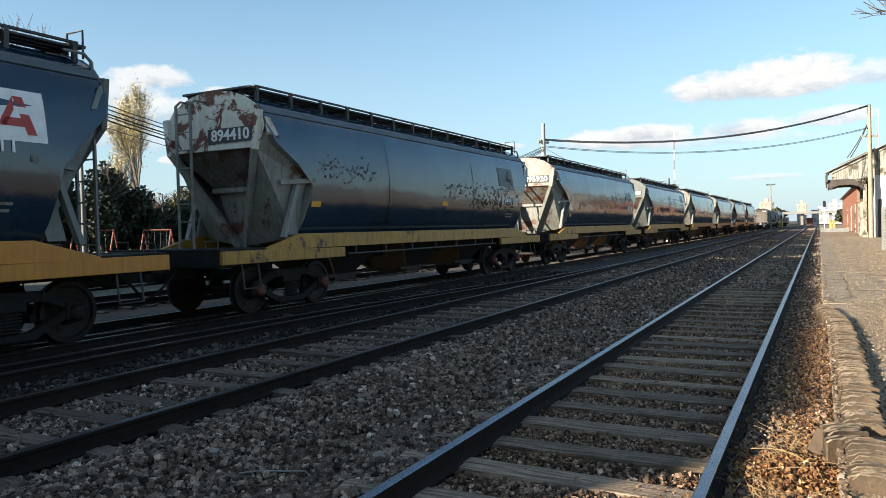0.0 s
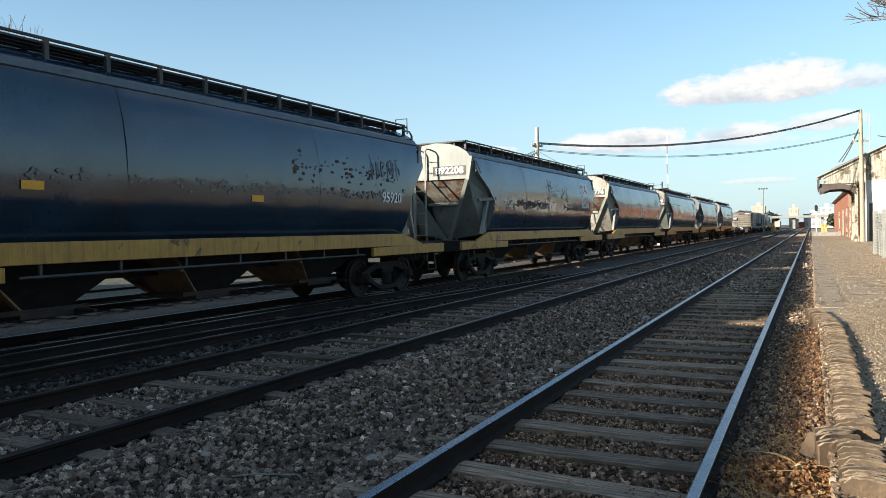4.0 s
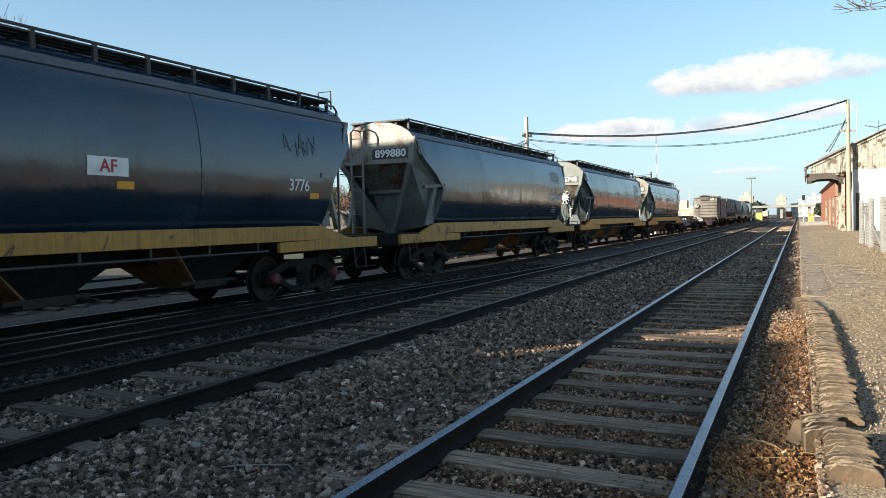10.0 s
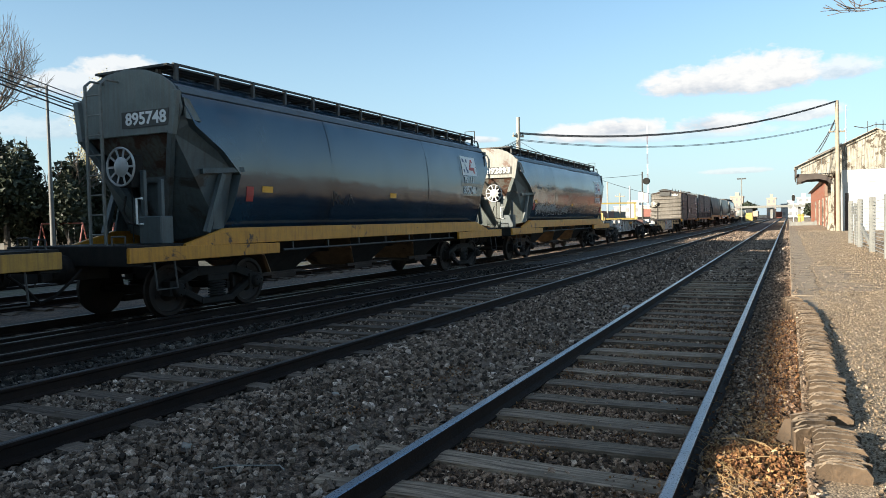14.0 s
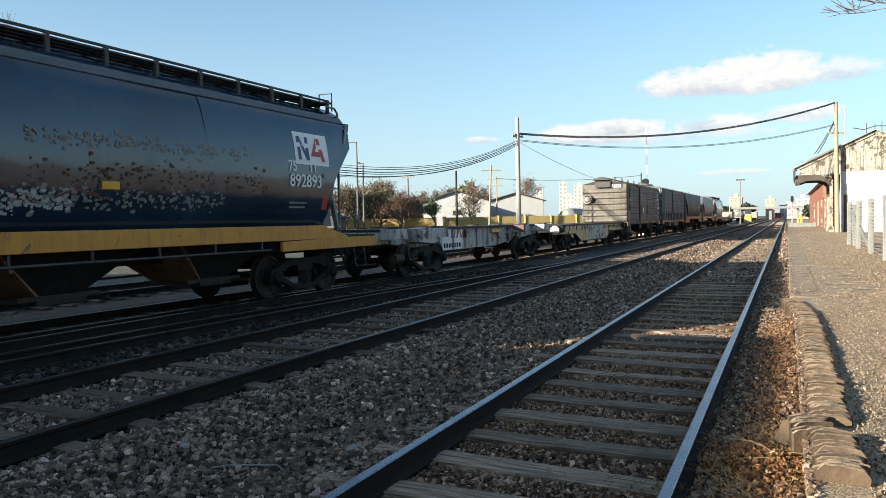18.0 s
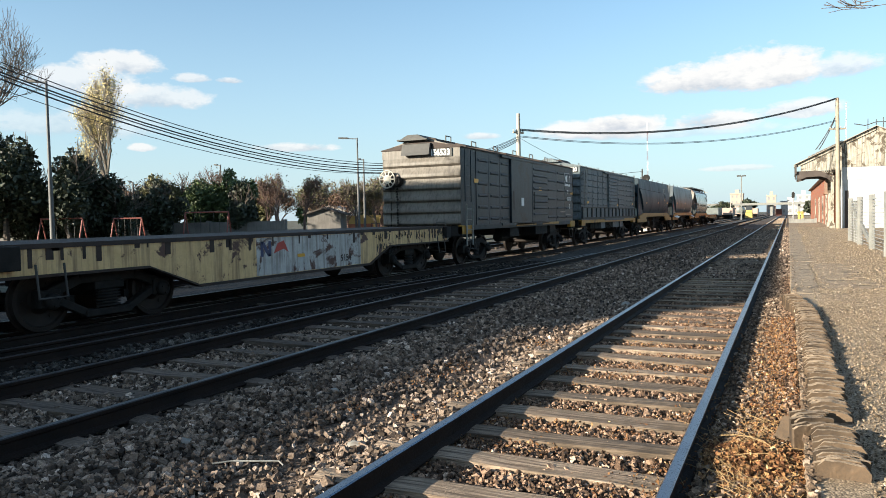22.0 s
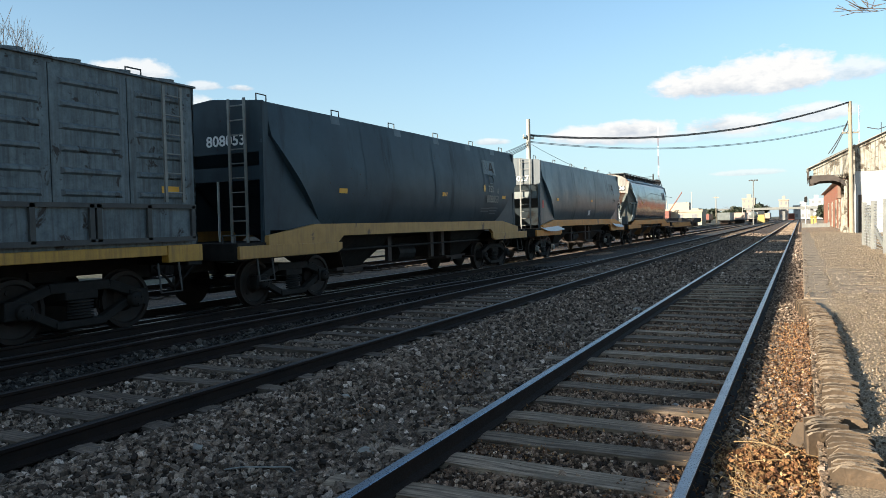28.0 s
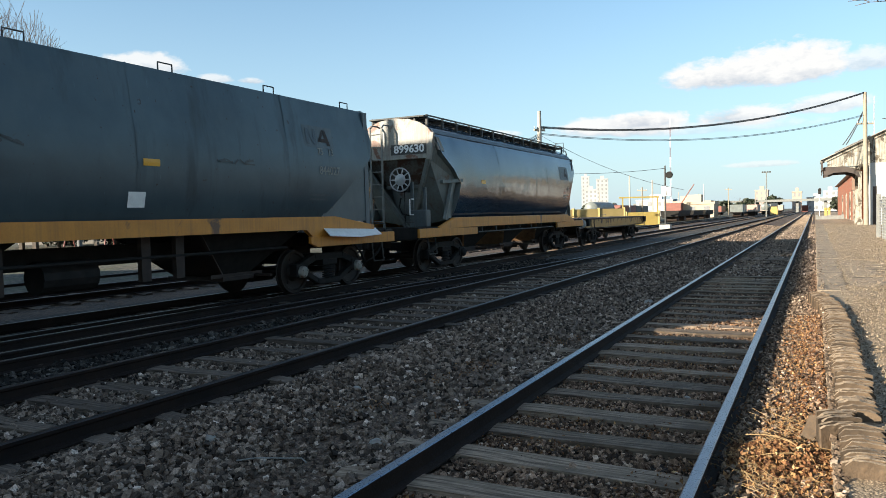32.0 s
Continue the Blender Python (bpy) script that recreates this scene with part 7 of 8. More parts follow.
def concrete_fence():
    root = thing("fence", "weathered board-and-wire fence with grey posts on the platform", "fence")
    rnd = random.Random(9)
    posts = [(2.9, 27.2), (2.92, 32.2), (2.85, 36.5), (2.8, 41.1), (2.86, 22.4)]
    for x, y in posts:
        bm = BM()
        box(bm, x - 0.1, x + 0.1, y - 0.1, y + 0.1, -0.1, 2.13)
        ob = part("post", bm, M["fence_grey"], root, bevel=0.02)
    for x, y, z1 in ((2.88, 39.6, 2.0), (2.9, 38.9, 1.95)):
        bm = BM()
        box(bm, x - 0.05, x + 0.05, y - 0.16, y + 0.16, -0.05, z1)
        part("plank", bm, M["fence_grey"], root)
    bm = BM()
    beam(bm, (2.86, 40.8, 1.75), (2.9, 33.0, 0.35), 0.08, 0.22)
    part("brace", bm, M["fence_grey"], root)
    for k in range(15):
        bm = BM()
        z = 0.15 + 0.13 * k
        chain(bm, [(2.86, 22.4, z), (2.9, 27.2, z), (2.92, 32.2, z - 0.02), (2.85, 36.5, z), (2.8, 41.1, z)], 0.011, 4)
        part("wire", bm, M["galv"], root)
    return root


def far_side_building():
    """Plain long building across the tracks, beside and behind the camera: its shadow lies over the near ground."""
    bm = BM()
    box(bm, -32.0, -20.0, -75.0, -12.0, -0.2, 7.5)
    box(bm, -32.0, -20.0, -12.0, 1.5, -0.2, 9.2)
    solid("wall_west", bm, M["concrete"], "plain long building wall across the tracks", "wall", kind="structure")
    # unseen east wall, added to shape wagon reflections and cut the sky fill
    bm = BM()
    box(bm, 9.0, 18.0, -60.0, 9.0, -0.1, 3.0)
    box(bm, 9.0, 18.0, 9.0, 27.0, -0.1, 2.6)
    box(bm, 9.0, 18.0, 27.0, 46.0, -0.1, 3.3)
    box(bm, 9.0, 18.0, 46.0, 64.0, -0.1, 2.5)
    solid("wall_east", bm, M["wall_dull"], "unseen plain rendered wall added to shape reflections and sky fill", "wall", kind="structure")


far_side_building()
build_platform()
build_goods_shed()
concrete_fence()
PR = (3.83, 69.2)
utility_pole("tall weathered timber utility pole with cables beside the shed", PR[0], PR[1], 11.03, "timber_post", 0.2, ((8.45, 1.3, 20),), (-0.12, 0))
bm = BM()
rod(bm, (4.75, 74.5, -0.05), (4.7, 74.5, 11.2), 0.05, 8, 0.03)
solid("metal_mast", bm, M["galv"], "thin metal mast behind the shed gable", "mast")
PM = (-16.15, 45.75)
utility_pole("pale concrete utility pole beyond the train", PM[0], PM[1], 8.45, "concrete", 0.19, ((7.2, 0.9, 60),))
PL = (-18.79, 6.84)
utility_pole("pale concrete utility pole beside the tracks", PL[0], PL[1], 8.2, "concrete", 0.19, ((7.2, 0.9, 0),))
for dz, ez, sag, r in ((0.0, 0.0, 3.0, 0.022), (0.1, 0.13, 2.98, 0.018), (-0.08, -0.06, 3.02, 0.018), (-0.16, -0.16, 3.05, 0.022), (0.16, 0.26, 2.97, 0.014), (-0.05, -0.5, 3.0, 0.01)):
    cable("overhead_cable", "black overhead cable sagging between utility poles", (PM[0], PM[1], 6.72 + dz), (PL[0], PL[1], 7.0 + ez), sag, r)
for dz in (0.0, 0.1, -0.1):
    cable("overhead_cable", "black overhead cable sagging between utility poles", (PM[0], PM[1], 7.3 + dz * 0.5), (PR[0] - 0.1, PR[1], 10.9 + dz * 0.5), 1.2, 0.024)
for dz in (0.0, -0.07):
    cable("overhead_cable", "black overhead cable sagging between utility poles", (PM[0], PM[1], 6.9 + dz), (PR[0] - 0.1, PR[1], 9.1 + dz), 1.1, 0.018)
cable("stay_wire", "thin stay wire from the concrete pole", (PM[0], PM[1], 6.8), (-8.0, 52.0, 3.0), 0.5, 0.012)
for dx in (-0.5, -0.25):
    cable("service_cable", "dark service cable hanging from pole to shed", (PR[0] - 0.1, PR[1], 9.7), (PR[0] - 1.2 + dx, PR[1] + 0.6, 6.75), 0.2, 0.04)

# ---------------------------------------------------------------- park beyond the train
tree("evergreen_tree", "large dark evergreen tree in the park", -49.0, 28.0, 9.4, 4.2, "leaf_dark", 12000, 0.2, 3, seed=2, crown_low=0.02)
tree("evergreen_tree", "large dark evergreen tree in the park", -44.6, 29.4, 8.4, 3.0, "leaf_dark", 11000, 0.17, 3, seed=3, crown_low=0.02)
tree("evergreen_tree", "large dark evergreen tree in the park", -46.8, 29.9, 7.8, 2.8, "leaf_dark", 9000, 0.17, 3, seed=16, crown_low=0.02)
tree("evergreen_tree", "rounded dark evergreen tree in the park", -43.4, 40.6, 5.0, 2.4, "leaf_dark", 7000, 0.15, 3, seed=17, crown_low=0.02)
tree("evergreen_tree", "smaller dark evergreen tree in the park", -41.6, 31.6, 6.9, 2.2, "leaf_dark", 8000, 0.15, 3, seed=4, crown_low=0.02)
tree("evergreen_tree", "smaller dark evergreen tree in the park", -42.6, 35.4, 5.2, 2.6, "leaf_dark", 8000, 0.15, 3, seed=5, crown_low=0.02)
tree("evergreen_tree", "smaller dark evergreen tree in the park", -50.5, 40.5, 5.0, 2.6, "leaf_mid", 7000, 0.15, 3, seed=15, crown_low=0.02)
tree("bare_tree", "bare winter tree with fine twigs", -34.2, 19.8, 11.8, 4.4, None, 0, 0.1, 5, 0.25, 1.25, "bark", 6)
tree("poplar_tree", "tall half-bare poplar with pale golden leaves", -46.4, 39.2, 12.9, 2.6, "leaf_gold", 9500, 0.06, 5, 0.3, 0.6, "bark_pale", 7, "tips")
tree("bush", "dark ivy-grown bush at the foot of the poplar", -46.2, 39.0, 4.6, 1.5, "leaf_mid", 3500, 0.14, 2, seed=8, crown_low=0.02)
for i, (x, y, h, r, leaf) in enumerate(((-47.2, 44.6, 5.9, 2.3, "leaf_olive"), (-44.4, 46.2, 6.1, 2.2, "leaf_mid"), (-41.6, 47.4, 6.2, 2.0, "leaf_mid"), (-40.0, 46.0, 5.0, 1.6, "leaf_dark"))):
    tree("evergreen_tree", "rounded evergreen tree along the park wall", x, y, h, r, leaf, 8000, 0.15, 3, seed=20 + i, crown_low=0.03)
for i, (x, y, h, r) in enumerate(((-51.5, 48.0, 5.6, 3.0), (-47.0, 52.0, 6.8, 3.0), (-41.2, 52.0, 6.0, 2.6), (-39.0, 53.0, 5.6, 2.2))):
    tree("bare_tree", "reddish bare winter tree behind the hedge", x, y, h, r, "leaf_olive", 260, 0.1, 5, 0.22, 0.9, "bark_red", 30 + i, "tips")
for i in range(9):
    tree("bare_tree", "reddish-brown bare tree beyond the park", -78 + 5.2 * i, 66 + 5.0 * i - 4 * (i % 2), 6.6 + 0.8 * (i % 3), 3.6, "leaf_olive", 500, 0.13, 5, 0.2, 0.95, "bark_red", 140 + i, "tips")
for i, (x, y, h, r, c) in enumerate(((-42.0, 60.0, 6.0, 3.0, 500), (-39.5, 62.5, 5.4, 2.4, 350), (-39.2, 66.0, 5.3, 2.5, 900), (-35.0, 72.0, 4.0, 1.6, 900), (-33.0, 77.0, 5.2, 2.4, 200))):
    tree("small_tree", "small spreading tree with thin autumn leaves", x, y, h, r, "leaf_olive" if i != 3 else "leaf_mid", c, 0.13, 5, 0.22, 0.9, "bark", 40 + i, "tips")
for i, (x, y, h, r) in enumerate(((-56.0, 95.0, 6.6, 4.0), (-51.0, 98.0, 6.2, 4.0), (-46.0, 101.0, 5.6, 3.5), (-60.0, 88.0, 6.0, 4.0), (-64.0, 70.0, 6.0, 4.0), (-62.0, 58.0, 6.5, 4.0))):
    tree("evergreen_tree", "distant dark tree behind the houses", x, y, h, r, "leaf_dark", 3500, 0.26, 2, seed=50 + i, crown_low=0.02)

for i in range(16):
    tree("evergreen_tree", "distant tree of the park edge", -118 + 4.6 * i, 62 + 3.4 * i + 3 * (i % 3), 5.6 + 1.1 * (i % 4), 3.6, ("leaf_olive", "leaf_mid", "leaf_dark")[i % 3], 2400, 0.3, 2, seed=120 + i, crown_low=0.01)
for i, (x, y, h, r) in enumerate(((-47.8, 31.5, 5.2, 2.4), (-45.4, 31.6, 4.6, 2.2), (-43.6, 33.0, 4.4, 2.2), (-44.8, 35.5, 4.8, 2.4), (-46.8, 36.6, 4.6, 2.2), (-52.5, 31.5, 7.4, 3.2), (-51.0, 34.5, 6.0, 3.0))):
    tree("evergreen_tree", "dense dark evergreen shrub in the park", x, y, h, r, "leaf_dark", 7000, 0.13, 3, seed=220 + i, crown_low=0.0)
for i in range(15):
    f = i / 14
    tree("bare_tree", "bare rust-brown winter tree beyond the park wall", -66 + 29 * f + 1.2 * math.sin(i * 2.1), 53 + 19 * f + 2.0 * math.sin(i * 3.7), 5.4 + 0.9 * math.sin(i * 1.7), 3.2, "leaf_rust" if i % 3 else "leaf_olive", 1300, 0.09, 5, 0.2, 0.95, "bark_red", 240 + i, "tips")
lamp_post(-36.85, 26.9, 9.55, (0.9, 195), "tall dark steel lamp post in the park")
lamp_post(-49.6, 54.2, 7.15, (0.7, 170))
lamp_post(-51.6, 42.3, 6.2, (0.6, 185))
lamp_post(-37.7, 60.1, 9.5, (1.5, 195))
lamp_post(-38.2, 62.0, 7.6, (0.5, 190))
lamp_post(-50.8, 44.8, 5.2, (0.3, 190), "thin grey pole in the park")
utility_pole("rusty brown steel post beyond the tracks", -28.96, 64.1, 6.55, "brown_steel", 0.14)
utility_pole("leaning timber pole with cross arm", -29.9, 74.8, 7.8, "timber_post", 0.13, ((7.2, 2.2, 30),), (0.35, 0))
utility_pole("slim timber pole with two cross arms", -34.5, 89.2, 7.4, "timber_post", 0.12, ((7.1, 2.4, 20), (6.2, 1.8, 20)))
utility_pole("slim floodlight mast with small cross arms", -45.0, 84.2, 7.8, "walkway", 0.1, ((7.5, 1.6, 20), (6.4, 1.0, 20)))


def swing_frame(x, y, w, turn, h=1.9):
    root = thing("swing_frame", "faded red tubular swing frame in the park", "swing", pose(x, y, 0, 0, 0, turn), "swing frames in the park")
    for s in (-1, 1):
        bm = BM()
        chain(bm, [(s * w / 2, -0.7, 0), (s * w / 2, 0, h), (s * w / 2, 0.7, 0)], 0.045, 8)
        part("side_frame", bm, M["paint_red_tube"], root)
    bm = BM()
    rod(bm, (-w / 2, 0, h), (w / 2, 0, h), 0.05, 8)
    part("top_bar", bm, M["paint_red_tube"], root)
    for k in (-0.22, 0.22):
        bm = BM()
        for e in (-0.2, 0.2):
            rod(bm, (k * w + e, 0, h), (k * w + e, 0, 0.5), 0.012, 5)
        box(bm, k * w - 0.24, k * w + 0.24, -0.1, 0.1, 0.46, 0.5)
        part("swing_seat", bm, M["walkway"], root)
    return root


swing_frame(-38.0, 33.0, 1.8, 25)
swing_frame(-36.3, 38.2, 3.0, 25, 2.25)
swing_frame(-41.0, 30.6, 2.6, 25, 1.95)


def low_wall(name, label, p, q, h, mat, cap=None, thick=0.2):
    root = thing(name, label, "wall")
    bm = BM()
    beam(bm, (p[0], p[1], h / 2 - 0.1), (q[0], q[1], h / 2 - 0.1), thick, h + 0.2)
    part("wall_face", bm, M[mat], root)
    if cap:
        bm = BM()
        beam(bm, (p[0], p[1], h * 0.28), (q[0], q[1], h * 0.28), thick + 0.02, h * 0.5)
        part("painted_band", bm, M[cap], root)
    n = max(2, int((Vector(q) - Vector(p)).length / 3))
    for k in range(n + 1):
        c = Vector((*p, 0)).lerp(Vector((*q, 0)), k / n)
        bm = BM()
        box(bm, c.x - 0.15, c.x + 0.15, c.y - 0.15, c.y + 0.15, -0.1, h + 0.12)
        part("pier", bm, M[mat], root)
    return root


low_wall("park_wall", "low weathered concrete wall along the park", (-47.5, 41.8), (-36.5, 47.0), 1.55, "wall_dull")
low_wall("park_wall", "low weathered concrete wall along the park", (-58.0, 37.0), (-47.8, 41.6), 1.3, "wall_dull")
low_wall("painted_wall", "yellow wall with a red painted base", (-45.5, 69.3), (-36.0, 73.6), 2.0, "wall_yellow", "wall_red")
low_wall("painted_wall", "yellow wall with a red painted base", (-35.0, 74.0), (-20.0, 86.0), 2.0, "wall_yellow", "wall_red")


def house(name, label, x, y, turn, w, d, eave, ridge, wall, roof, windows=(), z=-0.1):
    """Gabled house: the gable faces -y of its own space."""
    root = thing(name, label, "building", pose(x, y, z, 0, 0, turn))
    bm = BM()
    prism(bm, [(-w / 2, 0), (w / 2, 0), (w / 2, eave), (0, ridge), (-w / 2, eave)], "y", 0, d)
    part("wall", bm, M[wall], root)
    for s in (-1, 1):
        bm = BM()
        dz = (ridge - eave) / (w / 2)
        prism(bm, [(s * (w / 2 + 0.4), eave - 0.4 * dz + 0.03), (0, ridge + 0.03), (0, ridge + 0.18), (s * (w / 2 + 0.4), eave - 0.4 * dz + 0.18)], "y", -0.35, d + 0.35)
        part("roof_slope", bm, M[roof], root)
    for wx, wy, wz, ww, wh, face in windows:
        bm = BM()
        if face == "gable":
            box(bm, wx - ww / 2, wx + ww / 2, -0.04, 0.03, wz, wz + wh)
        else:
            box(bm, w / 2 - 0.03, w / 2 + 0.04, wy - ww / 2, wy + ww / 2, wz, wz + wh)
        part("window", bm, M["window_dark"], root)
    return root


house("white_warehouse", "white rendered warehouse with shallow brown gable roof", -37.2, 82.2, 26, 8.2, 26, 4.1, 5.35, "white_wall", "roof_dark", [(0, 0, 2.4, 0.9, 0.6, "gable")])
house("long_shed", "grey shed with low curved roof behind the warehouse", -35.4, 99.0, 24, 8.0, 30, 4.4, 5.5, "far_grey", "roof_dark", [(0, 3 + 4 * k, 2.2, 2.2, 1.2, "side") for k in range(6)])
house("small_house", "small pale house behind the trees", -52.0, 76.0, 20, 5, 6, 2.6, 3.3, "white_wall", "roof_sheet", [(-1, 0, 1.0, 0.8, 1.0, "gable")])
house("small_house", "small pale house behind the trees", -58.0, 62.0, 35, 6, 7, 2.8, 3.8, "far_cream", "roof_dark", [(1, 0, 1.0, 0.9, 1.1, "gable")])
house("small_house", "low shed with dark roof beside the park", -40.0, 57.5, 25, 3.2, 4, 2.2, 2.7, "wall_dull", "roof_dark")


# ---------------------------------------------------------------- the yard and town in the distance
def block(name, label, x, y, w, d, h, wall, floors, cols, turn=0.0):
    """A distant building with its rows of windows on the two sides that show."""
    root = thing(name, label, "building", pose(x, y, -0.1, 0, 0, turn))
    bm = BM()
    box(bm, -w / 2, w / 2, 0, d, 0, h)
    part("wall", bm, M[wall], root)
    bm = BM()
    box(bm, -w / 2 - 0.2, w / 2 + 0.2, -0.2, d + 0.2, h, h + 0.5)
    box(bm, -w / 6, w / 6, d / 3, d * 0.7, h + 0.5, h + 2.2)
    part("roof", bm, M[wall], root)
    fh, cw = h / floors, w / cols
    for i in range(floors):
        for j in range(cols):
            bm = BM()
            xx, zz = -w / 2 + cw * (j + 0.5), fh * (i + 0.35)
            box(bm, xx - cw * 0.2, xx + cw * 0.2, -0.06, 0.04, zz, zz + fh * 0.5)
            part("window", bm, M["window_far"], root)
    return root


block("apartment_block", "cream apartment block in the distance", -20.8, 350.0, 5.2, 9, 9.6, "far_brown", 4, 3)
block("apartment_tower", "pale apartment tower far behind the yard", -104.5, 398.0, 6.4, 7, 20.0, "far_grey", 9, 3, 15)
block("apartment_tower", "pale apartment tower far behind the yard", -112.0, 402.0, 7.0, 7, 14.5, "far_grey", 6, 3, 15)
block("apartment_tower", "pale apartment tower far behind the yard", -118.0, 412.0, 4.5, 6, 22.5, "far_grey", 10, 2, 15)
block("apartment_tower", "pale apartment tower far behind the yard", -130.0, 405.0, 4.0, 6, 20.0, "far_grey", 9, 2, 15)
block("apartment_block", "pale block beside the line in the distance", 6.0, 345.0, 5.0, 9, 8.2, "far_grey", 4, 2)
block("apartment_block", "low pale brown block in the distance", -7.0, 368.0, 3.9, 9, 8.8, "far_brown", 3, 2)
block("apartment_block", "low pale block in the distance", 1.0, 375.0, 8.0, 9, 6.0, "far_grey", 2, 3)
block("yard_shed", "low pale shed in the railway yard", -24.0, 168.0, 9.0, 8, 3.0, "far_cream", 1, 3)
block("yard_shed", "low pale shed in the railway yard", -36.0, 240.0, 14.0, 8, 4.2, "far_cream", 1, 4)
block("yard_shed", "low pale shed in the railway yard", -48.0, 250.0, 12.0, 8, 5.2, "far_grey", 2, 4)

overpass = thing("overpass", "concrete road overpass across the line in the distance", "bridge")
bm = BM()
box(bm, -70, 30, 318, 326, 4.2, 5.1)
part("deck", bm, M["fence_grey"], overpass)
for x in range(-66, 30, 10):
    bm = BM()
    box(bm, x - 0.5, x + 0.5, 320, 324, -0.1, 4.2)
    part("pier", bm, M["fence_grey"], overpass)
for i, (x, y, h, r) in enumerate(((-32, 300, 6.5, 6), (-24, 310, 7.5, 6), (-15, 332, 8.5, 5), (-42, 290, 6, 6), (8.5, 300, 7, 5), (-55, 270, 6, 6), (-70, 260, 7, 7), (-85, 250, 7, 7), (12.0, 240, 7, 4))):
    tree("evergreen_tree", "distant dark tree by the railway yard", x, y, h * 0.85, r, "leaf_dark", 1500, 0.6, 2, seed=80 + i, crown_low=0.02)

signal = thing("railway_signal", "railway colour-light signal on a steel post with cabinet", "signal", pose(-12.85, 72.4, -0.1))
bm = BM()
rod(bm, (0, 0, 0), (0, 0, 6.05), 0.09, 8, 0.07)
part("post", bm, M["walkway"], signal)
bm = BM()
disc_stack(bm, (0.38, -0.1, 5.15), (0, 1, 0), ((0, 0.3), (0.08, 0.33), (0.25, 0.33)), 18)
box(bm, 0.05, 0.5, 0.02, 0.12, 4.95, 5.35)
part("signal_head", bm, M["black_steel"], signal)
bm = BM()
box(bm, -0.35, 0.15, -0.15, 0.05, 3.1, 4.1)
part("route_board", bm, M["paint_white"], signal)
bm = BM()
box(bm, 0.1, 0.55, -0.15, 0.05, 3.1, 4.0)
part("route_board", bm, M["paint_white"], signal)
bm = BM()
box(bm, -0.5, 0.5, -0.5, 0.5, -0.1, 0.35)
part("foundation", bm, M["concrete"], signal)
cable("overhead_cable", "thin cable strung to the signal post", (-12.85, 72.4, 5.7), (-24.0, 62.0, 5.4), 0.3, 0.02)
signal2 = thing("railway_signal", "small colour-light signal beside the line", "signal", pose(0.8, 135.6, -0.1))
bm = BM()
rod(bm, (0, 0, 0), (0, 0, 4.9), 0.08, 8)
part("post", bm, M["galv"], signal2)
bm = BM()
prism(bm, [(-0.2, 3.85), (0.2, 3.85), (0.24, 4.1), (0.24, 4.6), (0.12, 4.84), (-0.12, 4.84), (-0.24, 4.6), (-0.24, 4.1)], "y", -0.15, 0.1)
part("signal_head", bm, M["black_steel"], signal2)
for x, y, h, mt in ((-25.0, 111.2, 7.2, "concrete"), (-25.4, 122.2, 5.7, "timber_post"), (-21.9, 112.7, 6.4, "concrete"), (-23.1, 179.7, 7.8, "concrete"), (-21.1, 214.5, 7.7, "timber_post"), (-27.0, 200.0, 6.0, "timber_post"), (-30.5, 190.0, 6.4, "concrete"), (-16.0, 240.0, 7.0, "concrete"), (-40.0, 150.0, 6.0, "concrete")):
    utility_pole("slim pole in the railway yard", x, y, h, mt, 0.14, ((h - 0.5, 1.6, 0),) if mt == "timber_post" else ())
flood = thing("floodlight_mast", "tall floodlight mast in the railway yard", "floodlight", pose(-8.83, 164.6, -0.1))
bm = BM()
rod(bm, (0, 0, 0), (0, 0, 9.2), 0.16, 8, 0.1)
part("pole", bm, M["ladder_grey"], flood)
for dx in (-0.7, -0.25, 0.25, 0.7):
    bm = BM()
    box(bm, dx - 0.18, dx + 0.18, -0.15, 0.15, 9.1, 9.4)
    part("lamp_head", bm, M["walkway"], flood)
mast = thing("radio_mast", "thin red and white lattice radio mast", "mast", pose(-39.0, 229.0, -0.1))
for k in range(10):
    bm = BM()
    for dx, dy in ((-0.16, -0.1), (0.16, -0.1), (0, 0.18)):
        rod(bm, (dx, dy, 3 * k), (dx, dy, 3 * k + 3), 0.028, 5)
    chain(bm, [(-0.16, -0.1, 3 * k), (0.16, -0.1, 3 * k + 0.75), (-0.16, -0.1, 3 * k + 1.5), (0.16, -0.1, 3 * k + 2.25), (-0.16, -0.1, 3 * k + 3)], 0.018, 4)
    part("lattice_section", bm, M["paint_white"] if k % 2 else M["paint_red_tube"], mast)
gantry = thing("gantry_crane", "yellow gantry crane in the railway yard", "crane", pose(-21.4, 101.5, -0.1, 0, 0, 27))
for x in (-2.4, 2.4):
    bm = BM()
    beam(bm, (x, 0, 0), (x, 0, 3.7), 0.14, 0.14, (0, 1, 0))
    part("leg", bm, M["machine_yellow"], gantry)
bm = BM()
box(bm, -2.9, 2.6, -0.1, 0.1, 3.55, 3.75)
part("girder", bm, M["machine_yellow"], gantry)
jib = thing("rail_crane", "rust-red jib crane in the railway yard", "crane", pose(-26.8, 166.4, -0.1))
bm = BM()
for s in (-0.35, 0.35):
    beam(bm, (0, s, 2.2), (3.4, s * 0.3, 7.4), 0.15, 0.15, (0, 1, 0))
for k in range(7):
    f = k / 7
    rod(bm, (3.4 * f, -0.35 * (1 - f * 0.7), 2.2 + 5.2 * f), (3.4 * (f + 0.12), 0.35 * (1 - f * 0.7), 2.2 + 5.2 * (f + 0.12)), 0.05, 5)
part("jib", bm, M["lamp_red"], jib)
bm = BM()
box(bm, -2.4, 0.8, -1.2, 1.2, 1.0, 3.4)
part("cab", bm, M["lamp_red"], jib, bevel=0.05)
bm = BM()
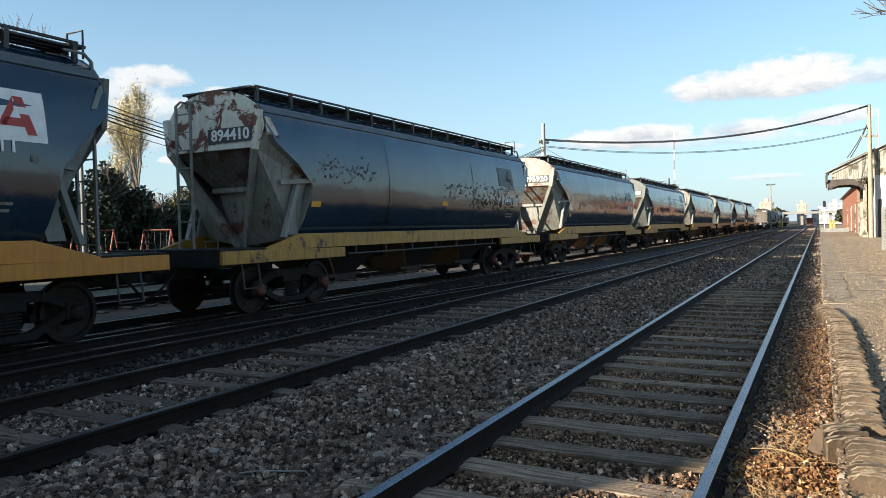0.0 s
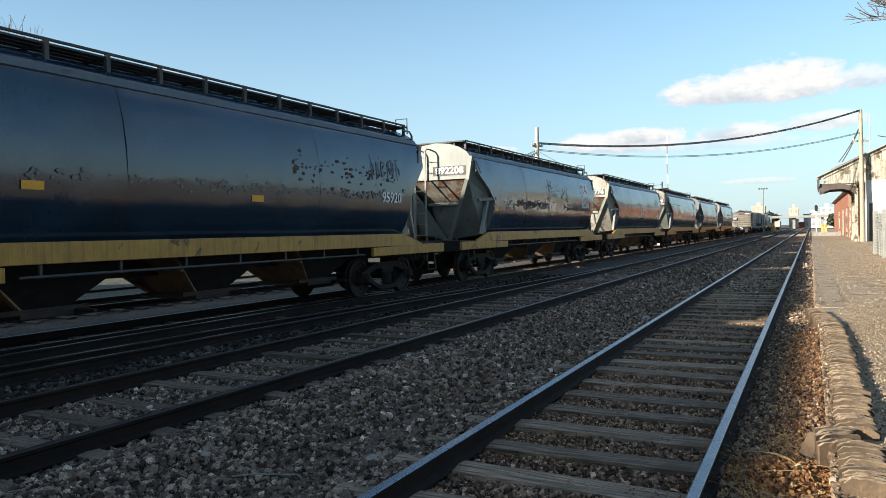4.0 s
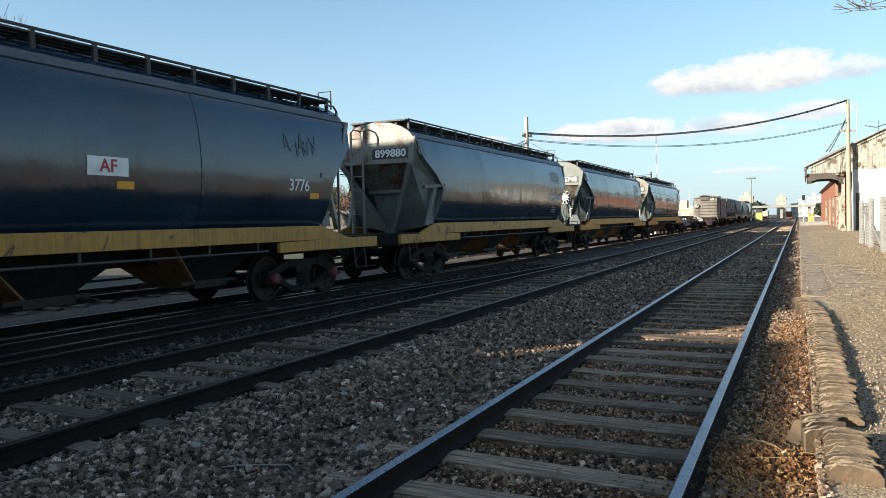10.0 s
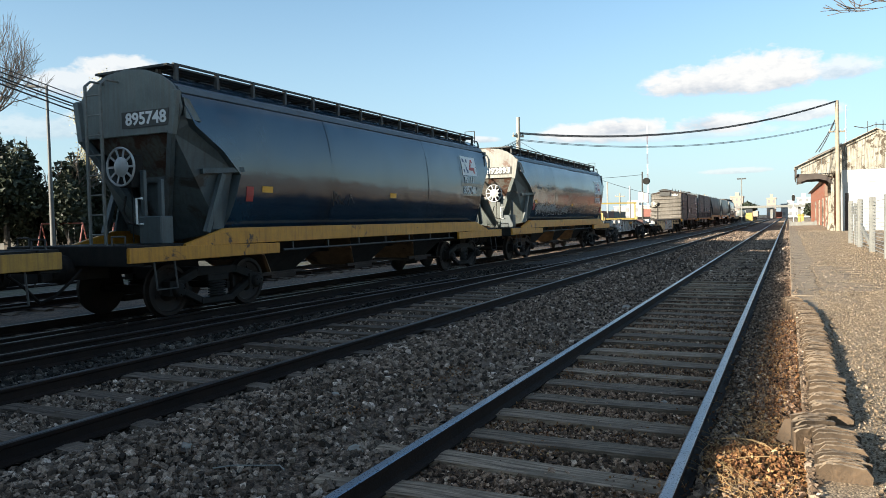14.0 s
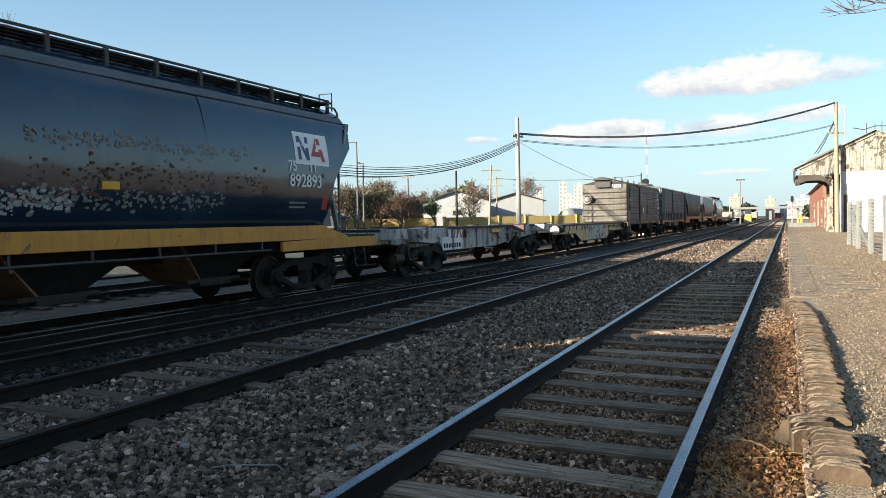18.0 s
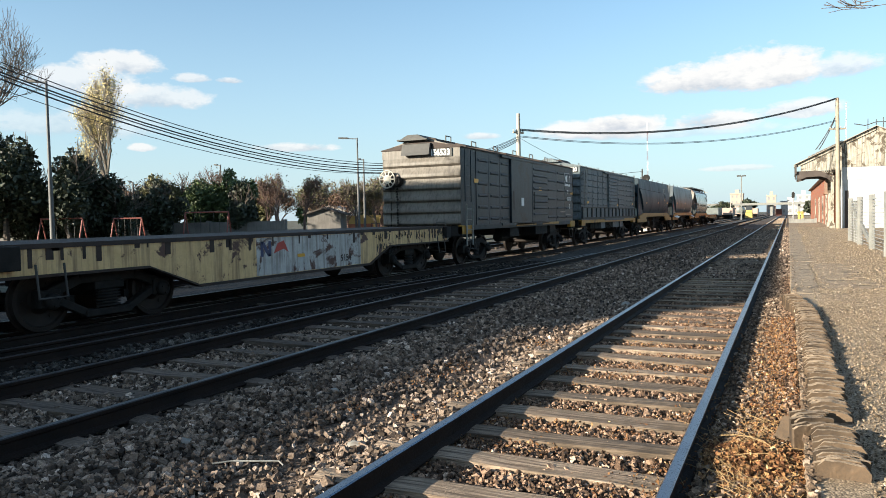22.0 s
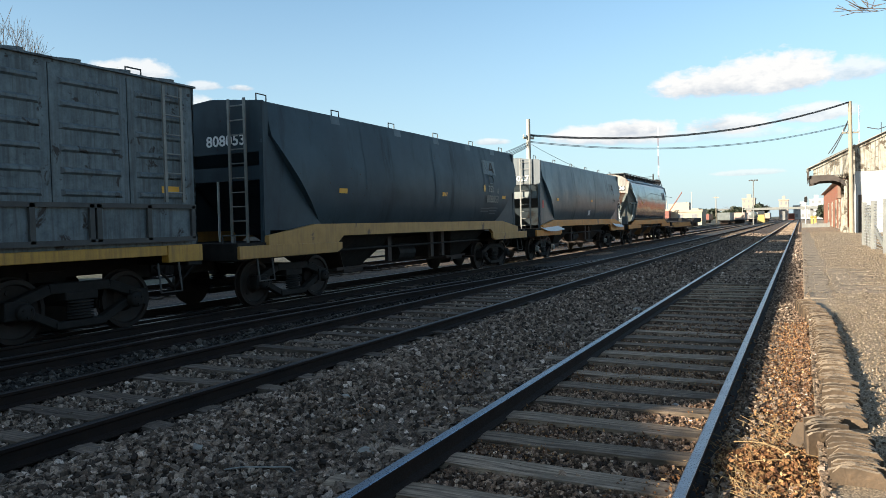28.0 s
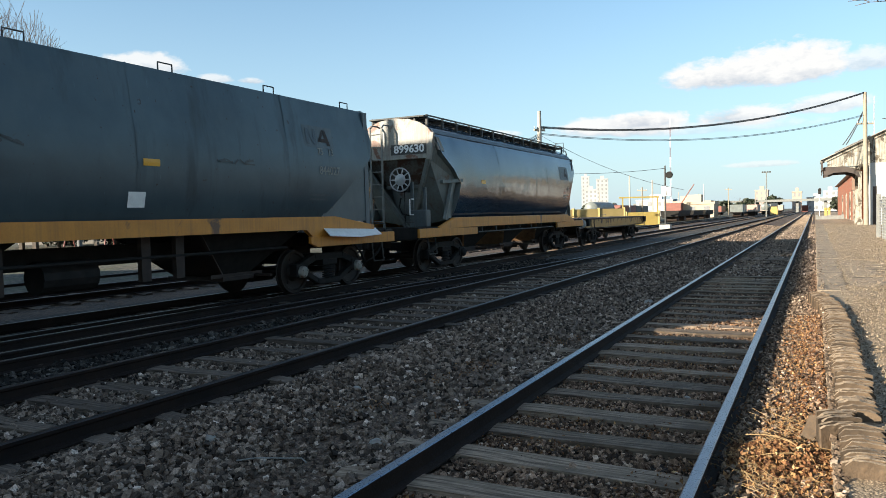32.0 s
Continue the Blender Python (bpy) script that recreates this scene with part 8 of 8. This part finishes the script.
box(bm, -3.2, 3.0, -1.3, 1.3, -0.15, 1.0)
part("chassis", bm, M["black_steel"], jib)
low_wall("yard_wall", "low yellow barrier wall in the railway yard", (-24.5, 88.6), (-17.2, 92.4), 1.5, "machine_yellow")


def stored_wagon(x, y, turn, colour, kind, L=11.0):
    root = thing("stored_wagon", "old goods wagon standing in the railway yard", "railway wagon", pose(x, y, 0, 0, 0, turn), "wagons stored in the yard")
    bm = BM()
    if kind == "tank":
        disc_stack(bm, (0, 0.6, 2.1), (0, 1, 0), ((0, 0.5), (0.25, 0.95), (L - 1.45, 0.95), (L - 1.2, 0.5)), 18)
    else:
        box(bm, -1.3, 1.3, 0.2, L - 0.2, 1.0, 1.6 if kind == "low" else 2.6)
    part("body", bm, M[colour], root, smooth=kind == "tank")
    bm = BM()
    box(bm, -1.2, 1.2, 0, L, 0.75, 1.0)
    part("underframe", bm, M["black_steel"], root)
    for yy in (1.6, 2.9, L - 2.9, L - 1.6):
        bm = BM()
        disc_stack(bm, (-0.8, yy, 0.45), (1, 0, 0), ((0, 0.45), (1.6, 0.45)), 14)
        part("wheelset", bm, M["brown_steel"], root)
    return root


for x, y, c, kd in ((-27.0, 96, "hopper_grey", "tank"), (-27.0, 108.0, "lamp_red", "box"), (-27.5, 120, "hopper_teal", "box"), (-31.5, 118, "lamp_red", "tank"), (-18.6, 108.0, "black_steel", "low"), (-18.4, 121.0, "black_steel", "low"), (-18.2, 134.0, "black_steel", "low"), (-20.5, 150, "hopper_grey", "low"),
                    (-15.0, 168.0, "hopper_grey", "box"), (-13.0, 182, "far_brown", "box"), (-16.0, 200, "lamp_red", "box"), (-12.0, 215.0, "hopper_grey", "tank"), (-9.5, 236, "far_brown", "box"), (-19.0, 226, "machine_yellow", "box"), (-24.0, 212, "lamp_red", "box")):
    stored_wagon(x, y, 0, c, kd)
machine = thing("track_machine", "yellow track machine standing on the line", "vehicle", pose(-9.6, 214, 0))
bm = BM()
box(bm, -0.9, 0.9, 0, 4, -0.1, 1.4)
box(bm, -0.8, 0.8, 0.6, 2.4, 1.4, 3.0)
part("body", bm, M["machine_yellow"], machine, bevel=0.05)
bm = BM()
box(bm, -0.8, 0.8, 0.55, 0.6, 2.1, 3.1)
part("windscreen", bm, M["window_dark"], machine)
loco = thing("red_wagon", "red wagon far down the line", "railway wagon", pose(-3.4, 330, 0))
bm = BM()
box(bm, -1.2, 1.2, 0, 9, -0.1, 2.6)
part("body", bm, M["lamp_red"], loco, bevel=0.08)
for x, y in ((1.9, 118.0), (1.6, 128.0)):
    hyd = thing("yellow_post", "short yellow lever post beside the line", "post", pose(x, y, 0))
    bm = BM()
    box(bm, -0.18, 0.18, -0.18, 0.18, 0, 1.2)
    part("post", bm, M["machine_yellow"], hyd, bevel=0.03)
    bm = BM()
    disc_stack(bm, (0, 0, 1.2), (0, 0, 1), ((0, 0.25), (0.08, 0.3), (0.3, 0.12)), 12)
    part("cap", bm, M["machine_yellow"], hyd)
low_wall("platform_step", "low cement kerb by the far platform end", (0.3, 104), (3.2, 104), 0.5, "fence_grey")
for ya, yb, xa in ((4, 200, -20.3), (60, 220, -24.0)):
    build_track("track_yard", "dull yard track beyond the train", [[(xa + 0.87, ya), (xa + 0.87, yb)], [(xa - 0.87, ya), (xa - 0.87, yb)]], M["rail_dull"], xa, ya, yb, 1.4, 0.0, 13)

# bare twigs hanging in from a tree beside the platform
twigs = thing("overhanging_branch", "bare twigs of an overhanging tree", "branch")
limbs, tips = [], []
rt = random.Random(8)
branches(rt, (1.6, 8.9, 3.68), (-1.0, -0.25, 0.02), 0.5, 0.009, 3, 0.75, limbs, tips, 0.1)
bm = BM()
for p, q, r0, r1 in limbs:
    rod(bm, p, q, max(r0 * 0.8, 0.004), 5, max(r1 * 0.8, 0.003))
part("branch", bm, M["bark"], twigs)
bm = BM()
rod(bm, (1.6, 8.9, 3.68), (4.2, 9.4, 4.1), 0.01, 6, 0.05)
rod(bm, (4.2, 9.4, 4.1), (4.6, 9.5, 0.0), 0.06, 8, 0.12)
part("trunk", bm, M["bark"], twigs)

# ---------------------------------------------------------------- loose ground cover
build_tile_edging()
BED = [(X1R - 0.07, X1R + 0.07), (X1L - 0.07, X1L + 0.07), (X2R - 0.07, X2R + 0.07), (X2L - 0.07, X2L + 0.07)]


def bed_height(x, y):
    z = ground_height(x, y) + 0.015
    return z


scatter_stones("ballast_stones", "loose dark grey ballast stones, some pale", M["stones"], (-5.0, -2.55, 2.0, 24), 68000, 0.0188, bed_height, 1, [(-3.55, -2.9)])
scatter_stones("ballast_stones", "loose dark grey ballast stones between the near rails", M["near_stones"], (-2.5, 0.08, 3.0, 26), 66000, 0.0125, lambda x, y: bed_height(x, y) - 0.008, 2, BED)
scatter_stones("ballast_stones", "loose dark grey ballast stones between the middle rails", M["stones"], (-7.2, -4.95, 2.5, 30), 34000, 0.018, lambda x, y: bed_height(x, y) - 0.012, 3, BED)
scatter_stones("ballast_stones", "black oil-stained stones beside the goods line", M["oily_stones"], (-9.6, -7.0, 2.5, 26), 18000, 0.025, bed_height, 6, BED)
scatter_stones("platform_pebbles", "pale pebbles scattered on the platform", M["pebbles"], (0.42, 3.0, 3.4, 16), 42000, 0.0075, lambda x, y: 0.022, 14, blocky=False)
scatter_stones("platform_pebbles", "pale pebbles scattered further over the platform", M["pebbles"], (0.45, 5.0, 3.0, 50), 20000, 0.011, lambda x, y: 0.02, 4, blocky=False)
scatter_stones("platform_pebbles", "dusty brown stones among leaves at the platform edge", M["dusty_stones"], (-0.52, 0.16, 3.0, 28), 26000, 0.0125, lambda x, y: -0.12 if x < 0.1 else 0.01, 5)
scatter_stones("ballast_stones", "grey ballast stones further down the line", M["stones"], (-7.0, 0.06, 20, 80), 34000, 0.03, bed_height, 7, BED, blocky=False)
scatter_stones("platform_pebbles", "sandy gravel further along the platform", M["pebbles"], (0.06, 4.0, 15, 75), 24000, 0.014, lambda x, y: 0.02, 8, blocky=False)
rng = np.random.default_rng(12)
n = 9000
yy = 3.2 + 9.0 * rng.random(n) ** 1.6
c0 = np.minimum(rng.normal(-0.2, 0.2, n), 0.12)
c = np.stack((c0, yy, -0.13 + 0.1 * np.clip((c0 + 0.4) / 0.5, 0, 1) * 0.5 + 0.03 * rng.random(n)), 1)
tagged(new("leaf_litter", quads("leaf_litter", M["dry_leaf"], c, 0.014, rng)), "dry brown leaf litter along the platform edge", "leaves", kind="stuff")
n = 5200                          # heaped leaves against the tiles
hx, hy = np.clip(rng.normal(-0.16, 0.19, n), -0.5, 0.17), rng.normal(5.15, 0.34, n)
c = np.stack((hx, hy, -0.12 + 0.1 * rng.random(n) * np.exp(-((hy - 5.15) / 0.4) ** 2) * np.clip(1.2 - np.abs(hx + 0.12) * 2, 0, 1)), 1)
tagged(new("leaf_heap", quads("leaf_heap", M["dry_leaf"], c, 0.019, rng)), "heap of rust-brown dry leaves against the tiles", "leaves", kind="stuff")
n = 11000
c = np.stack((rng.uniform(-4.2, -0.7, n), 3.0 + 9 * rng.random(n) ** 1.5, -0.172 + 0.025 * rng.random(n)), 1)
c = c[np.array([noise.noise(Vector((p[0] * 1.3, p[1] * 0.8, 4))) > -0.05 + 0.3 * (p[0] < -2.5) for p in c])]
tagged(new("leaf_litter", quads("leaf_litter", M["dry_leaf"], c, 0.0135, rng)), "scattered dry leaves between sleepers and stones", "leaves", kind="stuff")
straw = BM()
rs = random.Random(3)
for k in range(420):
    x, y = rs.gauss(-0.2, 0.17), rs.gauss(5.1, 0.55)
    a = rs.uniform(0, math.pi)
    l = rs.uniform(0.04, 0.22)
    rod(straw, (x, y, -0.1), (x + l * math.cos(a), y + l * math.sin(a), -0.08 + rs.uniform(0, 0.03)), 0.0016, 3)
for x, y, dx, dy in ((-0.44, 5.55, 0.42, -0.28), (-0.1, 5.2, 0.27, 0.12), (-0.38, 5.05, 0.5, 0.06), (-0.3, 5.6, 0.3, -0.5)):
    chain(straw, [(x + dx * u, y + dy * u, -0.07 + 0.05 * math.sin(math.pi * u)) for u in (0, 0.25, 0.5, 0.75, 1)], 0.0032, 5)
solid("straw", straw, M["straw"], "dry straw and stalks on the ground at the platform edge", "straw", kind="stuff")
stick = BM()
chain(stick, [(-3.62, 3.78, -0.13), (-3.5, 3.86, -0.12), (-3.35, 3.9, -0.115), (-3.2, 3.98, -0.12), (-3.12, 3.93, -0.125)], 0.006, 6)
solid("stick", stick, M["fence_grey"], "bleached stick lying on the ballast", "stick")
for x, y, s in ((-2.79, 13.9, 0.09), (-4.14, 4.04, 0.05), (-3.0, 4.66, 0.07), (-1.05, 6.9, 0.035), (-4.05, 5.9, 0.05)):
    bm = BM()
    bmesh.ops.create_icosphere(bm, subdivisions=2, radius=s)
    for v in bm.verts:
        v.co *= 1 + 0.35 * noise.noise(v.co * 14 + Vector((x, y, 0)))
        v.co.z *= 0.65
    solid("pale_stone", bm, M["hopper_white"], "pale stone lying among the dark ballast", "stone", pose(x, y, ground_height(x, y) + s * 0.45))


# ---------------------------------------------------------------- movement
def run(t):
    """Metres that the train has gone by t seconds; it gathers speed a little."""
    return 6.085 * t + 0.0111 * t * t


def motions():
    for wagon, y0 in TRAIN:
        walk(wagon, [(t, pose(TRAIN_X, y0 - run(t), 0)) for t in range(0, 33, 2)])
    turns = [(0.1 * k, run(0.1 * k) / WHEEL_R) for k in range(0, 321)]
    for w in WHEELS:
        x, y, z = w.location
        walk(w, [(t, Matrix.Translation((x, y, z)) @ Matrix.Rotation(a, 4, "X")) for t, a in turns])


motions()
